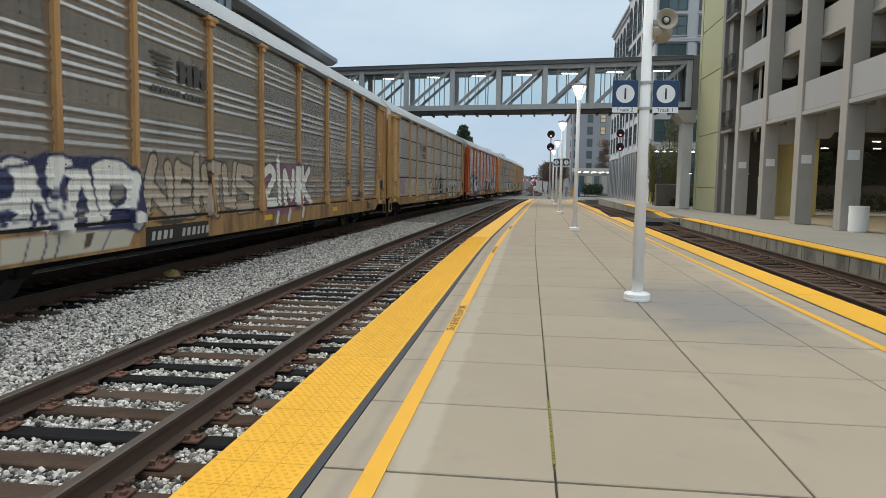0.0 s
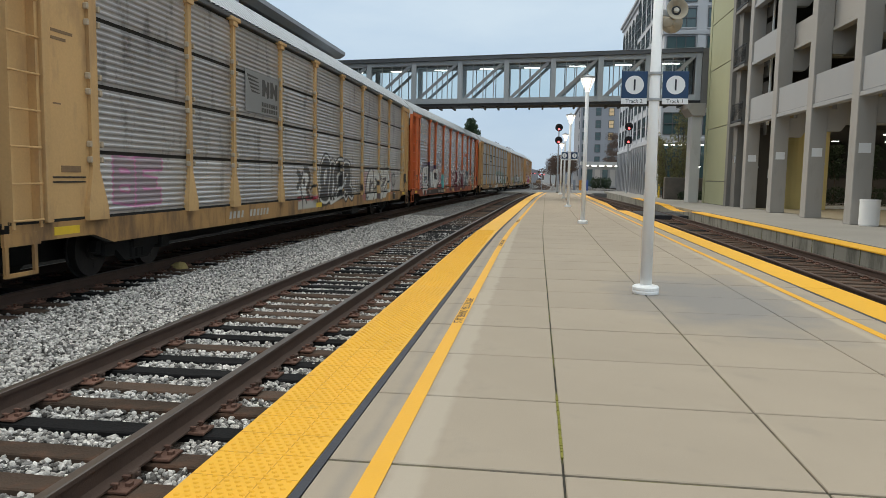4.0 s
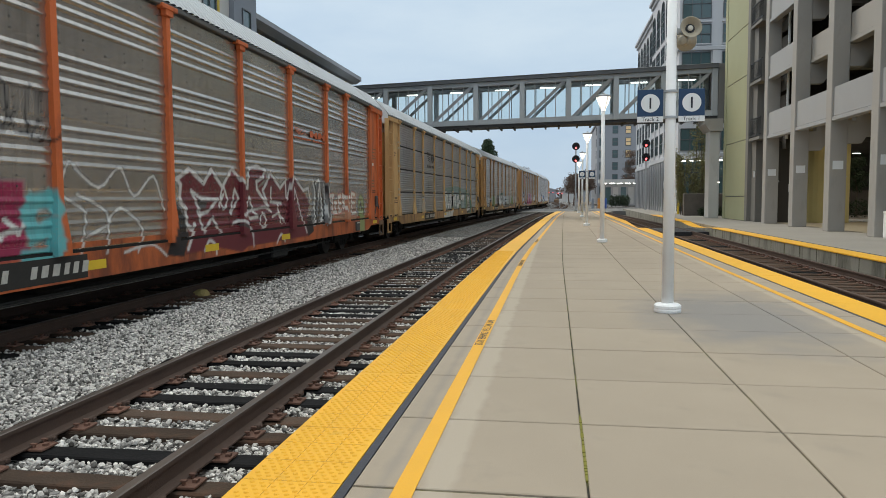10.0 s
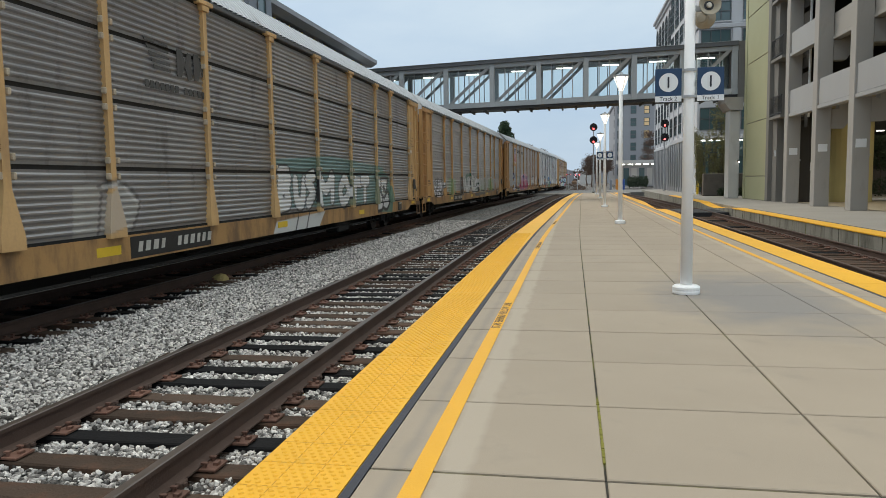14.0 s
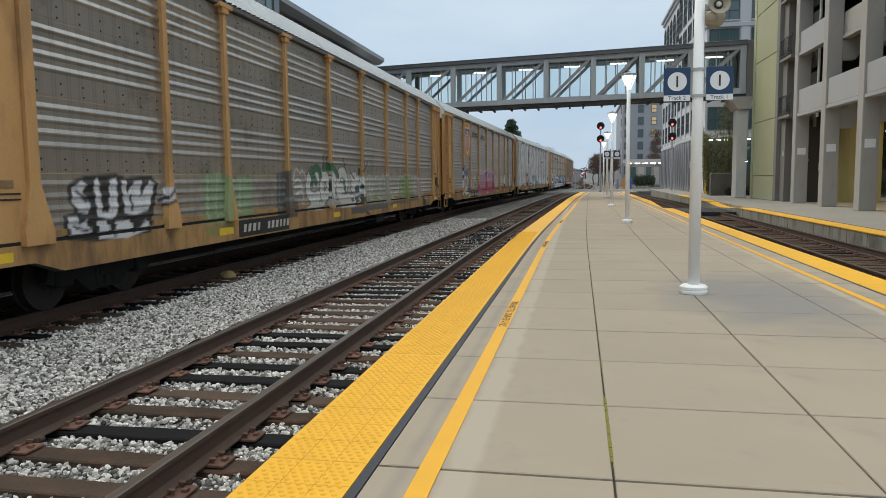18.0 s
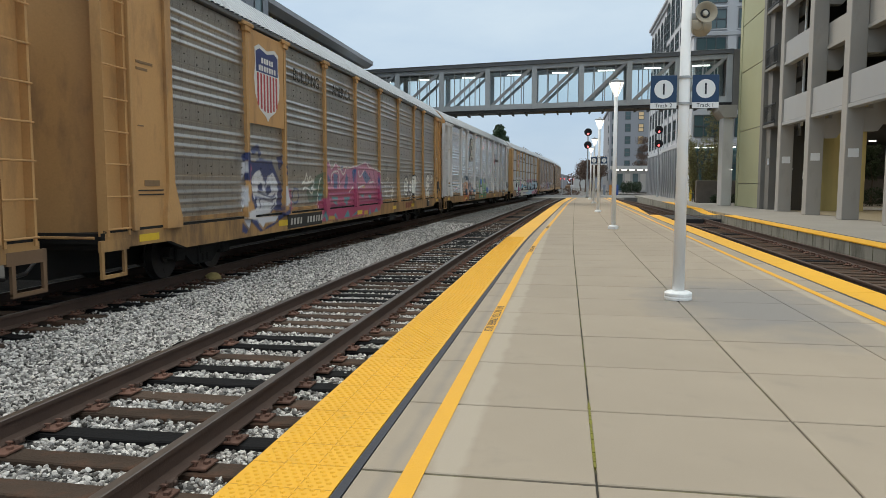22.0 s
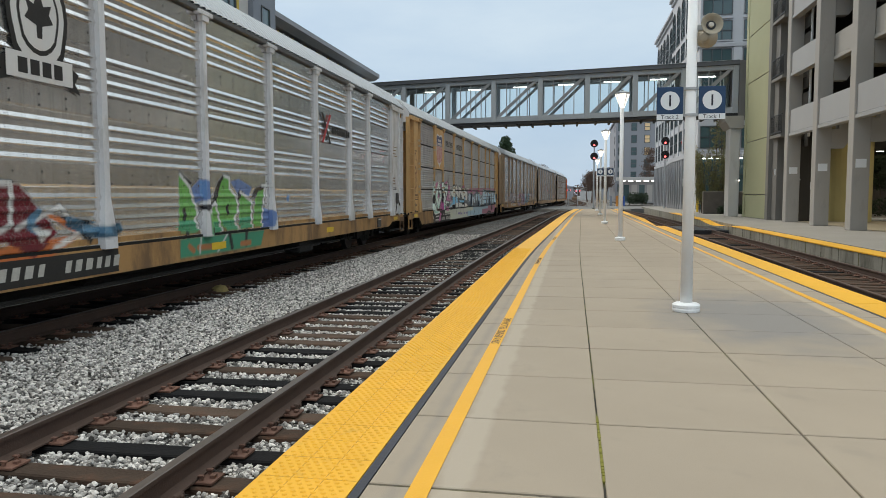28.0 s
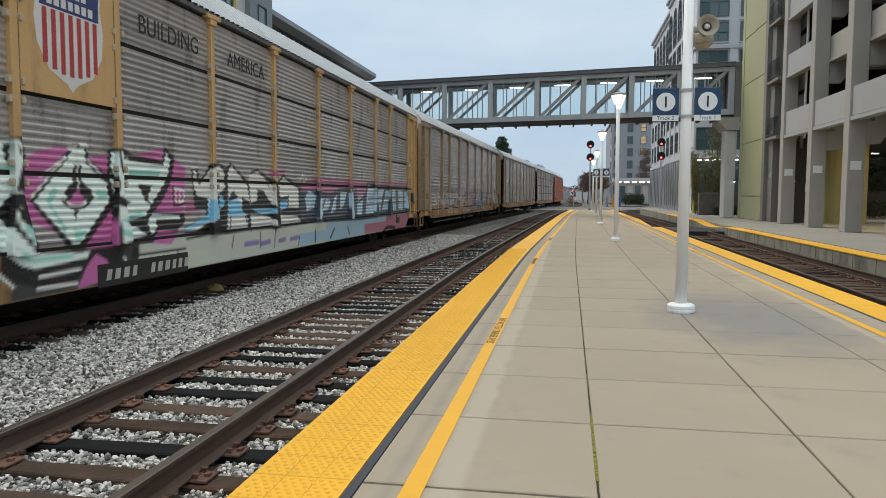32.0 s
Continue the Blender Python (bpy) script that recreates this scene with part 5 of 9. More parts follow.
    box(bm, SIDE - 0.10, SIDE + 0.03, -13.6, 13.6, 4.84, 4.93, bevel=0.012)
    box(bm, -SIDE - 0.03, -SIDE + 0.10, -13.6, 13.6, 4.84, 4.93, bevel=0.012)
    part("top_rail", bm, SHEET_LOW, car)
    # roof with cross corrugations
    prof = [(SIDE + 0.01, 4.93), (1.40, 5.13), (1.10, 5.45), (0.62, 5.63), (0.0, 5.69), (-0.62, 5.63), (-1.10, 5.45), (-1.40, 5.13), (-SIDE - 0.01, 4.93)]
    stations = dense(-13.55, 13.55, 0.05 if detail else 3.0)
    P, n = np.array(prof), len(stations)
    v = np.empty((n, len(P), 3))
    wave = np.array((0.0, 0.045, 0.05, 0.045))[np.arange(n) % 4] if detail else np.zeros(n)
    centre = np.array((0, 4.6))
    nrm = P - centre
    nrm = nrm / np.linalg.norm(nrm, axis=1)[:, None]
    v[:, :, 0] = P[None, :, 0] + wave[:, None] * nrm[None, :, 0]
    v[:, :, 2] = P[None, :, 1] + wave[:, None] * nrm[None, :, 1]
    v[:, :, 1] = np.array(stations)[:, None]
    idx = np.arange(n * len(P)).reshape(n, len(P))
    f = np.stack([idx[:-1, :-1], idx[:-1, 1:], idx[1:, 1:], idx[1:, :-1]], -1).reshape(-1, 4)
    me = bpy.data.meshes.new("roof")
    me.from_pydata([tuple(q) for q in v.reshape(-1, 3)], [], [tuple(q) for q in f])
    me.materials.append(ROOF)
    me.shade_flat()
    ro = new("roof", me)
    ro.parent = car
    # ends: door pocket, ladder column, curved end doors, coupler, trucks
    for s in (-1, 1):
        e = s * 11.95

        def yy(d):
            return e + s * d
        pk = grid_mesh("end_panel", [(SIDE - 0.03, z) for z in dense(1.0, 4.84, 0.06 if detail else 4)], sorted(dense(min(yy(0.1), yy(1.12)), max(yy(0.1), yy(1.12)), 0.05 if detail else 4)), colour, car, strokes)
        if detail:
            bm = bmesh.new()
            box(bm, SIDE - 0.05, SIDE + 0.035, yy(0.98), yy(1.10), 1.0, 4.84, bevel=0.01)
            part("end_stile", bm, colour, car)
            bm = bmesh.new()
            box(bm, SIDE - 0.02, SIDE + 0.04, yy(0.08), yy(1.66), 4.72, 4.88, bevel=0.01)
            part("end_header", bm, colour, car)
            # ladder column
            bm = bmesh.new()
            extrude(bm, [(SIDE - 0.16, yy(1.16)), (SIDE, yy(1.16)), (SIDE, yy(1.20)), (SIDE - 0.12, yy(1.20)), (SIDE - 0.12, yy(1.66)), (SIDE, yy(1.66)), (SIDE, yy(1.70)), (SIDE - 0.16, yy(1.70))], "z", 0.95, 4.80)
            ladder = part("ladder_column", bm, colour, car)
            bm = bmesh.new()
            tube(bm, (SIDE + 0.005, yy(1.15), 0), (SIDE + 0.005, yy(1.72), 0), 0.014, 0.014, 6)
            rung = part("rung", bm, colour, ladder)
            rung.matrix_basis = pose(0, 0, 1.05)
            for r in range(1, 8):
                share("rung", rung, ladder, pose(0, 0, 1.05 + 0.46 * r))
            bm = bmesh.new()
            for q in (1.30, 1.82):
                box(bm, SIDE - 0.05, SIDE - 0.01, yy(q) - 0.03, yy(q) + 0.03, 0.38, 0.80)
            box(bm, SIDE - 0.055, SIDE - 0.012, min(yy(1.2), yy(1.86)), max(yy(1.2), yy(1.86)), 0.74, 0.90)
            box(bm, SIDE - 0.05, SIDE - 0.01, min(yy(1.27), yy(1.85)), max(yy(1.27), yy(1.85)), 0.36, 0.41)
            part("stirrup_step", bm, sill_colour if s < 0 else GRIMY, car)
            # placards and stencils on the end panel
            if s < 0:
                for k, (z, h, wd) in enumerate(((2.56, 0.02, 0.16), (3.5, 0.04, 0.45), (3.4, 0.04, 0.3))):
                    bm = bmesh.new()
                    box(bm, SIDE - 0.03, SIDE - 0.024, yy(0.85), yy(0.85 - wd), z, z + h)
                    part("stencil_bar", bm, FAINT, car)
            else:
                for z, h, wd, mt in ((3.1, 0.02, 0.6, STENCIL), (3.42, 0.02, 0.6, STENCIL), (3.18, 0.03, 0.4, STENCIL), (3.3, 0.03, 0.4, STENCIL), (2.85, 0.09, 0.22, PLACARD), (2.3, 0.04, 0.3, STENCIL), (2.2, 0.04, 0.25, STENCIL), (2.1, 0.04, 0.3, STENCIL)):
                    bm = bmesh.new()
                    box(bm, SIDE - 0.03, SIDE - 0.022, yy(0.25), yy(0.25 + wd), z, z + h)
                    part("stencil_bar" if mt is STENCIL else "placard", bm, FAINT if mt is STENCIL else mt, car)
            if s > 0:
                bm = bmesh.new()
                box(bm, SIDE - 0.02, SIDE + 0.07, yy(0.55), yy(0.72), 1.40, 1.80, bevel=0.03)
                tube(bm, (SIDE + 0.03, yy(0.66), 1.66), (SIDE + 0.05, yy(0.9), 1.34), 0.03, 0.022, 8)
                tube(bm, (SIDE + 0.02, yy(0.60), 1.42), (SIDE + 0.0, yy(0.45), 1.02), 0.016, 0.016, 6)
                part("hand_brake", bm, FADED_MARK, car, "dark hand brake gear")
                bm = bmesh.new()
                box(bm, SIDE - 0.028, SIDE + 0.02, yy(0.04), yy(0.42), 1.30, 1.46, bevel=0.008)
                part("card_holder", bm, colour, car)
                bm = bmesh.new()
                box(bm, SIDE - 0.028, SIDE - 0.02, yy(0.06), yy(0.70), 1.955, 1.985)
                box(bm, SIDE - 0.028, SIDE - 0.02, yy(0.06), yy(0.70), 1.905, 1.935)
                part("door_slot", bm, STENCIL, car, "pair of black slots")
            else:
                bm = bmesh.new()
                box(bm, SIDE - 0.028, SIDE - 0.02, yy(0.20), yy(0.92), 1.585, 1.605)
                box(bm, SIDE - 0.028, SIDE - 0.02, yy(0.20), yy(0.92), 1.52, 1.54)
                part("door_slot", bm, STENCIL, car, "pair of black slots")
                bm = bmesh.new()
                box(bm, SIDE - 0.028, SIDE - 0.022, yy(0.30), yy(0.72), 1.66, 1.75)
                part("stencil_bar", bm, FAINT, car)
        # rounded end doors
        m_end = 16
        vs, fs = [], []
        zs2 = [0.95, 4.28, 4.29, 5.1, 5.45, 5.62]
        for r, z in enumerate(zs2):
            half = 1.30 if z < 5.0 else 1.30 - (z - 5.0) * 1.05
            for q in range(m_end + 1):
                a = math.pi * q / m_end
                vs.append((half * math.cos(a), s * (13.05 + 0.52 * math.sin(a)), z))
        for r in range(len(zs2) - 1):
            for q in range(m_end):
                o = r * (m_end + 1) + q
                fs.append((o, o + 1, o + m_end + 2, o + m_end + 1))
        top = (len(zs2) - 1) * (m_end + 1)
        fs.append(tuple(range(top, top + m_end + 1)))
        me = bpy.data.meshes.new("end_door")
        me.from_pydata(vs, [], fs)
        me.materials.append(colour if endc is None else endc)
        me.materials.append(spec.get("cap", PALE))
        for p in me.polygons:
            p.material_index = 1 if p.center.z > 4.29 else 0
            p.use_smooth = True
        nb = np.zeros((len(vs), 4))
        me.color_attributes.new("paint", "FLOAT_COLOR", "POINT").data.foreach_set("color", nb.ravel())
        ed = new("end_door", me)
        ed.parent = car
        if detail and s < 0 and kind == "r":
            for z_lo in (3.05,):
                bm = bmesh.new()
                ring = []
                for q in range(7):
                    g = math.radians(30 + 5 * q)
                    ring.append([bm.verts.new((1.31 * math.cos(g), s * (13.06 + 0.53 * math.sin(g)), zz)) for zz in (z_lo, z_lo + 0.13)])
                for u, w2 in zip(ring, ring[1:]):
                    bm.faces.new((u[0], u[1], w2[1], w2[0]))
                part("door_slot", bm, STENCIL, ed, "black slot")
        # plate closing the roof's end
        bm = bmesh.new()
        extrude(bm, [(1.50, 4.60), (1.52, 4.93), (1.38, 5.14), (1.09, 5.46), (0.61, 5.64), (0.0, 5.70), (-0.61, 5.64), (-1.09, 5.46), (-1.38, 5.14), (-1.52, 4.93), (-1.50, 4.60)], "y", min(s * 13.56, s * 13.62), max(s * 13.56, s * 13.62))
        part("roof_end_plate", bm, spec.get("cap", PALE), car, "painted roof end plate")
        bm = bmesh.new()
        box(bm, -0.12, 0.12, min(s * 13.2, s * 14.15), max(s * 13.2, s * 14.15), 0.62, 0.88, bevel=0.02)
        box(bm, -0.17, 0.17, min(s * 14.05, s * 14.32), max(s * 14.05, s * 14.32), 0.60, 0.95, bevel=0.04)
        part("coupler", bm, RUST, car, "rusty knuckle coupler")
        if detail:
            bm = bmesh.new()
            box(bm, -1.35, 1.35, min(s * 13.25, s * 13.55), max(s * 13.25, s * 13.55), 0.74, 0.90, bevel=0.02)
            part("end_sill", bm, GRIME_SHADE, car)
            bm = bmesh.new()
            box(bm, -1.3, 1.3, min(s * 13.3, s * 13.62), max(s * 13.3, s * 13.62), 0.905, 0.945, bevel=0.008)
            part("door_track", bm, colour, car)
            for q in (-0.4, 0.5):
                bm = bmesh.new()
                tube(bm, (q, s * 13.6, 0.75), (q, s * 14.0, 0.45), 0.025, 0.025, 6)
                tube(bm, (q, s * 14.0, 0.45), (q, s * 14.3, 0.42), 0.03, 0.03, 6)
                part("air_hose", bm, BLACK, car)
        truck_frame(car, s * 10.06)
    wheels = [wheelset(car, s * 10.06 + q) for s in (-1, 1) for q in (-0.88, 0.88)]
    if detail:
        bm = bmesh.new()
        tube(bm, (SIDE - 0.12, -7.5, 0.48), (SIDE - 0.12, 7.5, 0.48), 0.018, 0.018, 6)
        part("brake_rod", bm, GRIME_SHADE, car)
        bm = bmesh.new()
        box(bm, SIDE - 0.5, SIDE - 0.12, 3.2, 4.2, 0.32, 0.62, bevel=0.04)
        box(bm, -0.6, 0.6, -3.5, 2.0, 0.35, 0.6, bevel=0.05)
        part("brake_gear", bm, GRIME_SHADE, car)
        # yellow reflective patches and the number panel as bars on the sill
        for y in spec.get("marks", (-12.6, -7.2, -1.0, 5.2, 12.5)):
            bm = bmesh.new()
            box(bm, SIDE - 0.02, SIDE - 0.016, y - 0.27, y + 0.27, 0.74 if abs(y) < 11 else 0.82, 0.87 if abs(y) < 11 else 0.93)
            part("reflector", bm, PLACARD_Y, car, "yellow reflective patch")
        if spec.get("number", True):
            a, nz = spec.get("number_y", -7.0), spec.get("number_z", 0.81)
            bm = bmesh.new()
            box(bm, SIDE - 0.02, SIDE - 0.0155, a - 0.1, a + 2.3, nz - 0.16, nz + 0.16)
            part("number_panel", bm, STENCIL if spec.get("panel") else sill_colour, car, "black panel" if spec.get("panel") else "")
            at = a + 0.08
            for q in range(10):
                wide = (0.13, 0.15, 0.16, 0.12)[q % 4]
                bm = bmesh.new()
                extrude(bm, [(at, nz - 0.075), (at + wide * 0.8, nz - 0.075), (at + wide * 0.8 + 0.04, nz + 0.075), (at + 0.04, nz + 0.075)], "x", SIDE - 0.016, SIDE - 0.012)
                part("number_bar", bm, CHALK, car)
                at += wide + 0.06 + (0.3 if q == 3 else 0)
        bm = bmesh.new()
        box(bm, SIDE - 0.03, SIDE + 0.02, 9.95, 10.35, 0.66, 0.96, bevel=0.01)
        part("inspection_plate", bm, [FADED_MARK], car, "dark inspection plate")
        bm = bmesh.new()
        box(bm, SIDE + 0.0201, SIDE + 0.024, 9.98, 10.32, 0.90, 0.93)
        part("plate_bar", bm, PLACARD, car)
    if spec.get("shield"):
        build_shield(car, colour, kind)
    for name, args in spec.get("extra", ()):
        name(car, *args)
    return car, wheels


def build_shield(car, colour, kind):
    """Painted plate on the second bay with a red, white and blue shield, and a slogan beside it."""
    y0, y1 = PANEL_Y[1] + 0.08, PANEL_Y[2] - 0.08
    me = grid_mesh("logo_plate", [(SIDE + 0.012, 2.92), (SIDE + 0.012, 4.80)], [y0, y1], colour, car, [])
    c, x = (y0 + y1) / 2, SIDE + 0.016

    def outline(k):
        pts = [(-0.62, 0.62), (-0.40, 0.70), (0, 0.62), (0.40, 0.70), (0.62, 0.62), (0.60, 0.30), (0.66, 0.0), (0.62, -0.32), (0.42, -0.62), (0.10, -0.76), (0, -0.86),
               (-0.10, -0.76), (-0.42, -0.62), (-0.62, -0.32), (-0.66, 0.0), (-0.60, 0.30)]
        return [(c + p[0] * k, 3.86 + p[1] * k) for p in pts]
    bm = bmesh.new()
    extrude(bm, outline(1.0), "x", x - 0.002, x)
    part("shield", bm, SHIELD_W, car, "white shield emblem")
    for i in range(7):
        a = c - 0.52 + i * 0.16
        d = abs(a + 0.04 - c)
        bm = bmesh.new()
        box(bm, x, x + 0.003, a, a + 0.08, 3.86 - 0.66 + 0.5 * d * d, 3.98)
        part("shield_stripe", bm, SHIELD_R, car, "red stripe")
    bm = bmesh.new()
    extrude(bm, [(c - 0.56, 4.00), (c + 0.56, 4.00), (c + 0.57, 4.40), (c + 0.38, 4.48), (c, 4.41), (c - 0.38, 4.48), (c - 0.57, 4.40)], "x", x, x + 0.003)
    part("shield_field", bm, SHIELD_B, car, "blue field")
    for z, n in ((4.25, 5), (4.09, 7)):
        for i in range(n):
            bm = bmesh.new()
            q = c - n * 0.065 + i * 0.13
            box(bm, x + 0.003, x + 0.006, q + 0.02, q + 0.11, z - 0.055, z + 0.055)
            part("shield_bar", bm, SHIELD_W, car)
    for text, y in (("BUILDING", -5.62), ("AMERICA", -2.82)):
        lettering("slogan", text, 0.40, STENCIL, car, pose(SIDE + 0.004, y, 4.22, 90, 0, 90), "black block lettering")


def plain_logo(car, y, z, w, h, dark, patch=False):
    """A faded company mark as plain stripes and blocks."""
    x0, x1 = SIDE - 0.024, SIDE - 0.020
    if patch:
        bm = bmesh.new()
        box(bm, SIDE - 0.028, x0, y - 0.1, y + w + 0.1, z - 0.05, z + h + 0.05)
        part("logo_patch", bm, SHEET_LOGO, car, "smooth grey patch")
    for i in range(5):
        bm = bmesh.new()
        t, k = z + h * (0.95 - 0.10 * i), 0.06 * i
        extrude(bm, [(y + k, t), (y + w * 0.34 + k * 0.3, t - 0.03), (y + w * 0.34 + k * 0.3, t - h * 0.07), (y + k + 0.03, t - h * 0.06)], "x", x0, x1)
        part("logo_stripe", bm, dark, car)
    for a, b in ((0.47, 0.70), (0.74, 0.98)):
        bm = bmesh.new()
        extrude(bm, [(y + w * a, z + h * 0.45), (y + w * (a + 0.07), z + h * 0.45), (y + w * (a + 0.12), z + h * 0.66), (y + w * (b - 0.06), z + h * 0.42), (y + w * b, z + h * 0.45),
                     (y + w * b, z + h * 0.9), (y + w * (b - 0.06), z + h * 0.9), (y + w * (b - 0.1), z + h * 0.70), (y + w * (a + 0.08), z + h * 0.92), (y + w * a, z + h * 0.92)], "x", x0, x1)
        part("logo_block", bm, dark, car)
    n = 14 if not patch else 7
    for r in range(1 if not patch else 2):
        for i in range(n):
            if i == 7 and not patch:
                continue
            bm = bmesh.new()
            q = y + (0 if not patch else w * 0.45) + (w if not patch else w * 0.55) * i / n
            box(bm, x0, x1, q, q + (w if not patch else w * 0.55) / n * 0.72, z + h * (0.16 - 0.16 * r), z + h * (0.28 - 0.16 * r))
            part("logo_bar", bm, dark, car)


def crest(car, y, z):
    """A black and white crest with a ribbon."""
    def shape(k):
        return [(y + 0.52 * k * math.sin(q), z + 0.15 + 0.62 * k * math.cos(q) - (0.12 * k if math.cos(q) < -0.5 else 0)) for q in [6.283 * i / 20 for i in range(20)]]
    for k, (w, mt, nm) in enumerate(((1.0, STENCIL, "crest"), (0.86, SHIELD_W, "crest_field"), (0.68, STENCIL, "crest_ring"), (0.60, SHIELD_W, "crest_centre"))):
        bm = bmesh.new()
        extrude(bm, shape(w), "x", SIDE - 0.024 + 0.003 * k, SIDE - 0.022 + 0.003 * k)
        part(nm, bm, mt, car, "black crest" if k == 0 else "")
    bm = bmesh.new()
    extrude(bm, [(y - 0.04, z - 0.15), (y + 0.04, z - 0.15), (y + 0.05, z), (y + 0.24, z + 0.06), (y + 0.17, z + 0.16), (y + 0.22, z + 0.28), (y + 0.08, z + 0.24), (y, z + 0.44),
                 (y - 0.08, z + 0.24), (y - 0.22, z + 0.28), (y - 0.17, z + 0.16), (y - 0.24, z + 0.06), (y - 0.05, z)], "x", SIDE - 0.012, SIDE - 0.010)
    part("crest_leaf", bm, STENCIL, car)
    for a in (-1, 1):
        bm = bmesh.new()
        extrude(bm, [(y + a * 0.42, z - 0.36), (y + a * 0.70, z - 0.48), (y + a * 0.62, z - 0.60), (y + a * 0.72, z - 0.74), (y + a * 0.42, z - 0.66)], "x", SIDE - 0.024, SIDE - 0.021)
        part("crest_tail", bm, STENCIL, car)
    bm = bmesh.new()
    box(bm, SIDE - 0.012, SIDE - 0.008, y - 0.56, y + 0.56, z - 0.66, z - 0.36)
    part("crest_ribbon", bm, SHIELD_W, car)
    for q in (-0.38, -0.18, 0.02, 0.22):
        bm = bmesh.new()
        box(bm, SIDE - 0.008, SIDE - 0.005, y + q, y + q + 0.15, z - 0.60, z - 0.42)
        part("crest_bar", bm, STENCIL, car)


def cross_mark(car, y, z):
    """A dark red and black X with a row of small bars."""
    for a, mt in ((1, SHIELD_R), (-1, STENCIL)):
        bm = bmesh.new()
        extrude(bm, [(y - 0.38 * a, z - 0.38), (y - 0.24 * a, z - 0.38), (y + 0.38 * a, z + 0.38), (y + 0.24 * a, z + 0.38)], "x", SIDE - 0.02 + 0.003 * a, SIDE - 0.016 + 0.003 * a)
        part("mark_stroke", bm, mt, car)
    for i in range(9):
        bm = bmesh.new()
        box(bm, SIDE - 0.022, SIDE - 0.017, y + 0.45 + i * 0.2, y + 0.6 + i * 0.2, z - 0.1, z + 0.07)
        part("mark_bar", bm, STENCIL, car)


WG = (0.58, 0.57, 0.55)
WA, WB = (0.82, 0.80, 0.75), (0.60, 0.60, 0.63)
WH, BK = (0.62, 0.62, 0.60), (0.012, 0.012, 0.015)
TEAL, MINT, PINK = (0.36, 0.72, 0.62), (0.84, 0.93, 0.88), (0.58, 0.15, 0.38)
MAROON, NVY, SKY = (0.13, 0.016, 0.025), (0.02, 0.03, 0.095), (0.26, 0.58, 0.80)

SPRAY_0 = (
    fill("3x0r 4r0r 800q 860n 7w0b 3w0b", (0.56, 0.52, 0.42))
    + fill("3z24 4b27 4r25 572a 6228 6h29 7429 7s29 8o1u 8n0x 8a0l 7q0p 6w0q 3x0v", NVY)
    + fill("3z20 4b26 4p23 4w20 4z1r 531h 551d 5a1g 571w 5b28 5z26 6121 5k1u 5d1k 5j1b 5b11 560s 4t0w 4s1d 4p0w 3x0w 3x12 4911 4f16 4719 3y18 3y1e 4a1g 4e1q 471y", WA)
    + fill("5p1y 5z20 6h20 6m1q 6w11 6z0u 6f0u 6c14 6212 5z0q 590s 5g12 5o1f 5w1q;6n23 7427 7s26 8c1w 8m1q 8b1o 8417 7x11 7812 780w 720t 6t13 6p1n", WA)
    + fill("501r 5c1l 5a1g 521j 4x1q;3y1k 461l 471f 3y1g;4u1d 531b 560y 4y0x;5k1o 5t1u 5y1s 5s1o 5o1f;691o 6g1d 6i13 6a15 620y 6319;791o 7s1o 7y1j 7u19 7h16 781b;6w13 750w 7b16 8415 840y 7q0r 6z0r;3y14 4513 430x 3x0y", NVY)
    + fill("7c1m 7r1n 7u1g 7h1a 7a1c;6517 6g15 6a0z 630y", (0.22, 0.21, 0.19))
    + fill("5l1l 5t1n 5u1k 5o1f", (0.40, 0.27, 0.16))
    + line("3z22 4b26 4p24 4w21;451y 4b1z 4t21;5827 5l29 6226 6h27;6n23 7128 7s27 8j1w;5p1y 5z20 6h20;5c1k 5e1f 5r1r;8m1s 8715;6m1s 6u15;6212 6c14;4s1e 4t0w;531h 5e12", NVY, 0.022)
    + fill("7z14 8b15 8n10 8m0q 8c0l 820p 7x0w", NVY)
    + fill("8412 8b13 8j0z 8j0r 8c0n 850q 810w", WA)
    + line("4n0p 4h0b;530s 540m 4y0a;5g0q 5g0k 5c0b;770p 6v0b;4911 4j12 5210 5g11 5x11", NVY, 0.015)
    + fill("6c0p 6m0p 6g0f 680e", (0.09, 0.055, 0.035))
    + fat("9428 8v1r 8r15;8x1n a00w;9t23 a014|ac24 a80z;ac22 aw1z;ab1i av1j;aa10 b20z|bd2c bc13;bd1k bw1k;bu22 by10|c826 d124;cl25 ck0x|d624 da16 dt14 dz27|fa23 ea25 e61r fa1h f610 e60z", (0.46, 0.38, 0.30), (0.02, 0.018, 0.015), 0.13, 0.045, smooth=False)
    + fill("8y0t ao0u ae0p 9h0p;az0w c30w bd0s", (0.05, 0.04, 0.03))
    + line("ge1t ha27 ih25 k228 ld22;ge12 i30w l514", (0.20, 0.06, 0.16, 0.55), 0.22)
    + fat("ge21 gy28 he1z gu1j gg14 hi12|hr2j hx13|ij10 ih24 j817 jg24|jx28 ju12;jx1m kc1n|km2a kk13;lg29 kp1m lm0z", WA, (0.03, 0.025, 0.03), 0.115, 0.04)
    + line("ho0n hk0e;iz0p is0f;km0q kh0h", (0.62, 0.62, 0.60), 0.09))
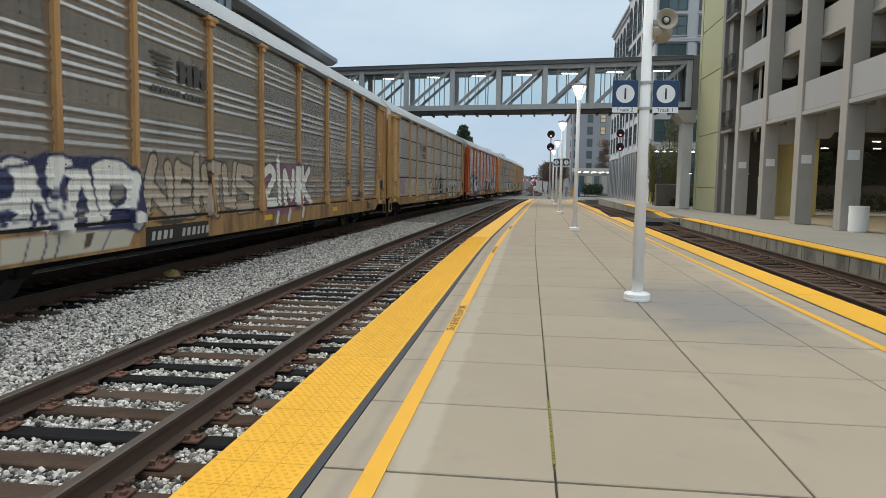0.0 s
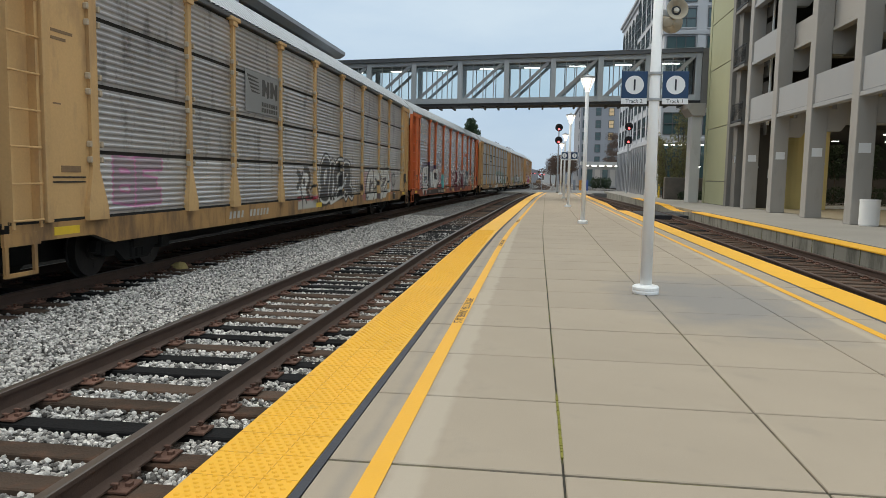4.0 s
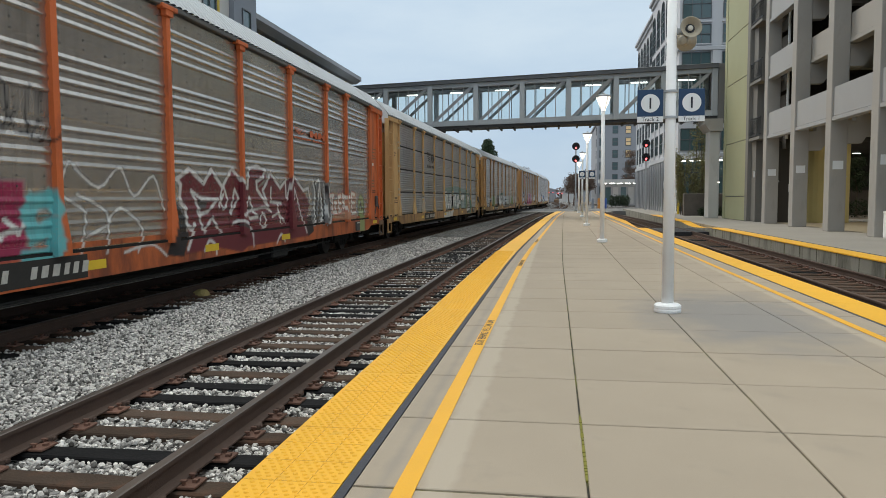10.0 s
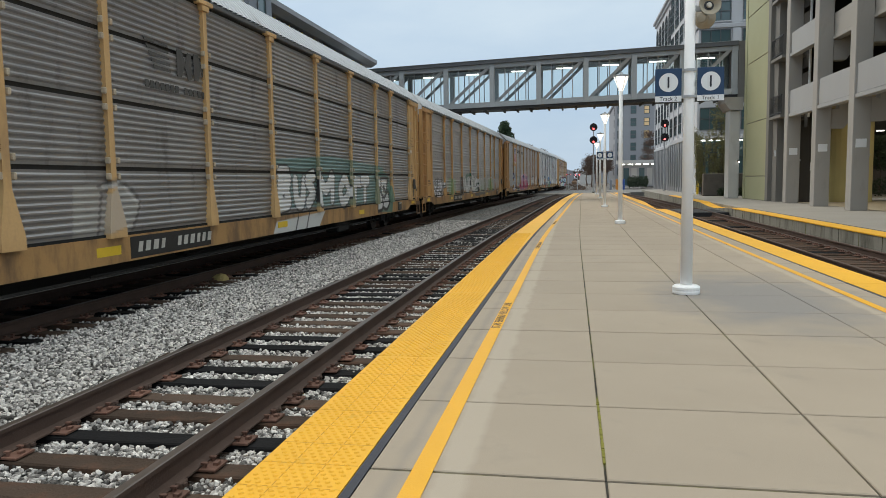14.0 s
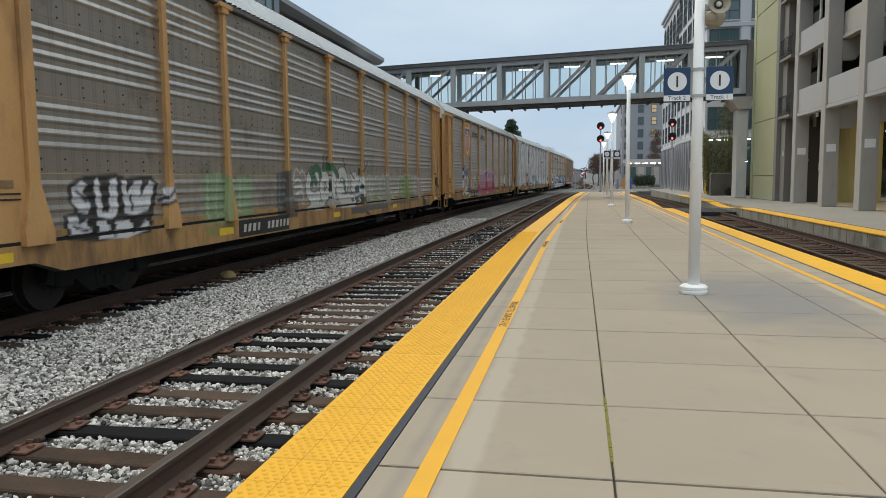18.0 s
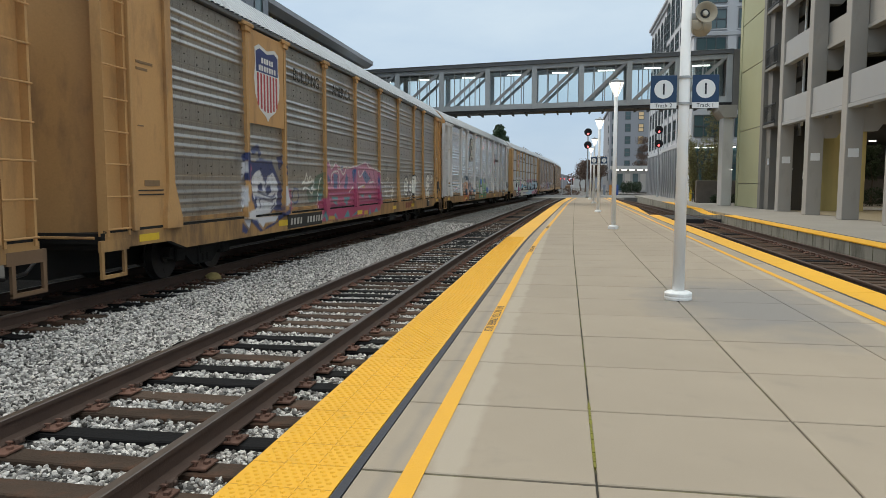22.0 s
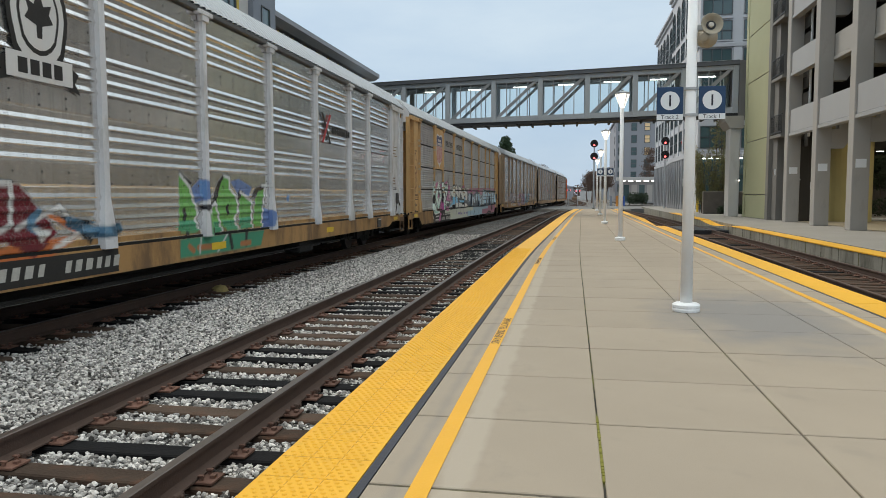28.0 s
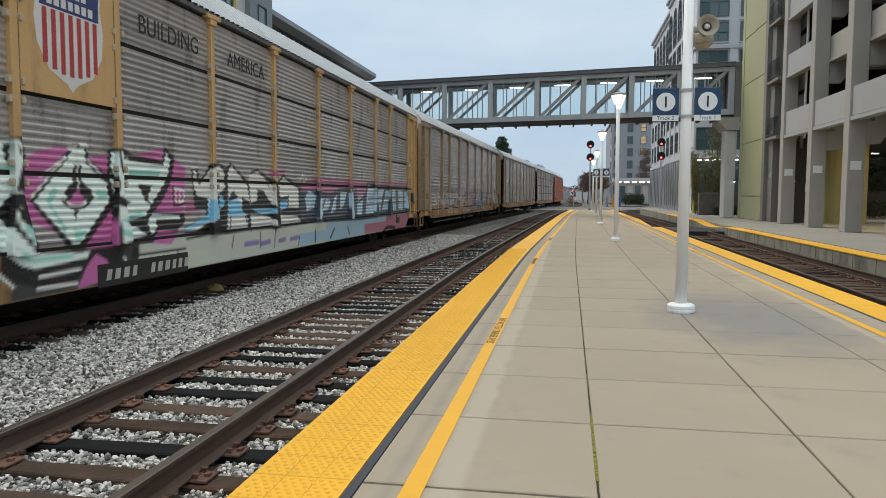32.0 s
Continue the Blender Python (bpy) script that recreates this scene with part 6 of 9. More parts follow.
SPRAY_1 = (
    fill("e20z g90z gi0h e10h", (0.50, 0.48, 0.43))
    + fill("e31m ef1h ei0z e210;ep1u ex1x f81w ff1p fe1g f319 fb0y ek0z eg1g", WH)
    + line("e31v ed1q ea1h e31b;ew1z fa1y fj1p fg1e f718 fi0w", BK, 0.085)
    + line("eo1u eg1g el0z", BK, 0.05)
    + line("er1i ew1k ev1e", BK, 0.06)
    + line("e50v ef0w;fp0u g60w;f30v fd0v", (0.36, 0.03, 0.06), 0.06)
    + line("el0j ek0w;eu0x f20p;g911 gl0i;fm16 g31d ga0x", BK, 0.035)
    + fill("gy0u i311 kn14 kv0r ih0k gy0g", (0.028, 0.028, 0.03))
    + fat("i526 hp2a ha1z h61g hn1c i11i i51z;i51h i715 ho0x h30z|is24 ij1e ie0x|k01l jf1e j41q jh22 k126 k81q;jf1e j412|kw24 kv0y;kw24 li21 lk1m kx1c;kz1b ly0y", (0.028, 0.028, 0.03), WH, 0.17, 0.075, rim=BK)
    + line("hm1s hk1g;jl1r ji1h;kv1m kt1e", WH, 0.06)
    + line("id0k k70u;jb17 j613;kn0u kv11", WH, 0.045)
    + fill("oj1z pm20 p31s os0x oi0x", (0.42, 0.16, 0.18, 0.6))
    + fill("o90u oq0v oq0i o80i", (0.42, 0.16, 0.16))
    + fill("os0y oy1j pb1w po24 qa28 qn21 qo1e q516 q312 qs0x qq0k qh0h ot0h", BK)
    + fill("p10y p51e pe1r pq20 q624 qi20 qm1h q51f q31n py1p pr1h pn15 po0y;pz16 qk1d qo1b qq0x q20x", WG)
    + fill("p00v qq0w qq0k qh0h oy0i", (0.60, 0.60, 0.56))
    + fill("py1p q51m q51f qi1g qi1b q318 q00x pt0r po0y pv1c pp1e pv1l", BK)
    + fill("qr21 ru24 rw1i rj1l r21p r01j r91i rb1b qz15 qy0y rj0w qs0y;ry1g s720 si26 t324 t71r sz19 sk1b se0z s30y rv0v;t624 uj25 uj1h ty0y t80x t71e", WG)
    + fill("r21p rt1g rt1c r912 qy0z qy14 re19 rl1d rc1i r21i;sf1v so1x ss1m sn1e sf1l;t21n u51q u21k tb17 st16 t21e tl1j t21j", BK)
    + line("qp21 qq0x;qt1e qv10;ry1i s721 sl26 t325 t61x t21b sw16 sf1f;s91g s30w;uh1h tl0z;t717 t60y;t724 uj27 ul1h;ru26 rw1i", BK, 0.035)
    + line("pn12 pp1d py1n;qq0w qh0i;qa24 ql1u;uu1i v116;se1u sl1y;r31h rc1d r918;t50u sv0i", WA, 0.022)
    + fill("qv0v ri0w rd0j qs0h;se0v t50v sv0h se0h;t80w u80v tu0j sy0i;uj1h uy1i v314 uj0t u80s", (0.60, 0.60, 0.56))
    + fill("rg0t se0s sb0h rd0j", (0.10, 0.07, 0.08))
    + line("p00n p50n p90k;p40p p30h;pb0n pg0o;qq0x qs0q qh0h;t80w sv0h", BK, 0.022)
    + fill("vk26 w72d wr24 wy1h we0u vq13 vh1k", (0.30, 0.30, 0.31, 0.85))
    + line("vo1s wc1w wr1m we17 vt1c vo1q", BK, 0.045)
    + line("w52a wm28 wt1m;x61s xn1u xp1j x61h", (0.6, 0.6, 0.6), 0.025))
SPRAY_2 = (
    line("2x2f 3m2l 432n 5e2p 5p2j 612e 7q2g 9n2n", (0.075, 0.02, 0.065), 0.17)
    + fill("342e 3q2h 5a2m 5j1t 5z20 6a26 7929 8j2f 9n2f aa1a 8v0u 5f0w 4t0q 2y0q 341i", (0.58, 0.57, 0.55))
    + fill("3q20 4821 491s 4s1u 4u1i 4c1k 3s1e;5o1h 5x1j 6112 5u0o 5m10;7z23 8f25 8j1m 941o 8y20 9i23 9k1l 8p1h 831k;320p ah0s a20e 5e0d 370c", BK)
    + line("342e 311t 3414 2x0q;4t2l 4s1u;5h2n 5g1o 5b0x;3o1d 421j 4f1e 4i11;6e20 6h1d 6e0x;7b2a 7c11;871f 8e0m;9n2m aa1a;9b17 940z aa19", BK, 0.05)
    + line("5s1v 5g11;4o1d 4v1f 4z15 5812;6127 6725 6i2a;6s28 7125 782c", BK, 0.04)
    + fill("2x0q 3k0q 3a0c;4b0p 4r0p 4n0c;5v0o 660p 620g", (0.58, 0.57, 0.55))
    + fill("450n 4h0n 4f0b 450e", (0.5, 0.12, 0.05))
    + line("ch2g cc1x cz1k cr0t;ck2j df22 e52h en1w ff2c ft1k;do1e e51n ew17 en0p;cz14 do1b;cr1x do1j dk0r;e50q f60u ft0j", (0.60, 0.60, 0.58), 0.022)
    + fill("gf1r gr1e gv0w gl0g ft0j g512;p615 q218 q60m pi0g", BK)
    + fill("gl2e h12k hs28 i72l iu26 jf2o kd25 km2q ln2s lw2h l525 m02d m62n n126 o72o p824 pu1n pd0t pl0h kc0g jw0b ii0j gp0i gx0w gv17 gk1w", MAROON)
    + fill("he1u hz1r ht1l hh1k;i815 i51d ie13;kc1h kk1r kq1h;jm14 k215 kd0x", (0.05, 0.045, 0.045))
    + line("ge2a h12k hs28 i72l iu25 jf2o kd25;gg2b gm26 gj1s gt1l;kh25 kk2q l52t ls2p ll2h l42c l524 ly1l ll23 lw2b m62n n126 ni2f nj1v;nm1t o42o p824 ps27 px1r;gs1n gv17 h312 h817 gt0m", (0.62, 0.60, 0.58), 0.042, False)
    + line("h421 hl1u ij1t hy1i hk1g h421;he1k ho10 i71c in0w;j91g jl23 jt1v ja1f;k21c kk1v ks1g l61a kl19 k51f;m926 m61q n21o;mp1o n011;mb19 ms1d nc12;od26 o71j;of23 ov1c pf0m", (0.62, 0.60, 0.58), 0.032, False)
    + line("il1m iv25 j31s iv1k ip1s iw1y;lh1e lq19 lp11 lf0y lb16 lh1e;je15 jy17 km0w kq0f;hn0i hx0r i90m ib0d;mj0e mx0o n90f;jy1d kn1h lo1k m71f", (0.62, 0.60, 0.58), 0.028)
    + line("qd28 qg1l qa12;qv28 qw1k qs14;re29 rh1k re12;rx27 s11j rt11", (0.20, 0.20, 0.20), 0.2)
    + line("qg2e qo1y qk1e ql0x;qw2b qz1k qs10;r728 rg1k rh10;rs29 rx1j rr0z", BK, 0.055)
    + line("q82h qi22 qd1l qg14 qa0v;qk2e r12h qv1r;r32e r81l rb16 qy0w;rl2d rn1k rp14;s02f sa29 sb1u sk1m s314 rt0s", (0.62, 0.62, 0.61), 0.04)
    + fill("sn1q w923 w20v sq0z", (0.42, 0.24, 0.15, 0.75))
    + fat("sd1x su1y;sn1x sl1b|t01n sz1a;st1a t819;sw1n t61n|th1w tj1b;th1w tu1x;ti1m ts1m;tj1a tv1b|u31z u51c;u41y uh1v u71n ui1b|v71w us1u v41i uu1b|vg21 vg16;vg21 vy1z;vh1m vv1m;vg15 w316", (0.66, 0.62, 0.56), (0.42, 0.12, 0.08), 0.055, 0.03, smooth=False))
SPRAY_3 = (
    fill("761u 7z1w 801m 8k1w 9b1f 8z0z 8h10 7t0v 730w", (0.42, 0.40, 0.37, 0.6))
    + line("7w1t 8k1x 971i 8x0y;7z1p 7t0w", (0.10, 0.09, 0.085, 0.8), 0.03)
    + line("811t 8i1v;8q1s 951h", (0.5, 0.49, 0.47), 0.03)
    + fill("gc2k ll2t t32i t50s ge12", (0.03, 0.19, 0.17, 0.6))
    + fat("gp23 gm15;gp25 ha24 h81s gq1o;h71i ha18 gp15|hx1w i01a ih17 ip1v|jm23 j11w jl1i j215|k822 k417;ka20 kw1l ll22;lp21 ll18|n41y mk1k mw12 nn1f nd1w|ol1w og12;ol1v pb1t|pk1w qi1w;q01u py14", (0.62, 0.62, 0.61), BK, 0.15, 0.05)
    + fill("g70o kn0t jv07 fy0b", (0.56, 0.56, 0.54))
    + line("i10r hr0b;j10t iq0b", BK, 0.03)
    + fill("s52n sv2e ty26 uc1u uv0v um0b rz0g", (0.03, 0.20, 0.17, 0.75))
    + fill("td20 tx1z tr1n tn1b tz1e u517 u30t tj0k su0m sx17 sp1o sq1y;s31z sm1x sn1l sg1g su16 sw0t so0k rz0i", (0.62, 0.62, 0.61))
    + line("sq20 tv1z ts1q tn1e td1d t91k t21k t41e;t016 t812 tj18 tx1d u316 u40t tj0i st0n;s421 sn1y sn1l sg1g sv16 sw0t so0j rz0h", BK, 0.055))
SPRAY_4 = (
    fill("2c1t 2n1x 2z1z 3q20 411x 4w1z 551s 4x17 4q0s 320q 270u 2619 2h1b 2b1k", BK)
    + fill("2g1r 2p1v 2u1s 2p1n 2x1g 2u19 2l1b 2f1i;311u 361x 3a1a 3g19 3i1v 3q1x 3q19 3i14 3417;3v1v 411v 411l 4a1u 4k1v 4g1i 4u1v 501s 4r19 4916 3y18;2a18 2j18 2l12 2s16 2v0v 2b0v;3314 3d14 3f0t 3n12 4313 450t 4n12 4q0v 3x0q 320s;5b1p 5m1q 5m1f 5a1d", WB)
    + line("2k1o 2t1i;3a1m 3a1b;451k 471a;2g11 2r0y;3i11 3k0t;541f 5h1j 5q1r;5a1c 5n1f", BK, 0.025)
    + fill("7220 8023 8e1v 8b0s 6z0t;8n1w 9s1z 9o0u 8o0t", (0.19, 0.32, 0.16, 0.75))
    + fill("6z0r 8e0q 8b0h 760h", (0.12, 0.22, 0.08, 0.5))
    + line("7a1z 770v;7r20 7m0u;901t 8w11", (0.42, 0.47, 0.38, 0.6), 0.03)
    + fill("be22 cl26 cl1b d014 cu0o ba0r", (0.05, 0.055, 0.06, 0.85))
    + line("bm1y bi0z;bz1v bw1b cg1b;cl25 ck1d", (0.16, 0.18, 0.19), 0.04)
    + line("co1v cx27 d822 dj25 dv1r;co1r d21v dd1p;cr1m d71n dh1j;cv1e dc1h di18;db14 dl12", (0.58, 0.58, 0.57), 0.03)
    + fill("dr1r ea24 g724 it22 jr1p js0t gt0t e414 dq1c", (0.40, 0.40, 0.39, 0.8))
    + fat("et1y ec23 dy1r dz1e ef18 ex1a|fe1z f81l fe18 ft1e fv1u fg20|gb22 g61h ge14;gb24 go1y gl1m ga1h|h91j hy1l hu22 h722 gy1j hc15 ic14|j41z iy1i j912;jk1k jq19", (0.58, 0.58, 0.57), (0.03, 0.03, 0.03), 0.13, 0.035)
    + line("e723 ev29 f61z;fg29 g72b;gk29 h11z;ea1q eg1z eo1r;hp1r ht1g", (0.02, 0.11, 0.06), 0.1)
    + line("fg2o fh2a;fu2q fr2a;hm2n i025;ki2k k026", (0.02, 0.06, 0.04), 0.04)
    + fill("dd0v ee14 ff11 f10s;h512 it12 is0r h80s", (0.50, 0.50, 0.49))
    + line("kn1u km0x;kp1v le1d m11x m30v;mo1o ne0s;nu20 no0t;q81n q90v;rt1y rr0w;t71v tb0x", (0.42, 0.44, 0.40, 0.75), 0.032)
    + fill("ij24 j023 j31z jc20 jq1z k41y k61r k41b jv0w j40u j315 iq1a ih1a", WB)
    + fill("ij1x im1v il1d ih1c;j516 jw19 k413 jz0u j60s j30y", (0.07, 0.08, 0.08))
    + fill("j11h j61m ji1m jn1i jl1c ja1a j21c;jo1l jx1n k41k k01g jt1h", (0.01, 0.05, 0.03))
    + fill("ji2a jp2c ju2a jt23 jo1z ji22", BK)
    + line("ij25 is20 j21v;jo1z jn1o;k620 k81r k50s;k723 kj29 ks2h ky2m;kh0h kx0d l408 ky06", BK, 0.03)
    + fill("ih19 it1a j116 j410 j00t ig0s", WB)
    + fill("ij13 iw15 iw11 ip0z ij0y", (0.01, 0.06, 0.035))
    + line("ih1a iu1b j315 j30u", BK, 0.022)
    + line("jj13 jo14 jq11 jk10;jw15 k41b;jd0x jo0x", WA, 0.02)
    + fill("ig0r k30q kj0r nx0q nw0j me0j kj0j k20g if0i", (0.09, 0.09, 0.09))
    + fill("kp1u l321 lf1y m21u me21 ms1p n11x nc23 nm1v o224 on1y oi1f p80u nw0r km0t kk1c", (0.29, 0.33, 0.29, 0.75))
    + fill("lr19 mc1a md0z lt0y;q80w qe1v rs1z rq0t;sa1z td20 tg0t sd0u", (0.16, 0.27, 0.09, 0.85))
    + fill("tn1w uk1y ui0t tl0t;v21w w31v w50x v30v", (0.34, 0.34, 0.38, 0.6))
    + line("kt1v l321 ld1z lj1r lk1e l61f l41q;l71x l61f;l519 lh0u;lz1u me20 mv1o;mn1k n21d;n31o n61z ne22 nk1v nj1l;na19 n90x;ni1a nh0w;mh13 my0x ml0v;o224 on1y oj1s;nv21 o526;ol1c ov17 p80u;om1m p91m;pf16 pu19 q91a;oo0z pf0w", WB, 0.02)
    + line("q91a qa1s qm20 r21y rj21 s623 so22 t820 tf1p;qh1j qt1h qs0z;tt1y tw0u;u41w u70w;v81w v60w;vq1t vp0y;w31w w510;tt1y u920 uk1t;qy1x r21q;rj1x rd0y", WB, 0.018)
    + fill("ko0r m90s nt0q ns0m m80m km0k;oe0r q40s rp0r rp0m q40n od0l;sh0t ui0r ui0p sh0p", (0.12, 0.12, 0.11)))
SPRAY_5 = (
    fill("5n2h 612f 6h2k 7b2h 7q23 821q 800y 7g0z 5q13 5l1e 5p1z;7p2m 842p 862e 7w27", (0.035, 0.05, 0.15))
    + fill("5j2g 5u2d 5x28 5p1w 5i1w 5h28;8f1q 8v1l 8x0z 8i0y 8b1a", (0.42, 0.10, 0.20, 0.85))
    + line("5c2i 5j2l 5n2g;5y2q 6a2t 6f2o;5j2d 5i1z", (0.035, 0.05, 0.15), 0.07)
    + fill("5y24 6g29 6q21 6t1r 7324 7c28 7o20 7r1m 7l15 720x 5m0t 590u 5f11 5z14 5r1e 5r1v;592e 5g2f 5h25 571w;571r 5f1r 5g1c 5510", WB)
    + line("6g2a 6427 5u20 5q1n 5r1a 5x14 6315 631d;6g2a 6q22 6r1y;7324 7f27 7q1y", (0.035, 0.05, 0.15), 0.055)
    + fill("6a1r 6g1u 6m1r 6l1l 6e1l 6a1n;6s1k 6y1r 771r 781j 6z1g", (0.025, 0.035, 0.13))
    + line("681l 6q1h 781e 7k1h;641f 6m1d 7c19;781a 7k1d;6s21 6t1m;6e1d 6f14;720x 7h17", (0.06, 0.06, 0.12), 0.022)
    + fill("580t 640u 7p0t 7f0n 6o0n 6i0i 6a0n 5p0r 5j0j 5b0p;871q 8e1q 8e1d 8l1a 8b14 8313", WB)
    + fill("540r 5h0i 5d0e 530h;5p0s 640r 6a0k 6j0f 6s0j 7n0o 7n0t 8a0z 8m1b 8f0u 7a0j 6b0e 5r0p", (0.035, 0.05, 0.15))
    + line("8d2o 8i2p 8g2h 8b2c 8f2a;8a2c 8e29 8b24 8g23 8m25;941n 9g1l 9h19 9316 8x1d 941n", (0.035, 0.05, 0.15), 0.02)
    + fill("a91k be24 c327 c015 ai15", (0.04, 0.12, 0.07, 0.6))
    + line("9t1s a71y ac25 ah1v ao22 av1x b41x ah1u a01t;9w1l a61o aj1l au1g b21q ar1m b91l", WA, 0.022)
    + fill("ay1w bi24 c328 c11o bg17 aw18;gc2j hr2r hq2e gg2b", (0.04, 0.12, 0.08, 0.6))
    + fill("cd2l cq2n d12e dl2m e22f fw2j gh2l hr2r jx2d k721 k61i gf1h cc1k c625", (0.52, 0.20, 0.31))
    + fill("cc1m k21k kg0v k40j gc0e bk0f bs0s b80y bg17 c41a", (0.42, 0.07, 0.15))
    + fill("ce2c cw1y cs1u cf1w;da27 dt25 dn1l d91m;ex28 f620 ev1k ek1m;hq2e il21 hv1s h827;gg1y gq1j gc1m;jx28 k510 jy1d;e22f ef2j ej2a;fq2c g12f fz1u fu1w", (0.09, 0.16, 0.32))
    + fill("d01b ds1a dq16 d217;d515 dq14 dh0x;ej19 fe19 ep0v;bo0g c60t ch0h c90d c20m;d40l dc0o do0e;ef0g ey0r f70g;fh0g gd0o g70i;i40e ib0r ih0f;j10h jf0p jt0h;bg1g bu1f bt17 bj16;gp1d ho1e hc16;i61a iq1b ii10", (0.09, 0.29, 0.33))
    + fill("cj0l d80k d80f ci0g;hd0m hz0m hy0f hd0g;gw1o hp1q hj1l", (0.54, 0.33, 0.05))
    + line("cj1f ft1f;ge1d k21d;dz14 eb0w;ct0y fs0v;gd11 k111;ck1r d820;e01u ej22;if28 j41p;j52d jo1k", (0.27, 0.04, 0.12), 0.03)
    + line("cd1w ca2a ce2k cq2n d12d dl2m dx2d et2h f22f g12j gn2l hr2q if2j jc2h k42b k31w;cz1s d427 dx28 e01n;e22f ej26 ex2g;f91g fu1o;gm2d gw23 hk2e;bg1h bc0y;gf1m hj1q;bv21 bo1w bh1k;ay1y b11w ax1m b51l;ie1u j41w;kb1w kp1t;l91u lk19;l51p m91o;l41f mq1g;ll1z lu23 m21z lp1w;ma1u mh18;l717 mh14", WA, 0.02)
    + fill("pg1v pr23 qa26 qi1v qf1g q315 ps15 pj1a pg1k;r01y rd1y re1p rc1f r21a qv1f qr1m r01r;qu0x rf19 rl19 r80x qx0w;rk25 ru2b s529 s71y s214 rq11 ri1d ri1u;sa23 sh29 ss27 sy20 sp1h sj1b sq15 sd10 s718", WA)
    + line("po1v pw1w q41v;po1k q31j;q91q qd1l", (0.25, 0.25, 0.25, 0.8), 0.05)
    + line("pg1v pp23 q526 qg23 ql1r qk1e q814 px12 pk17 pe1i pg1v;r01x qx1r qr1o qn1h qz1a rc1f rh1p rd1w;qp0x rf1a rl15 r10x qp0x;rj1u rm25 rw2b s627 s611;s822 sj2a su26 sx1y sp1h sh17;rw29 rz20 rs11 rl10", BK, 0.028)
    + line("qe24 ql1v ql1h qa16", BK, 0.05)
    + line("r11p r61r rb1n;qu1k r31i;sa1a sd1a;sd13 sq15;pq1c py1a q91b;pn1w pz1y;rn25 rs21", BK, 0.016)
    + fill("vy29 wc2e wv2a ww1p ws10 wg0y vy11 vp0x vt1q;xe29 xr2d y528 y21x xo1s xb1x", WA)
    + line("vr1z w02a wf2e wv29 wz1k wy0y;xe29 xr2e y627 y21w xf1o xi1u x820 xe29;w21z wb1w w21w;wi20 wq1w wj1v;vx1k wa1c wp1h", BK, 0.026)
    + line("xj26 xu28 xy20 xl1x xm24", BK, 0.015)
    + line("t021 t627 tc1z tl26 tp1x tz25;t01v tb1x", WA, 0.018)
    + line("mk1o mr1v mp1i my1m mq1a n21f;mj17 mm0z mn1d mu15 my1i", WA, 0.03))
SPRAY_6 = (
    fill("6v1v 8a1x 8i0w 9r11 bc15 af1k b51g bg14 al0r 8h0e 6s0b", (0.54, 0.15, 0.04))
    + fill("6v1v 7l1y 8i1v 8j14 7j0w 6t0x", (0.62, 0.36, 0.24))
    + fill("731w 7n20 7j2b 7426;8g20 8p24 911w 9313 8k12;9120 a021 av17 a80s 9o13 8z0z;820n 8o0n 8i0b 7w09;7g1n 801o 7t0y 7j0w", (0.13, 0.012, 0.02))
    + fill("7624 7b2d 7n2g 7s2a 7m20 7c1y;7w2a 862f 8l2a 8o20 8d20 8025;8w26 9529 9f25 9d1t 941r;7x1c 841d 830u 7w0u", (0.03, 0.075, 0.12))
    + line("711v 7r2a 8220 8f1v 8e0x 8j0s;7j1p 7q1s 821m 7s1c 7h15;7s1o 7x1c;8l28 8x1w 8w1g;971r 9h21 9u21 9s1d 8z11;9x1b ay1n bh16 aq0x;790f 7n0k 880l", (0.66, 0.65, 0.63), 0.035, False)
    + fill("av1i bp1e bx16 bo0x bg15", BK)
    + line("b61d bx15 cm17", (0.04, 0.10, 0.16), 0.08)
    + line("af1k a71d af18;bl18 c516", (0.10, 0.22, 0.34), 0.05)
    + fill("a91b aq18 ah11 ad16", WH)
    + fill("fg20 fv28 gc26 ge1s fm1n;hg27 hz2a is22 ij1t hv1v;jc1j kb1b k00x j80u", (0.04, 0.14, 0.42, 0.85))
    + line("fy24 fy1v;lc1r le1q", (0.16, 0.30, 0.55), 0.07)
    + fill("gg1r gr26 h42e hh2c he26 gy1z gp1m;hp1p i020 id1v hz1p;in1r iz21 jn26 jn1z j21t;fm1l g61m gn1r go1m g51f;ex2e fj25 ff20 ex29", BK)
    + fill("ex2b fe21 fg1s fp1g fm1b ft10 fg0y eu0z;g51f gm1n gr1b gw0w g60v;gp1r gy25 h52c hf2a hf23 hs1r hv1h hn18 hu0x h50x gw12 go1b;hy1p i41x ip1o io0y hw0x;is15 iz1s j71y jl20 jf1m jb0y is0y", (0.15, 0.40, 0.09))
    + fill("ev19 fm19 ft10 fg0y eu0z;g716 gu16 gw0w g60v;gw17 hp16 hu0x h50x;hx18 ip19 io0y hw0x", (0.07, 0.33, 0.17))
    + line("ez2b fe21 fh1s fq1g fl19 ft0y;g51f gm1n gr1b gw0w;h42c hf2a hf21 ht1r hv1g hn17 hu0w;i11x ip1o io0x;jm20 jb0y;jr2e jq1t;jg24 jy24", (0.66, 0.66, 0.65), 0.032, False)
    + line("f41h f41b;h91j h91e;ga0z ga0t;f50y f80s", BK, 0.055)
    + fill("eu0u jg0u j70e et0e", (0.05, 0.27, 0.16))
    + line("ha0t he0h;ia0v i80i", BK, 0.06)
    + line("fn0l gp0k;hy0j ii0j;f80n ff0j", (0.42, 0.16, 0.06), 0.05)
    + line("fs0t fp0g;h50u gm0f", (0.6, 0.6, 0.6), 0.02))
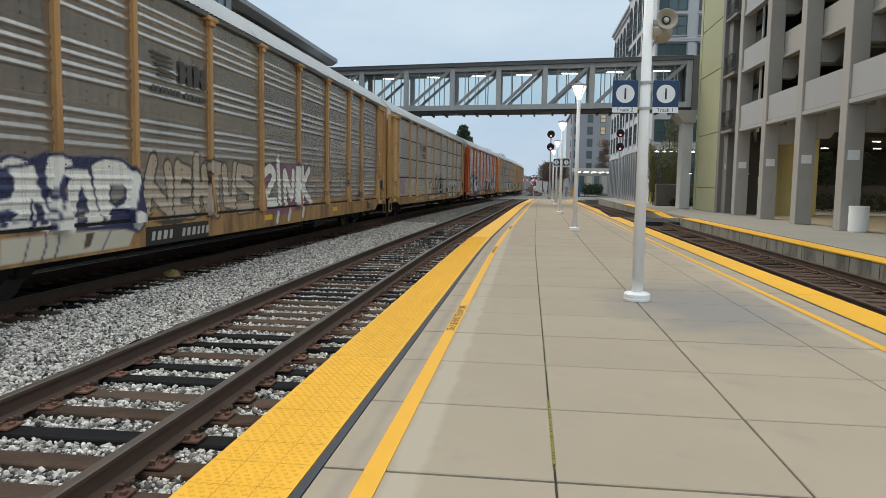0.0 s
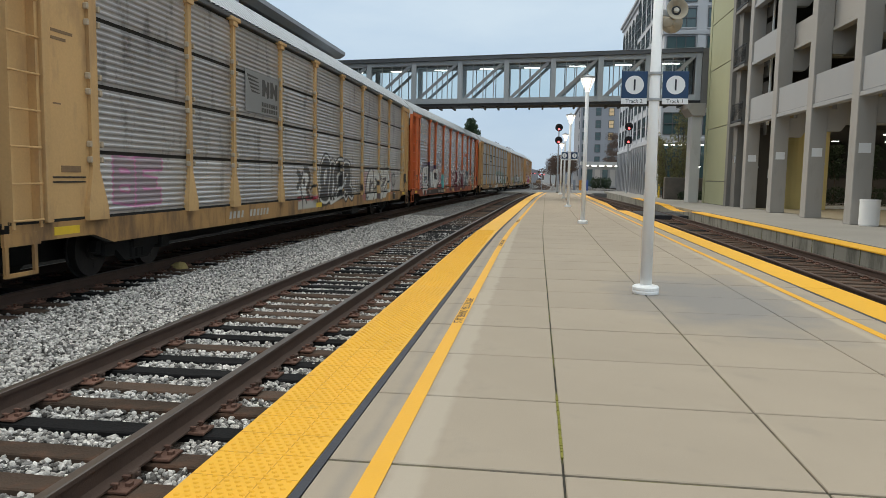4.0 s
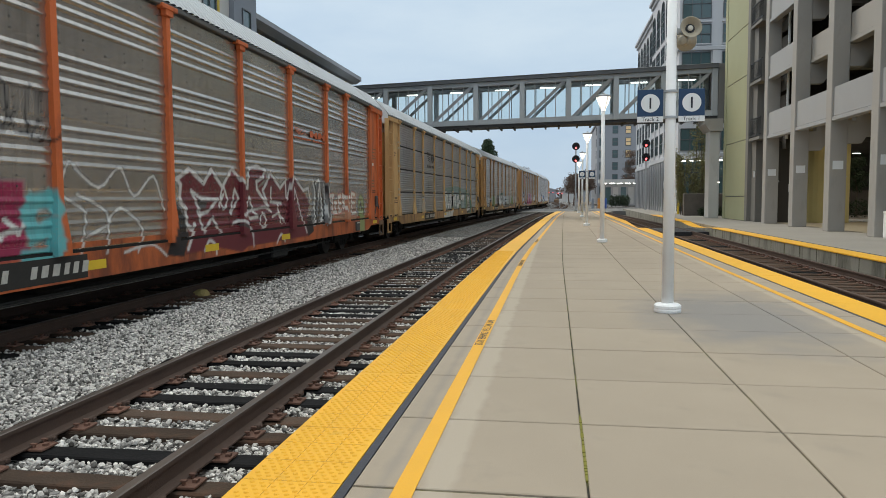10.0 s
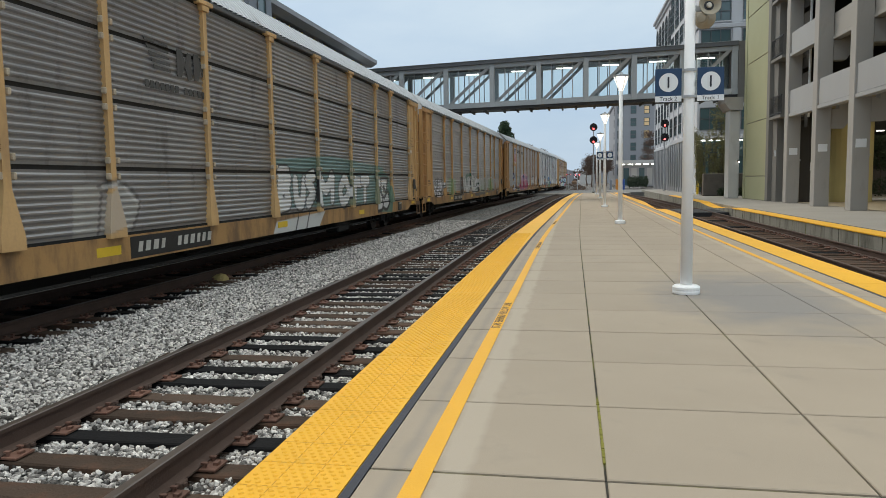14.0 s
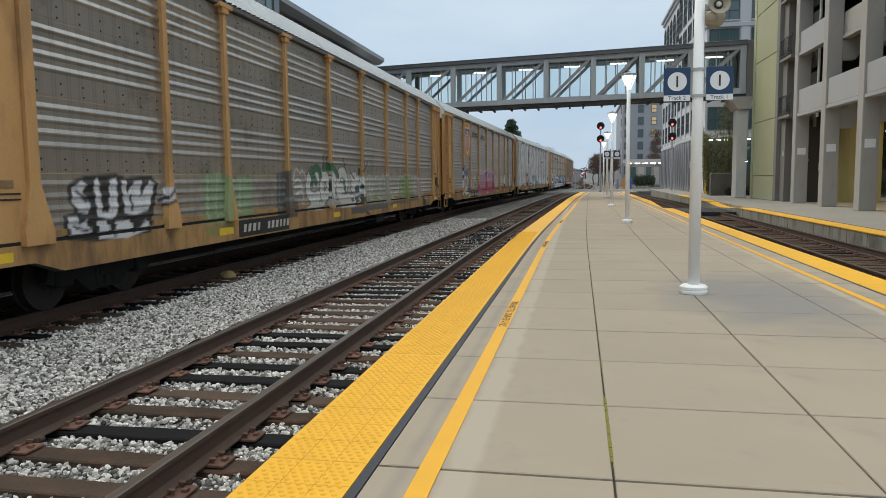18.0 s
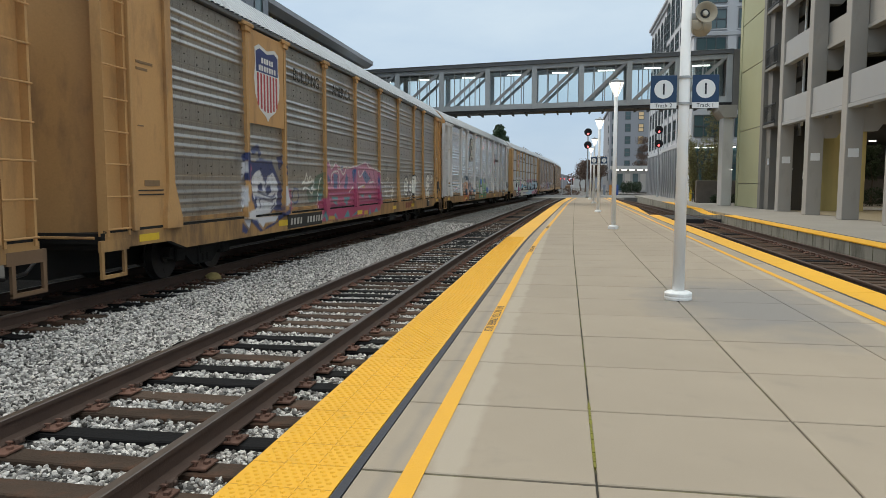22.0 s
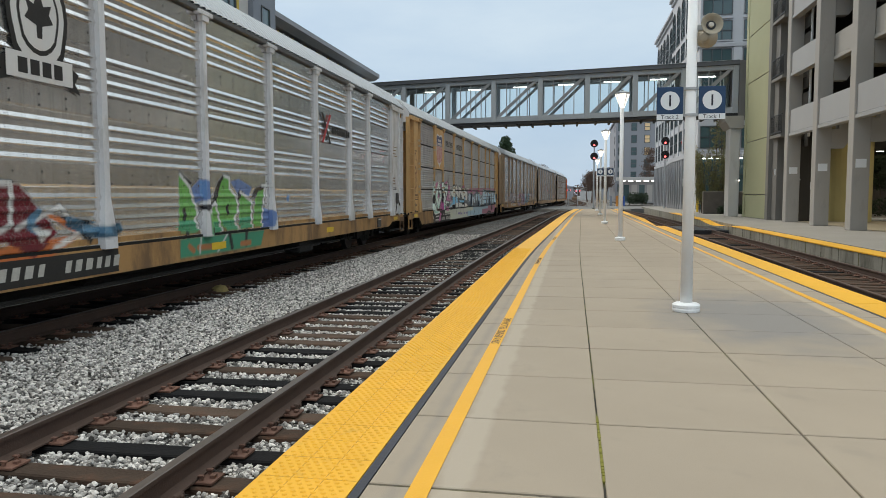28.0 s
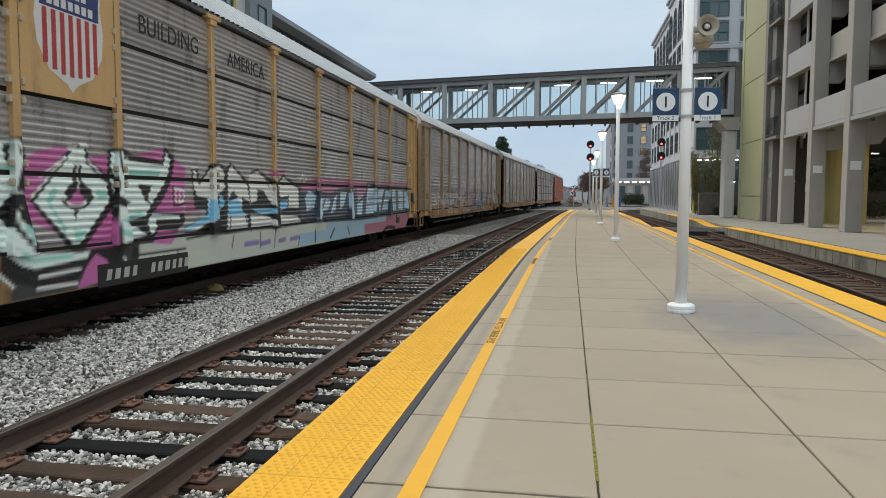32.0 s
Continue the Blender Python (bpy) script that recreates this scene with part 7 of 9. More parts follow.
SPRAY_7 = (
    fill("5q2d 632k 6r2o 7h2i 862n 8s2m 9y2u aw2f aq16 a50p 8e0v 7s06 6x03 7e0r 5q1f", PINK)
    + fill("572p 5n2r 5s2i 5q1v 5q1f 620w 610r 7j0t 8b0t 8g0d 7s0e 7e0n 6v08 6008 5k0c 530i", BK)
    + fill("572o 5k2p 5p2h 5m1v 5h1g 5y0w 610t 7a0r 790n 5v0k 5k0n 540y", MINT)
    + fill("5m2b 5p2b 5n1v 5g1v;551l 5g1u 5p1u 5o1r 5f1i 5g1b 5z0s 5u0t 551g;5a2m 5g2n 5f2b 5c2c;5j2m 5m2j 5k2f", BK)
    + fill("5629 5h2a 5f26 5625;5k1d 5r19 5y0y 5p12;5e0y 5s0r 6u0r 6u0o 5u0o 5h0s", TEAL)
    + fill("6y2q 7b2r 7f2h 8821 8a1q 740r 6v0r 5t1q 6p2i", BK)
    + fill("6y2n 7a2o 7b2e 801z 821r 720w 6x0w 5y1p 6s2f", MINT)
    + fill("681q 6f1y 6j1v 6c1n 6r17 6o14;7j1w 7n1w 7y1u 7w1q 7l1q;6x17 7a15 730y 6y10", TEAL)
    + fill("6z2d 762d 7721 7h1w 7i1q 791k 721j 6z1c 6x1j 6n1n 6n1u 6x21", BK)
    + fill("721x 791p 751m 6v1n 6s1o", PINK)
    + line("722m 731y;6s1o 6v1m 761m 7a1p;6424 6r2h;5v1r 6r2h;7d2g 7t26", WA, 0.018)
    + line("6v2n 712o;762q 7c2q", WA, 0.03)
    + line("6p1r 6n1v;7l1q 7g1z 7a22", MINT, 0.035)
    + fill("7z2p 8h2r 8s2n 9w2k a02w af2n aa25 9w1p 9j1g at1e at16 af0z 9p11 9f0s 8p0s 830s 821g 7x1w", BK)
    + fill("832n 8e2o 8p2i 9y2g a22r a82l a326 9g1m 971d 8e19 8p18 990y 8m0w 870u 851g 851r 8124;9g1e al1c al19 9l1a 9n13 9f0y 9a18", MINT)
    + fill("8o2b 9t2c 9r27 8o26;871b 911h 971e 8e19;8815 8p11 8m0x 8910", TEAL)
    + fill("8y21 9h20 9b1r 9g1l 981o;831t 8q1o 8f1k 811m;8h1b 971a 9c0y 8v15 8e17", BK)
    + line("892n 8c2a 8l24;812b 8722 851r;8h2p 8j2k", BK, 0.024)
    + line("af1z ag1n;ah1y as1w ar1o ak1n;am1w am1p", WA, 0.02)
    + line("ac20 ad1l at1m", BK, 0.02)
    + line("5z0f 700g;5x08 6x07;530j 5d0b;8d0k 8i0b;920h 9o0h", WA, 0.022)
    + fill("770g 7h0p 7s0k 800b 7i08 7i05 6x04", PINK)
    + fill("8u0k bw0k bv05 a402 a40e 8u0f", (0.60, 0.62, 0.52))
    + fill("8p0s 8w0p 8u0f 8l0j", BK)
    + line("8r0k bk0k;af0j ai06", BK, 0.02)
    + fill("i725 jw2f rw2g yj2h yj1z i71p;au1c bu1h bu1q au1p;fp2i h22m gw2f fu2c;jw2f kh2f kd1x jv1z", (0.42, 0.12, 0.24, 0.9))
    + fill("b52g bg2h bk24 c32l cl2n cx2i d82o eb26 eg2h ew2k fk2d ga26 gt2g id23 if10 j212 j20u g80s ec0t ct0s bc0u at0w at12 bu19 bu1g ba1h", BK)
    + fill("b92e bd2e bj21 c42h cl2k cu2e cv1z ck1v ce1q cf19 bc0y at0y at10 bx1a by1q bf1s b920;d22f d92l e723 ed1m dv1r dv1d e815 e90w cz0w d01c dg1d dl1s db1x d11o", WA)
    + fill("eb2d ew2h fi29 g423 g51f fo1o fa1y ev1z ev1o ef1k;gf24 gt2d i420 i51e h91f h91s gk1q;ee19 fo16 g011 g30w eg0v;ge17 i014 id0x gj0u", WA)
    + fill("c11p cc1o cd19 bq13 at0y at11 bx1b;d01n d61n dj1q dv1k dv1d e819 d218;ef1f g41e g319 f419;gk1m h61n h91g gk1b;ck1v cr1q cv1l cj1e", SKY)
    + line("h91s h61h;d618 d50v;e317 ec0t;g422 g40u;cy2f cx1z;fk2b fp22", BK, 0.022)
    + line("b52g bg2h;i72e ia2a ik2i in29 ix2e", WA, 0.02)
    + fill("i71y k21z lc1u mq24 ot23 p31j qa1x ql2e s82a yp28 yp0v po0q iv0u ic15", (0.05, 0.07, 0.10))
    + fill("iq1p j31z jv1s jn1d iw19;k21p ks1p kd1a k10y ju0z;kw1p lg1m l71a kk18;lw1p m91u m017 lf14;mm1x nh1x n31e ml19;nq1x oe1x oj0w nu0u;oy1g pt1l po0y oy0z;qg1u qr2a rw24 s21o rj0z q90z;sf21 th23 sr11 s812;tv21 um21 u812 t413;v522 vu22 w211 uw11;wh22 xl20 xl11 wk12;xx20 yj20 yj13 xx13", (0.50, 0.66, 0.78))
    + line("ja1n iw1b;k61o jy10;l21n km19;m01q ll16;mu1w mq1b;o01w o90v;r224 ql1l re12;t41z si15;vf1y vb13;x51y wx14", WA, 0.024)
    + line("ql1n yb1p;qf1e yb1g", BK, 0.02)
    + fill("at0t i50n i502 as0j", (0.58, 0.59, 0.52))
    + line("dy0g et0g;f10e fn0f;gd0e gu0f;hb0e hz0f", (0.24, 0.20, 0.40), 0.05)
    + line("ez0q ey0a;d90q d50f;g30q fz08;i50i hz05;at0s c00u", BK, 0.02)
    + fill("i50j pn0j pd05 i505", (0.36, 0.52, 0.62))
    + line("jn0k jm06;lr0j la07;ng0j np08", BK, 0.035)
    + fill("py0j zz0k zz00 py04", (0.45, 0.17, 0.24))
    + line("ta02 u108 vm05", BK, 0.06))

CARS = [
    dict(kind="p", colour=GOLD, sheet=SHEET_P, end=None, label="grey autorack with yellow posts and pale block graffiti", number_y=-6.7, panel=True, number_z=0.73, low=0.57, marks=(-12.6, -1.0, 5.2, 12.5),
         paint=loops(3.9, 5.0, 1.1, 2.0, (0.04, 0.04, 0.04, 0.8), 10, 0.016, 3) + loops(6.0, 8.6, 1.1, 1.9, (0.05, 0.05, 0.05, 0.8), 9, 0.018, 8) + scribble(10.3, 11.3, 1.2, 1.6, (0.05, 0.05, 0.05, 0.8), 12, 0.015, 9) +
         SPRAY_0,
         extra=[(plain_logo, (-6.5, 3.05, 2.1, 0.85, FADED_MARK))]),
    dict(kind="r", colour=TAN, sheet=SHEET_R, end=None, label="dark ribbed autorack with faded yellow posts and bubble-letter graffiti", number_y=-7.4, marks=(-12.6, -7.2, -1.0, 12.5),
         paint=word("BE", -11.4, -10.1, 1.2, 1.9, (0.3, 0.24, 0.26), PINK, None, 0.10, 0.03, seed=7) + scribble(3.3, 4.3, 1.1, 1.5, BK, 12, 0.018, 41) + block(4.3, 4.6, 0.9, 1.5, (0.45, 0.2, 0.22), 0.05) +
         block(9.2, 9.9, 0.9, 2.0, (0.40, 0.16, 0.16, 0.6), 0.05) + blob(9.2, 0.8, 0.2, (0.55, 0.25, 0.05)) +
         SPRAY_1,
         extra=[(plain_logo, (-6.3, 3.1, 1.9, 0.8, FADED_MARK, True))]),
    dict(kind="p", colour=ORANGE, sheet=SHEET_CLEAN, end=None, label="grey autorack with orange posts and maroon and white graffiti", number_y=-6.0, panel=True, marks=(-12.6, -3.55, 0.0, 3.8, 12.5), cap=PALE,
         paint=block(-11.95, -11.0, 0.95, 1.85, (0.26, 0.015, 0.06), 0.04) + scribble(-11.8, -11.2, 1.6, 1.75, WH, 10, 0.03, 8) + scribble(-11.8, -11.2, 1.35, 1.5, WH, 10, 0.03, 81) +
         scribble(-11.8, -11.2, 1.05, 1.2, WH, 10, 0.03, 82) + block(-5.5, -4.8, 1.0, 1.95, (0.28, 0.02, 0.07), 0.04) + scribble(-5.4, -4.9, 1.3, 1.5, WH, 9, 0.03, 83) +
         word("S", -4.9, -4.3, 0.95, 1.85, (0.12, 0.42, 0.44), (0.10, 0.36, 0.38, 0.5), None, 0.10, 0.03, seed=84) + scribble(7.8, 10.2, 1.8, 1.95, (0.25, 0.05, 0.06, 0.7), 20, 0.02, 85) + blob(10.75, 1.45, 0.42, BK) +
         blob(10.75, 1.45, 0.37, (0.28, 0.33, 0.14)) + block(10.5, 11.1, 0.62, 1.15, (0.28, 0.33, 0.14), 0.04) + scribble(10.5, 11.0, 1.35, 1.55, BK, 9, 0.025, 9) +
         loops(-6.9, -4.4, 2.74, 2.90, BK, 9, 0.016, 10) + scribble(-7.0, -4.3, 2.70, 2.98, BK, 30, 0.016, 10) +
         SPRAY_2, high=1,
         extra=[(plain_logo, (4.5, 3.15, 2.5, 0.35, mat("mark_orange", (0.5, 0.11, 0.04), 0.6, var=0.2)))]),
    dict(kind="r", colour=TAN, sheet=SHEET_DARK, end=None, label="dark ribbed autorack with faded yellow posts and white outlined graffiti", number_y=-6.6, panel=True,
         paint=SPRAY_3,
         extra=[(plain_logo, (-6.1, 3.05, 2.0, 0.95, FADED_MARK))]),
    dict(kind="p", colour=GOLD, sheet=SHEET_OLD, end=None, label="old grey autorack with yellow posts and green and white graffiti", number_y=-6.6, panel=True,
         paint=SPRAY_4),
    dict(kind="p", colour=GOLD, sheet=SHEET_OLD, end=None, label="grey autorack with yellow posts, shield emblem and pink and blue graffiti", number_y=-6.85, panel=True, marks=(-12.6, -7.2, -1.0, 3.6, 6.85, 12.5), shield=True, high=1,
         paint=block(5.5, 5.85, 0.72, 0.94, (0.20, 0.03, 0.02), 0.02) + block(5.95, 6.25, 0.72, 0.94, (0.20, 0.03, 0.02), 0.02) + block(6.35, 6.65, 0.74, 0.96, (0.20, 0.03, 0.02), 0.02) +
         SPRAY_5),
    dict(kind="p", colour=PALE, sheet=SHEET_BRIGHT, end=PALE, label="bright silver autorack with white posts, orange and green graffiti", number_y=-6.3, panel=True, cap=GOLD, sill=SILL_GOLD, high=1,
         paint=SPRAY_6,
         extra=[(crest, (-5.4, 3.75)), (cross_mark, (5.0, 3.45))]),
    dict(kind="r", colour=TAN, sheet=SHEET_R, end=None, label="ribbed autorack with yellow posts, shield emblem and mint and pink graffiti", number_y=-7.5, shield=True,
         low=0.45, panel=True, number_z=0.58, marks=(-12.6, 12.5),
         paint=block(-9.2, -6.0, 0.45, 1.0, (0.05, 0.05, 0.05), 0.03) + block(-6.6, 2.0, 0.45, 1.0, (0.58, 0.60, 0.52), 0.03) + block(2.0, 8.4, 0.45, 1.0, (0.36, 0.50, 0.58), 0.03) + block(8.4, 12.0, 0.45, 1.0, (0.42, 0.18, 0.24), 0.03) +
         loops(-13.1, -12.5, 1.9, 3.2, (0.20, 0.06, 0.04), 9, 0.014, 22) + scribble(-13.0, -12.5, 1.1, 1.35, (0.05, 0.03, 0.04), 9, 0.02, 204) +
         SPRAY_7),
]
FAR = [(RUSTY_TAN, SHEET_CLEAN, "tan"), (RUSTY_TAN, SHEET_CLEAN, "tan"), (RUSTY_TAN, SHEET_R, "tan"), (ORANGE, SHEET_CLEAN, "orange"), (RUSTY_TAN, SHEET_CLEAN, "tan"), (ORANGE, SHEET_P, "orange"), (GOLD, SHEET_P, "yellow")]
for q, (c, s, nm) in enumerate(FAR):
    near = q == 0
    CARS.append(dict(kind="p" if near else "r" if s is SHEET_R else "p", colour=c, sheet=s, end=None, label="distant grey autorack with %s posts in the freight train" % nm, detail=near,
                     paint=word("MENOSAFT", -10, 9, 0.8, 1.8, [(0.42, 0.36, 0.34), (0.3, 0.2, 0.24), (0.2, 0.34, 0.42)], (0.1, 0.05, 0.08), None, 0.2, 0.05, seed=40 + q) if near else []))

TRAIN = [build_car(spec) for spec in CARS]


def train_s(t):
    """Place of the gap behind the leading car, t seconds in."""
    return 32.597 - 6.235 * t - 0.002388 * t * t


SLACK = {0: 0.06, 3: 0.10, 4: -0.04, 5: 0.07, 7: 0.15}


def car_pose(k, t):
    y = train_s(t) + CAR * (k - 1) + CAR / 2 + SLACK.get(k, 0.0)
    a, b = y - 10.06, y + 10.06
    xa, xb = MAIN + bend(a), MAIN + bend(b)
    return pose((xa + xb) / 2, y, RAIL_Z, 0, 0, math.degrees(math.atan2(xa - xb, b - a)))


def motions():
    for k, (car, wheels) in enumerate(TRAIN):
        walk(car, [(t, car_pose(k, t)) for t in range(33)])
        if k > 8:
            continue
        for w in wheels:
            y = w.location.y
            rows = []
            for i in range(0, 321):
                t = i / 10
                turn = math.degrees((train_s(0) - train_s(t)) / 0.42)
                rows.append((t, pose(0, y, 0.42, turn, 0, 0)))
            walk(w, rows)


# ---------------------------------------------------------------- materials of the buildings
PRECAST = mat("precast_concrete", (0.345, 0.33, 0.308), 0.85, var=0.08, scale=0.6, fine=40, bump=0.06, stain=(0.25, 0.24, 0.22), stain_at=0.64, streak=0.4)
SPANDREL = mat("pale_spandrel", (0.345, 0.35, 0.358), 0.85, var=0.08, scale=0.6, fine=40, bump=0.05, stain=(0.36, 0.35, 0.34), stain_at=0.66, streak=0.4, rand=0.05)
# concrete of the inner faces, with the deep shade indoors put into the colour
GARAGE_SHADE = mat("garage_inside_shade", (0.06, 0.056, 0.05), 0.9, var=0.15, scale=0.5)
OCHRE = mat("ochre_wall", (0.48, 0.40, 0.17), 0.85, var=0.1, scale=1)
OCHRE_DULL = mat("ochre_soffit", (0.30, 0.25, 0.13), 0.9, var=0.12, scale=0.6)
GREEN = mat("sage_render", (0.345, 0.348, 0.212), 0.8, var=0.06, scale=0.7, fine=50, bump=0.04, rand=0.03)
TOWER_GREY = mat("tower_grey", (0.19, 0.183, 0.17), 0.85, var=0.1, scale=0.6)
RAILING = mat("dark_railing", (0.025, 0.027, 0.03), 0.5, 0.3, var=0.2)
STUCCO = mat("light_stucco", (0.53, 0.54, 0.57), 0.85, var=0.06, scale=0.4, fine=20, bump=0.04)
STUCCO_D = mat("mid_stucco", (0.46, 0.47, 0.50), 0.85, var=0.06, scale=0.4, fine=20, bump=0.04)
PIER = mat("pale_pier", (0.50, 0.495, 0.48), 0.85, var=0.1, scale=0.8, stain=(0.34, 0.33, 0.31), stain_at=0.62, streak=0.4)
DARK_PANE = mat("dark_shop_pane", (0.045, 0.05, 0.058), 0.35, var=0.2, scale=0.5)
PLINTH = mat("grey_plinth", (0.27, 0.275, 0.29), 0.85, var=0.08, scale=0.6)
FAR_GREY = mat("far_grey_stucco", (0.30, 0.31, 0.34), 0.9, var=0.05, scale=0.2)
FRAME = mat("window_frame", (0.10, 0.11, 0.12), 0.5, 0.2, var=0.1)
PANE = glass("window_pane", (0.07, 0.12, 0.13))
PANE_LIT = mat("lit_pane", (0.6, 0.44, 0.24), 0.4, var=0.3, scale=2, bump=0, emit=0.3)
CREAM = mat("cream_wall", (0.50, 0.49, 0.48), 0.85, var=0.06, scale=0.4)
SLATE = mat("slate_wall", (0.22, 0.24, 0.28), 0.85, var=0.08, scale=0.4)
ROOF_EDGE = mat("roof_fascia", (0.27, 0.28, 0.30), 0.6, 0.1, var=0.08, scale=0.5)
ACCENT = mat("yellow_accent", (0.55, 0.40, 0.06), 0.6, var=0.08)
STONE_WALL = mat("planter_stone", (0.13, 0.115, 0.10), 0.9, var=0.35, scale=2.5, fine=20, bump=0.4)
BARK = mat("bark", (0.10, 0.075, 0.055), 0.95, var=0.35, scale=3, fine=40, bump=0.4)
LEAF = mat("dark_leaf", (0.035, 0.065, 0.028), 0.7, var=0.4, scale=1.5, fine=12)
LEAF_OLIVE = mat("olive_leaf", (0.20, 0.19, 0.075), 0.7, var=0.4, scale=1.5, fine=12)
TWIG = mat("bare_twig", (0.13, 0.085, 0.065), 0.9, var=0.3, scale=2)
HEDGE = mat("hedge_leaf", (0.030, 0.050, 0.022), 0.8, var=0.4, scale=2)
RED_SIGN = mat("red_sign", (0.55, 0.05, 0.05), 0.5, var=0.1)
BLUE_SIGN = mat("blue_panel", (0.04, 0.10, 0.35), 0.5, var=0.1)
ORANGE_P = mat("orange_panel", (0.6, 0.25, 0.05), 0.5, var=0.1)


# ---------------------------------------------------------------- footbridge
BR_Z0, BR_SILL, BR_HEAD, BR_TOP = 6.94, 7.54, 10.13, 10.74


def bridge_y(x):
    return 54.0 + (11.0 - x) * 0.195


def build_bridge():
    br = thing("footbridge", "grey steel truss footbridge with glazed sides over the tracks", "footbridge", kind="structure")
    x0, x1 = -24.0, 11.0
    FASCIA = mat("fascia_grey", (0.105, 0.11, 0.12), 0.6, 0.1, var=0.1, scale=0.6)

    def beam(name, z0, z1, off, deep, mt, label=""):
        bm = bmesh.new()
        vs = []
        for x in (x0, x1):
            y = bridge_y(x) + off
            vs.append([bm.verts.new((x, y, z0)), bm.verts.new((x, y + deep, z0)), bm.verts.new((x, y + deep, z1)), bm.verts.new((x, y, z1))])
        for i in range(4):
            bm.faces.new((vs[0][i], vs[0][(i + 1) % 4], vs[1][(i + 1) % 4], vs[1][i]))
        bm.faces.new(vs[0])
        bm.faces.new(vs[1])
        bmesh.ops.recalc_face_normals(bm, faces=bm.faces[:])
        part(name, bm, mt, br, label)
    beam("bottom_chord", BR_Z0 + 0.22, BR_SILL, -0.10, 0.3, STEEL)
    beam("bottom_chord", BR_Z0 + 0.22, BR_SILL, 3.0, 0.3, STEEL)
    beam("top_chord", BR_HEAD, BR_TOP - 0.31, -0.10, 0.3, STEEL)
    beam("top_chord", BR_HEAD, BR_TOP - 0.31, 3.0, 0.3, STEEL)
    beam("roof", BR_TOP - 0.30, BR_TOP - 0.02, -0.30, 3.8, FASCIA, "dark grey flat roof with a deep fascia")
    beam("roof_edge", BR_TOP - 0.019, BR_TOP, -0.34, 3.88, STEEL)
    beam("deck", BR_Z0 + 0.1, BR_Z0 + 0.3, 0.2, 2.8, STEEL_SHADE)
    beam("lower_flange", BR_Z0, BR_Z0 + 0.21, -0.05, 0.22, STEEL_SHADE)
    posts = [10.8, 7.45, 4.18, 0.78, -2.71, -6.33, -10.08, -13.84, -17.6, -21.4]
    src = {}
    for i, x in enumerate(posts):
        for off, nm in ((-0.14, "near"), (3.0, "far")):
            y = bridge_y(x) + off
            if nm not in src:
                bm = bmesh.new()
                box(bm, -0.19, 0.19, 0, 0.34, BR_Z0 + 0.2, BR_TOP - 0.32, bevel=0.015)
                src[nm] = part("post", bm, STEEL, br)
                src[nm].matrix_basis = pose(x, y, 0)
            else:
                share("post", src[nm], br, pose(x, y, 0))
        if i == 0:
            continue
        a, b = x + 0.19, posts[i - 1] - 0.19
        for off in (0.0, 3.1):
            bm = bmesh.new()
            ya, yb = bridge_y(a) + off, bridge_y(b) + off
            p = [(a, ya, BR_SILL), (a + 0.32, ya, BR_SILL), (b, yb, BR_HEAD), (b - 0.32, yb, BR_HEAD)]
            lo = [bm.verts.new(q) for q in p]
            hi = [bm.verts.new((q[0], q[1] + 0.12, q[2])) for q in p]
            bm.faces.new(lo)
            bm.faces.new(hi)
            for q in range(4):
                bm.faces.new((lo[q], lo[(q + 1) % 4], hi[(q + 1) % 4], hi[q]))
            bmesh.ops.recalc_face_normals(bm, faces=bm.faces[:])
            part("brace", bm, STEEL, br)
            for k in (1, 2, 3):
                q = a + (b - a) * k / 4
                bm = bmesh.new()
                box(bm, q - 0.035, q + 0.035, bridge_y(q) + off + 0.13, bridge_y(q) + off + 0.2, BR_SILL, BR_HEAD)
                part("mullion", bm, STEEL, br)
        bm = bmesh.new()
        box(bm, a, b, bridge_y(x) + 0.21, bridge_y(x) + 0.215, BR_SILL, BR_HEAD)
        pn = part("pane", bm, CLEAR, br)
        pn.visible_shadow = False
        bm = bmesh.new()
        q = a + 0.55 * (b - a)
        box(bm, q - 0.6, q + 0.6, bridge_y(x) + 1.5, bridge_y(x) + 1.62, BR_HEAD - 0.16, BR_HEAD - 0.08, bevel=0.01)
        part("tube_light", bm, TUBE_GLOW, br, "lit fluorescent tube")
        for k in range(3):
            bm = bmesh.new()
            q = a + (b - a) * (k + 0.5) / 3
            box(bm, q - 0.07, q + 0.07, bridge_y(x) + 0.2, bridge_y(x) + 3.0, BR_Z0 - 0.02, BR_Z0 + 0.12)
            part("floor_beam", bm, STEEL_SHADE, br)
    # pier with a spreading head at the garage end
    pier = thing("bridge_pier", "pale concrete pier with a spreading head", "pier", kind="structure")
    bm = bmesh.new()
    box(bm, 10.36, 11.05, 53.2, 54.6, 0, 6.0, bevel=0.04)
    part("shaft", bm, PIER, pier)
    bm = bmesh.new()
    extrude(bm, [(10.34, 6.0), (11.2, 6.0), (11.2, 6.85), (10.0, 6.85), (10.0, 6.5), (10.12, 6.32)], "y", 53.0, 55.4)
    part("head", bm, PRECAST, pier)
    bm = bmesh.new()
    box(bm, 11.02, 12.0, 53.95, 58.5, 6.86, 10.74, bevel=0.02)
    part("landing_wall", bm, TOWER_GREY, pier)


# ---------------------------------------------------------------- garage
GX = 11.25
PILLARS = [19.1, 23.8, 28.55, 33.15, 37.9, 42.65]
LEVELS = [(4.65, 6.05), (7.85, 9.08), (10.9, 12.13), (13.95, 15.18), (17.0, 18.23)]


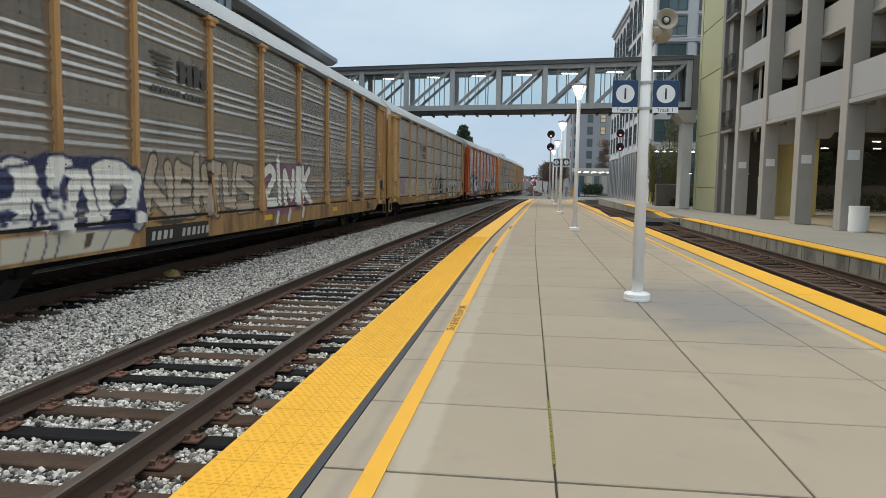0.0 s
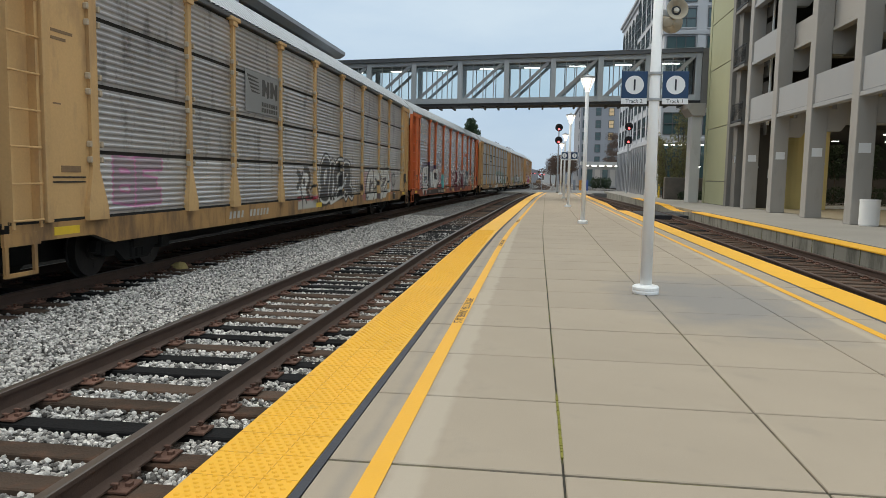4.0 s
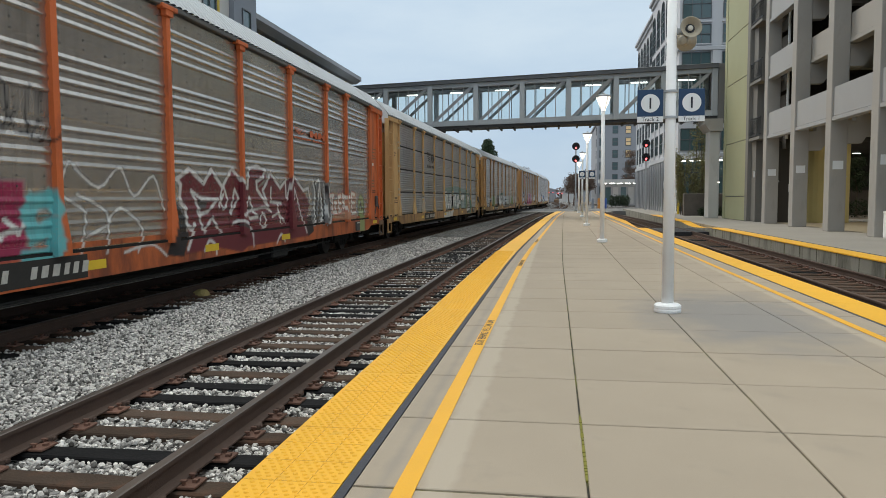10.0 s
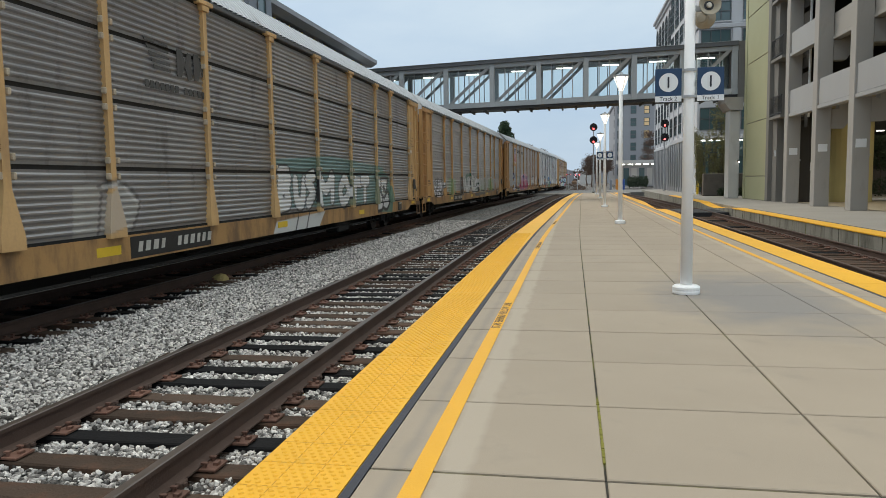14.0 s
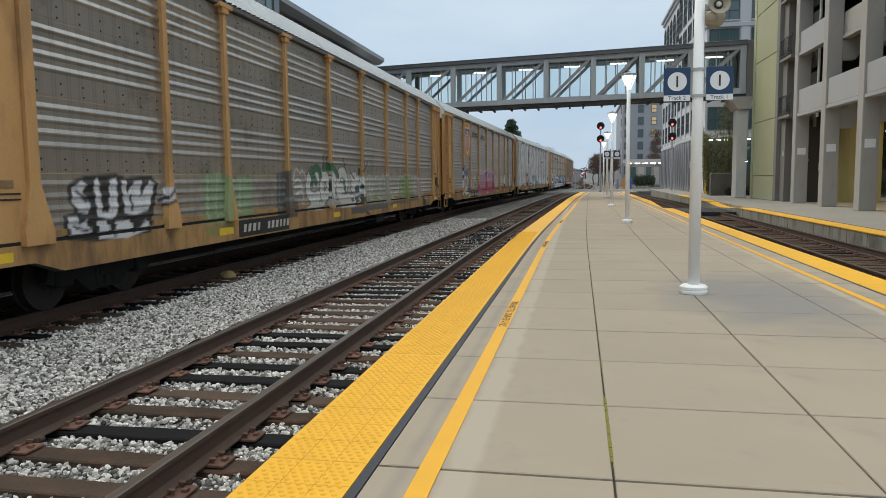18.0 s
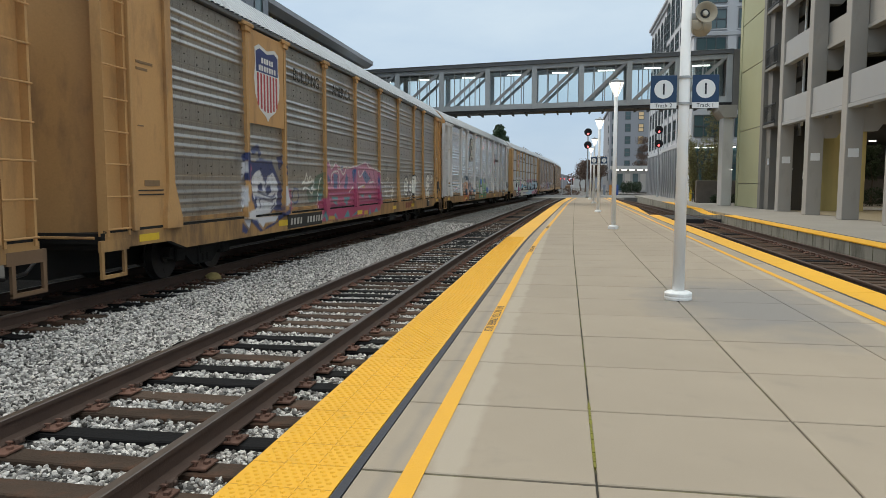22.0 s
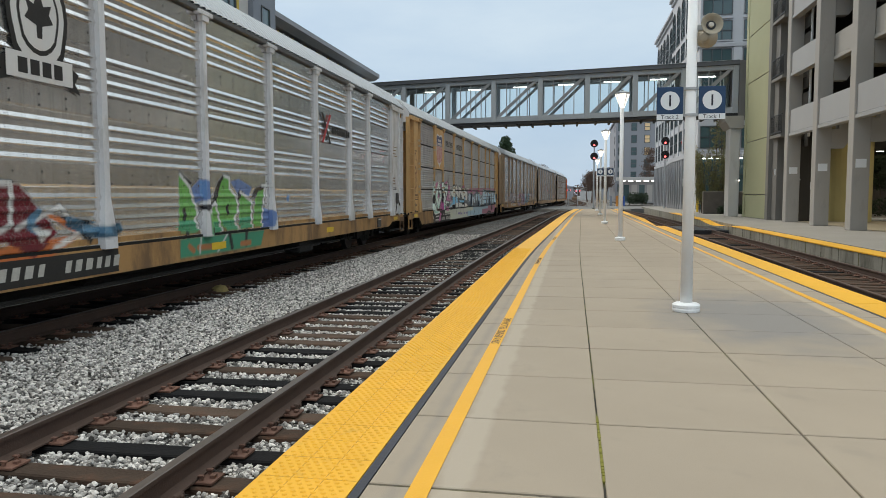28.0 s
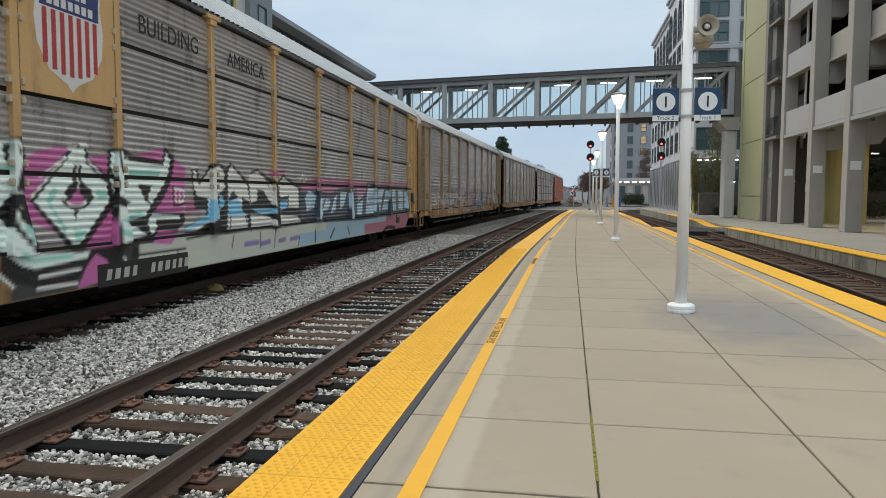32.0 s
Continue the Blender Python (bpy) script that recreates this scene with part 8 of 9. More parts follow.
def build_garage():
    g = thing("parking_garage", "open grey concrete parking garage of several decks", "parking garage", kind="structure")
    bm = bmesh.new()
    extrude(bm, [(GX, 0), (GX + 0.68, 0), (GX + 0.68, 18.4), (GX, 18.4)], "y", 0, 0.62)
    bmesh.ops.bevel(bm, geom=bm.edges[:], offset=0.02, segments=1, affect="EDGES")
    pil = part("pillar", bm, PRECAST, g, "tall grey concrete pillar")
    pil.matrix_basis = pose(0, PILLARS[0], 0)
    for y in PILLARS[1:]:
        share("pillar", pil, g, pose(0, y, 0), "tall grey concrete pillar")
    for i, y in enumerate(PILLARS[1:] + [45.6]):
        bm = bmesh.new()
        box(bm, GX + 0.12, GX + 0.54, y - 0.012, y - 0.002, 2.62, 2.98)
        part("sign_plate", bm, SIGN_WHITE, g, "blank pale plate")
    for a, b in zip(PILLARS, PILLARS[1:]):
        for lv, (z0, z1) in enumerate(LEVELS):
            bm = bmesh.new()
            y0, y1 = a + 0.62, b
            # the lowest row and the far bay stand flush with the pillars, the others are set back
            flush = lv == 0 or b == PILLARS[-1]
            q = 0.0 if flush else 0.60
            if not flush:
                y0, y1 = a + 0.1, b + 0.5
            box(bm, GX + q + 0.10, GX + q + 0.30, y0, y1, z0 + 0.19, z1, bevel=0.012)
            box(bm, GX + q + 0.04, GX + q + 0.40, y0, y1, z0, z0 + 0.165, bevel=0.012)
            box(bm, GX + q + 0.12, GX + q + 0.29, y0, y1, z0 + 0.165, z0 + 0.19)
            part("spandrel", bm, SPANDREL if flush else PRECAST, g, "pale blue-grey spandrel panel" if flush else "grey concrete spandrel panel set back")
        for z0, z1 in LEVELS:
            # deck beam with its stepped haunch behind each pillar
            bm = bmesh.new()
            extrude(bm, [(GX + 0.69, z0 - 0.95), (GX + 1.25, z0 - 0.95), (GX + 1.7, z0 - 0.3), (GX + 17, z0 - 0.3), (GX + 17, z0 + 0.5), (GX + 1.02, z0 + 0.5), (GX + 1.02, z0 - 0.02), (GX + 0.69, z0 - 0.02)], "y", a + 0.05, a + 0.55)
            part("deck_beam", bm, PRECAST, g)
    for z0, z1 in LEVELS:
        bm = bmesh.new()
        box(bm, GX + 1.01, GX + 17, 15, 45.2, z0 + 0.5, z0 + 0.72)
        part("deck", bm, OCHRE_DULL if z0 < 5 else GARAGE_SHADE, g)
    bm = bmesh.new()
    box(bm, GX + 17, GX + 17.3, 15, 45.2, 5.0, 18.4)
    part("back_wall", bm, GARAGE_SHADE, g)
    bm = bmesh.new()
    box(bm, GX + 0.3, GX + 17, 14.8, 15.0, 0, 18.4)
    part("added_end_wall", bm, GARAGE_SHADE, g)
    # wall added to keep the sky out of the upper decks
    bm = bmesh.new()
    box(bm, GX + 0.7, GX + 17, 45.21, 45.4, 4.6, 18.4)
    part("added_end_wall", bm, GARAGE_SHADE, g)
    bm = bmesh.new()
    box(bm, GX, GX + 17.3, 15, 45.2, 18.4, 18.7)
    part("parapet_deck", bm, PRECAST, g)
    bm = bmesh.new()
    box(bm, GX + 0.95, GX + 22, 12, 45.0, 0.004, 0.012)
    part("floor_screed", bm, mat("garage_floor", (0.36, 0.31, 0.22), 0.7, var=0.12, scale=0.6), g)
    # inner columns, the ochre stair core, rows of tube lights
    for y in (24, 28.6, 33.2, 37.9):
        bm = bmesh.new()
        box(bm, GX + 15.0, GX + 15.6, y, y + 0.6, 0.01, 4.6, bevel=0.02)
        part("inner_column", bm, PRECAST, g)
    bm = bmesh.new()
    tube(bm, (GX + 3.75, 44.2, 0.01), (GX + 3.75, 44.2, 4.6), 1.1, 1.1, 24)
    part("stair_core", bm, OCHRE, g, "ochre rounded stair core")
    k = 0
    for x in (9.0, 13.0):
        for y in (33.5, 38, 42):
            for z in (4.42, 7.45):
                bm = bmesh.new()
                box(bm, GX + x - 0.3, GX + x + 0.3, y - 0.03, y + 0.03, z - 0.02, z + 0.02, bevel=0.01)
                part("tube_light", bm, TUBE_GLOW, g, "lit fluorescent tube")
    for nm, x, y, sx, sy, watts in (("garage_light", GX + 8.5, 36.0, 11.0, 14.0, 260.0), ("rear_garage_light", GX + 14.0, 54.0, 18.0, 12.0, 260.0)):
        ld = bpy.data.lights.new(nm, "AREA")
        ld.shape, ld.size, ld.size_y, ld.energy, ld.color = "RECTANGLE", sx, sy, watts, (1.0, 0.88, 0.66)
        lo = new(nm, ld)
        lo.matrix_world = look((x, y, 4.36), (x, y + 0.001, 0.0))
    # white-painted upright pipe in the far bay
    bm = bmesh.new()
    tube(bm, (GX + 0.95, 42.3, 4.6), (GX + 0.95, 42.3, 17.0), 0.07, 0.07, 10)
    part("riser_pipe", bm, WHITE_METAL, g, "white upright pipe")
    bm = bmesh.new()
    box(bm, GX + 5.0, 60, 45.5, 45.75, 0.012, 0.16, bevel=0.02)
    part("kerb", bm, WHITE_METAL, g, "white-painted kerb")
    # hedge and low wall behind the open ground floor
    leaves("hedge", "dark clipped hedge beyond the garage", "hedge", [(15.2 + i * 0.9, 54 + 0.1 * i, 0.6, 0.8, 0.7, 0.7) for i in range(26)], 9000, 0.10, HEDGE, 31)
    bm = bmesh.new()
    box(bm, 16.6, 60, 60.2, 60.7, 0, 1.9)
    tagged(part("boundary_wall", bm, STONE_WALL), "rough grey boundary wall beyond the garage", "wall", kind="structure")
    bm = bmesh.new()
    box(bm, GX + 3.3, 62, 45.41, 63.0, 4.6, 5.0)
    part("rear_deck", bm, GARAGE_SHADE, g)
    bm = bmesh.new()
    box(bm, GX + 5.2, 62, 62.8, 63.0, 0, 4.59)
    part("rear_wall", bm, GARAGE_SHADE, g)
    for x in range(5):
        for y in (48.5, 52.5, 56.5):
            bm = bmesh.new()
            box(bm, GX + 6 + 3.6 * x, GX + 6.5 + 3.6 * x, y - 0.03, y + 0.03, 4.5, 4.55, bevel=0.01)
            part("tube_light", bm, TUBE_GLOW, g, "lit fluorescent tube")
    for k, x in enumerate((17.2, 19.3, 21.8, 24.4, 27.2)):
        tree("screen_tree", "dark leafy shrub tree beyond the garage", (x, 58.0, 0.0), 3.6, 1.0, 0.06, HEDGE, 1500, 0.12, 90 + k, 5, 6)
    # loose things by the garage
    for name, at, r, h in (("trash_can", (GX + 0.42, 28.0), 0.33, 0.95),):
        tc = thing(name, "white cylindrical concrete trash can by a garage pillar", "trash can", pose(at[0], at[1], 0.0))
        bm = bmesh.new()
        lathe(bm, [(r * 0.93, 0.0), (r, 0.05), (r, h - 0.08), (r * 1.03, h - 0.06), (r * 1.03, h), (r * 0.85, h), (r * 0.8, h - 0.25)], (0, 0, 0), 28)
        part("bin", bm, WHITE_METAL, tc, smooth=False)
        bm = bmesh.new()
        lathe(bm, [(r * 0.78, h - 0.28), (r * 0.78, h - 0.24)], (0, 0, 0), 24)
        part("liner", bm, BLACK, tc)
    ds = thing("warning_sign", "white warning sign on a garage wall", "sign")
    bm = bmesh.new()
    box(bm, GX + 1.6, GX + 2.0, 43.94, 43.96, 1.75, 2.2)
    part("panel", bm, SIGN_WHITE, ds)
    for z in (1.85, 1.95, 2.08):
        bm = bmesh.new()
        box(bm, GX + 1.66, GX + 1.94, 43.925, 43.938, z, z + 0.05)
        part("bar", bm, RED_SIGN, ds)
    bm = bmesh.new()
    box(bm, GX + 0.7, GX + 2.3, 43.965, 44.1, 0.01, 4.55)
    tagged(part("partition_wall", bm, GARAGE_SHADE), "grey wall closing the garage bay, darkened for the shade inside", "wall", kind="structure")
    pb = thing("equipment_box", "pale equipment box on a post beside a garage pillar", "box", pose(GX + 1.55, 42.4, 0.01))
    bm = bmesh.new()
    box(bm, -0.16, 0.16, -0.1, 0.1, 0.85, 1.75, bevel=0.02)
    part("cabinet", bm, SIGN_WHITE, pb)
    bm = bmesh.new()
    tube(bm, (0, 0, 0), (0, 0, 0.86), 0.04, 0.04, 8)
    part("post", bm, STEEL, pb)
    for y in (33.15 + 0.8, 42.65 + 0.9):
        dp = thing("downpipe", "grey metal downpipe inside the garage front", "pipe")
        bm = bmesh.new()
        tube(bm, (GX + 0.6, y, 2.6), (GX + 0.6, y, 4.4), 0.06, 0.06, 8)
        tube(bm, (GX + 0.6, y, 2.62), (GX + 0.95, y, 2.3), 0.06, 0.06, 8)
        part("pipe", bm, STEEL, dp)


def build_tower():
    """Sage-green stair tower between garage and bridge, with dark balconies in the gap."""
    t = thing("stair_tower", "sage-green rendered stair tower with grey corner strips", "tower", kind="structure")
    bm = bmesh.new()
    box(bm, GX + 0.05, 14.2, 46.4, 52.9, 0, 22)
    part("core", bm, TOWER_GREY, t)
    seams = [0.0, 1.5, 4.95, 8.82, 11.87, 15.4, 19.0, 22.0]
    for a, b in zip(seams, seams[1:]):
        bm = bmesh.new()
        box(bm, GX - 0.0, GX + 0.049, 47.0, 52.3, a + 0.025, b - 0.025, bevel=0.008)
        part("panel", bm, GREEN, t, "sage-green panel")
    bm = bmesh.new()
    box(bm, GX - 0.03, GX + 0.048, 46.4, 46.97, 0, 22, bevel=0.01)
    part("corner_strip", bm, TOWER_GREY, t)
    bm = bmesh.new()
    box(bm, GX - 0.03, GX + 0.048, 52.33, 52.9, 0, 22, bevel=0.01)
    part("corner_strip", bm, GREEN, t)
    bm = bmesh.new()
    box(bm, GX + 0.2, GX + 1.1, 45.45, 46.38, 0, 22)
    part("side_wall", bm, TOWER_GREY, t)
    for z in (4.75, 8.0, 11.3, 14.4):
        bal = part("balcony", box(bmesh.new(), GX - 0.05, GX + 1.2, 43.9, 46.2, z, z + 0.16), TOWER_GREY, t)
        for k in range(12):
            bm = bmesh.new()
            y = 43.95 + k * 0.2
            tube(bm, (GX, y, z + 0.16), (GX, y, z + 1.25), 0.014, 0.014, 6)
            part("baluster", bm, RAILING, bal)
        for zz in (1.25, 0.28):
            bm = bmesh.new()
            box(bm, GX - 0.025, GX + 0.025, 43.9, 46.2, z + zz - 0.025, z + zz + 0.025)
            part("rail", bm, RAILING, bal)
        # coloured near black for the shade behind the balcony
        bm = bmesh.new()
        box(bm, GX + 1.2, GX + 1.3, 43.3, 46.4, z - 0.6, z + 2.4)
        part("recess_wall", bm, GARAGE_SHADE, t)
    # slotted windows on the tower's far flank
    for i in range(5):
        bm = bmesh.new()
        box(bm, GX + 0.1, GX + 0.8, 52.9, 52.96, 6.2 + i * 3.3, 8.6 + i * 3.3)
        part("slot", bm, GARAGE_SHADE, t)
    wl2 = thing("wall_lamp", "small lit wall lamp on the bridge pier", "lamp", pose(11.0, 53.1, 2.45))
    bm = bmesh.new()
    box(bm, -0.07, 0.07, -0.12, 0.09, 0.06, 0.14, bevel=0.01)
    part("housing", bm, BLACK, wl2)
    bm = bmesh.new()
    box(bm, -0.05, 0.05, -0.10, 0.0, 0.0, 0.058)
    part("lens", bm, TUBE_GLOW, wl2)
    gate = thing("metal_gate", "grey metal gate beside the stair tower", "gate", kind="")
    for x in (11.95, 12.2, 12.45, 12.7):
        bm = bmesh.new()
        box(bm, x - 0.02, x + 0.02, 54.0, 54.05, 0.05, 2.2)
        part("bar", bm, STEEL, gate)
    for z in (0.1, 1.1, 2.15):
        bm = bmesh.new()
        box(bm, 11.92, 12.74, 53.97, 54.08, z, z + 0.06)
        part("rail", bm, STEEL, gate)


# ---------------------------------------------------------------- windows and buildings
def window(parent, at, w, h, arch=False, cols=2, rows=2, lit=False, deep=0.18, fr=0.07):
    """A framed window lying in its own x-z plane, facing -y."""
    bm = bmesh.new()
    if arch:
        n = 10
        pts = [(-w / 2, 0), (w / 2, 0)] + [(w / 2 * math.cos(math.pi * i / n), h - w / 2 + w / 2 * math.sin(math.pi * i / n)) for i in range(n + 1)]
    else:
        pts = [(-w / 2, 0), (w / 2, 0), (w / 2, h), (-w / 2, h)]
    extrude(bm, pts, "y", 0.0, 0.02)
    ob = part("window", bm, PANE_LIT if lit else PANE, parent, "lit window" if lit else "")
    ob.matrix_basis = at
    bm = bmesh.new()
    for i in range(cols + 1):
        x = -w / 2 + w * i / cols
        box(bm, x - fr / 2, x + fr / 2, -0.07, 0.0, 0, h if not arch or 0 < i < cols else h - w / 2)
    for j in range(rows + 1):
        z = (h - (w / 2 if arch else 0)) * j / rows
        box(bm, -w / 2, w / 2, -0.068, -0.002, z - fr / 2, z + fr / 2)
    if arch:
        n = 10
        for i in range(n):
            a0, a1 = math.pi * i / n, math.pi * (i + 1) / n
            c = h - w / 2
            tube(bm, (w / 2 * math.cos(a0), -0.035, c + w / 2 * math.sin(a0)), (w / 2 * math.cos(a1), -0.035, c + w / 2 * math.sin(a1)), fr * 0.6, fr * 0.6, 4)
    f = part("frame", bm, FRAME, ob)
    return ob


def build_white_block():
    """Tall pale office block with arched top windows, beyond the footbridge."""
    b = thing("office_block", "tall pale stucco office block with arched top windows", "building", kind="structure")
    bx, y0, y1, y2, top = 10.6, 68.0, 86.5, 106.0, 22.6
    bm = bmesh.new()
    box(bm, bx, 44, y0, y1, 0, top)
    part("wall", bm, STUCCO, b)
    bm = bmesh.new()
    box(bm, bx + 0.5, 40, y1 + 0.01, y2, 0, top - 0.5)
    part("wall", bm, STUCCO, b)
    for (xa, ya, yb, z) in ((bx, y0 - 0.35, y1, top), (bx + 0.5, y1 + 0.02, y2 + 0.2, top - 0.5)):
        bm = bmesh.new()
        box(bm, xa - 0.45, 44.3, ya, yb, z + 0.001, z + 0.35, bevel=0.04)
        box(bm, xa - 0.22, 44.1, ya + 0.1, yb - 0.05, z - 0.35, z, bevel=0.03)
        part("cornice", bm, STUCCO_D, b)
    for z in (5.0, 14.3):
        bm = bmesh.new()
        box(bm, bx - 0.16, bx + 0.001, y0 - 0.2, y1, z, z + 0.45, bevel=0.03)
        part("band", bm, STUCCO_D, b)
        bm = bmesh.new()
        box(bm, bx - 0.18, 44, y0 - 0.18, y0 - 0.001, z, z + 0.35, bevel=0.03)
        part("band", bm, STUCCO_D, b)
        bm = bmesh.new()
        box(bm, bx + 0.3, bx + 0.499, y1 + 0.02, y2, z, z + 0.35, bevel=0.03)
        part("band", bm, STUCCO_D, b)
    # side towards the tracks (faces -x)
    for q in range(5):
        y = 71.4 + q * 3.4
        for z, h in ((5.9, 2.0), (8.7, 2.0), (11.6, 2.0), (14.9, 1.7)):
            window(b, pose(bx - 0.005, y, z, 0, 0, -90), 2.2, h, cols=2, rows=2)
        window(b, pose(bx - 0.005, y, 17.2, 0, 0, -90), 2.3, 4.0, arch=True, cols=2, rows=3)
        bm = bmesh.new()
        box(bm, bx - 0.10, bx - 0.002, y + 1.35, y + 2.05, 5.46, 14.29, bevel=0.02)
        part("pilaster", bm, STUCCO_D if q % 2 else STUCCO, b)
        bm = bmesh.new()
        box(bm, bx - 0.08, bx - 0.002, y - 1.70, y + 1.69, 0, 4.99)
        part("plinth", bm, PLINTH, b, "darker grey ground floor")
        for o in (-0.85, 0.85):
            bm = bmesh.new()
            box(bm, bx - 0.10, bx - 0.081, y + o - 0.48, y + o + 0.48, 0.5, 4.4)
            part("window", bm, DARK_PANE, b)
            bm = bmesh.new()
            box(bm, bx - 0.16, bx - 0.081, y + o + 0.62, y + o + 1.05, 0, 4.98, bevel=0.02)
            part("pilaster", bm, PLINTH, b)
    for q in range(6):
        y = 88.4 + q * 3.2
        for z, h in ((5.9, 2.0), (8.7, 2.0), (11.6, 2.0), (14.9, 1.7)):
            window(b, pose(bx + 0.495, y, z, 0, 0, -90), 2.0, h, cols=2, rows=2)
        window(b, pose(bx + 0.495, y, 17.2, 0, 0, -90), 2.1, 3.9, arch=True, cols=2, rows=3)
        bm = bmesh.new()
        box(bm, bx + 0.40, bx + 0.498, y + 1.2, y + 1.9, 5.46, 14.29, bevel=0.02)
        part("pilaster", bm, STUCCO_D if q % 2 else STUCCO, b)
        bm = bmesh.new()
        box(bm, bx + 0.42, bx + 0.498, y - 1.60, y + 1.59, 0, 4.99)
        part("plinth", bm, PLINTH, b, "darker grey ground floor")
        for o in (-0.8, 0.8):
            bm = bmesh.new()
            box(bm, bx + 0.40, bx + 0.419, y + o - 0.45, y + o + 0.45, 0.5, 4.4)
            part("window", bm, DARK_PANE, b)
            bm = bmesh.new()
            box(bm, bx + 0.34, bx + 0.419, y + o + 0.6, y + o + 1.0, 0, 4.98, bevel=0.02)
            part("pilaster", bm, PLINTH, b)
    # end towards the camera
    for q in range(4):
        x = 12.03 + q * 3.42
        window(b, pose(x, y0 - 0.005, 17.1), 2.4, 2.45, arch=True, cols=3, rows=1)
        window(b, pose(x, y0 - 0.005, 14.9), 2.4, 1.65, cols=3, rows=2)
        window(b, pose(x, y0 - 0.005, 13.1), 2.4, 1.05, cols=3, rows=1)
        for z, h in ((10.6, 1.6), (8.4, 1.6), (5.6, 1.9)):
            window(b, pose(x, y0 - 0.005, z), 2.4, h, cols=3, rows=2)
        window(b, pose(x, y0 - 0.005, 0.2), 2.9, 4.6, cols=4, rows=3, fr=0.05)
        bm = bmesh.new()
        box(bm, x + 1.36, x + 2.06, y0 - 0.14, y0 - 0.002, 5.4, 14.28, bevel=0.02)
        part("pilaster", bm, STUCCO, b)
        for z in (16.7, 14.78):
            bm = bmesh.new()
            box(bm, x - 1.3, x + 1.3, y0 - 0.12, y0 - 0.003, z, z + 0.12, bevel=0.02)
            part("sill", bm, STUCCO_D, b)
    for k in range(7):
        bm = bmesh.new()
        box(bm, 10.9 + 0.62 * k, 11.25 + 0.62 * k, y0 - 0.3, y0 - 0.22, 4.62, 4.72)
        part("eave_light", bm, TUBE_GLOW, b, "small lit lamp under the band")
    # planter before it
    bm = bmesh.new()
    box(bm, 9.9, 16.5, 60.2, 60.8, 0, 1.75, bevel=0.05)
    tagged(part("planter_wall", bm, STONE_WALL), "low dark stone planter wall", "planter", kind="structure")
    leaves("shrub", "low dark shrub before the stone planter", "shrub", [(11.2 + 0.45 * i, 59.5, 0.35, 0.4, 0.4, 0.35) for i in range(5)], 2600, 0.07, HEDGE, 37)


def build_far_right():
    g = thing("apartment_building", "distant plain grey apartment building with a few lit windows", "building", kind="structure")
    bm = bmesh.new()
    box(bm, 9.3, 24, 172, 200, 0, 18.2)
    part("wall", bm, FAR_GREY, g)
    bm = bmesh.new()
    box(bm, 9.0, 24.3, 171.7, 200.3, 18.2, 18.7)
    part("parapet", bm, FAR_GREY, g)
    for r in range(6):
        for q in range(3):
            window(g, pose(10.4 + q * 2.9, 171.99, 2.2 + r * 2.75), 1.15, 1.7, cols=1, rows=2, lit=q == 2 and r in (3, 4, 5), fr=0.12)
        window(g, pose(9.295, 176, 2.2 + r * 2.75, 0, 0, -90), 1.3, 1.7, cols=1, rows=2, fr=0.12)
    s = thing("shop_row", "low shops with a brightly lit canopy and coloured panels", "shop", kind="structure")
    bm = bmesh.new()
    box(bm, 8.2, 15.5, 131, 140, 0, 4.2)
    part("wall", bm, SPANDREL, s)
    bm = bmesh.new()
    box(bm, 7.2, 15.5, 128.5, 131, 3.9, 4.5)
    part("canopy", bm, CREAM, s, "pale canopy")
    for k in range(5):
        bm = bmesh.new()
        box(bm, 7.8 + 1.3 * k, 8.6 + 1.3 * k, 129.0, 129.4, 3.72, 3.88)
        part("canopy_light", bm, TUBE_GLOW, s, "lit canopy lamp")
        bm = bmesh.new()
        box(bm, 8.5 + 1.3 * k, 9.4 + 1.3 * k, 130.9, 130.99, 0.3, 3.2)
        part("shop_window", bm, CREAM if k % 2 else PANE, s)
    for x, mt in ((5.9, SLATE), (6.9, ORANGE_P), (8.0, BLUE_SIGN)):
        bm = bmesh.new()
        box(bm, x, x + 0.4, 126, 126.3, -0.72, 1.3, bevel=0.05)
        tagged(part("kiosk", bm, mt), "small coloured kiosk by the shops", "kiosk")
    leaves("hedge", "low dark hedge by the far street", "hedge", [(8.6 + 0.6 * i, 118, 0.9, 0.5, 0.6, 0.9) for i in range(5)], 1600, 0.16, HEDGE, 33)


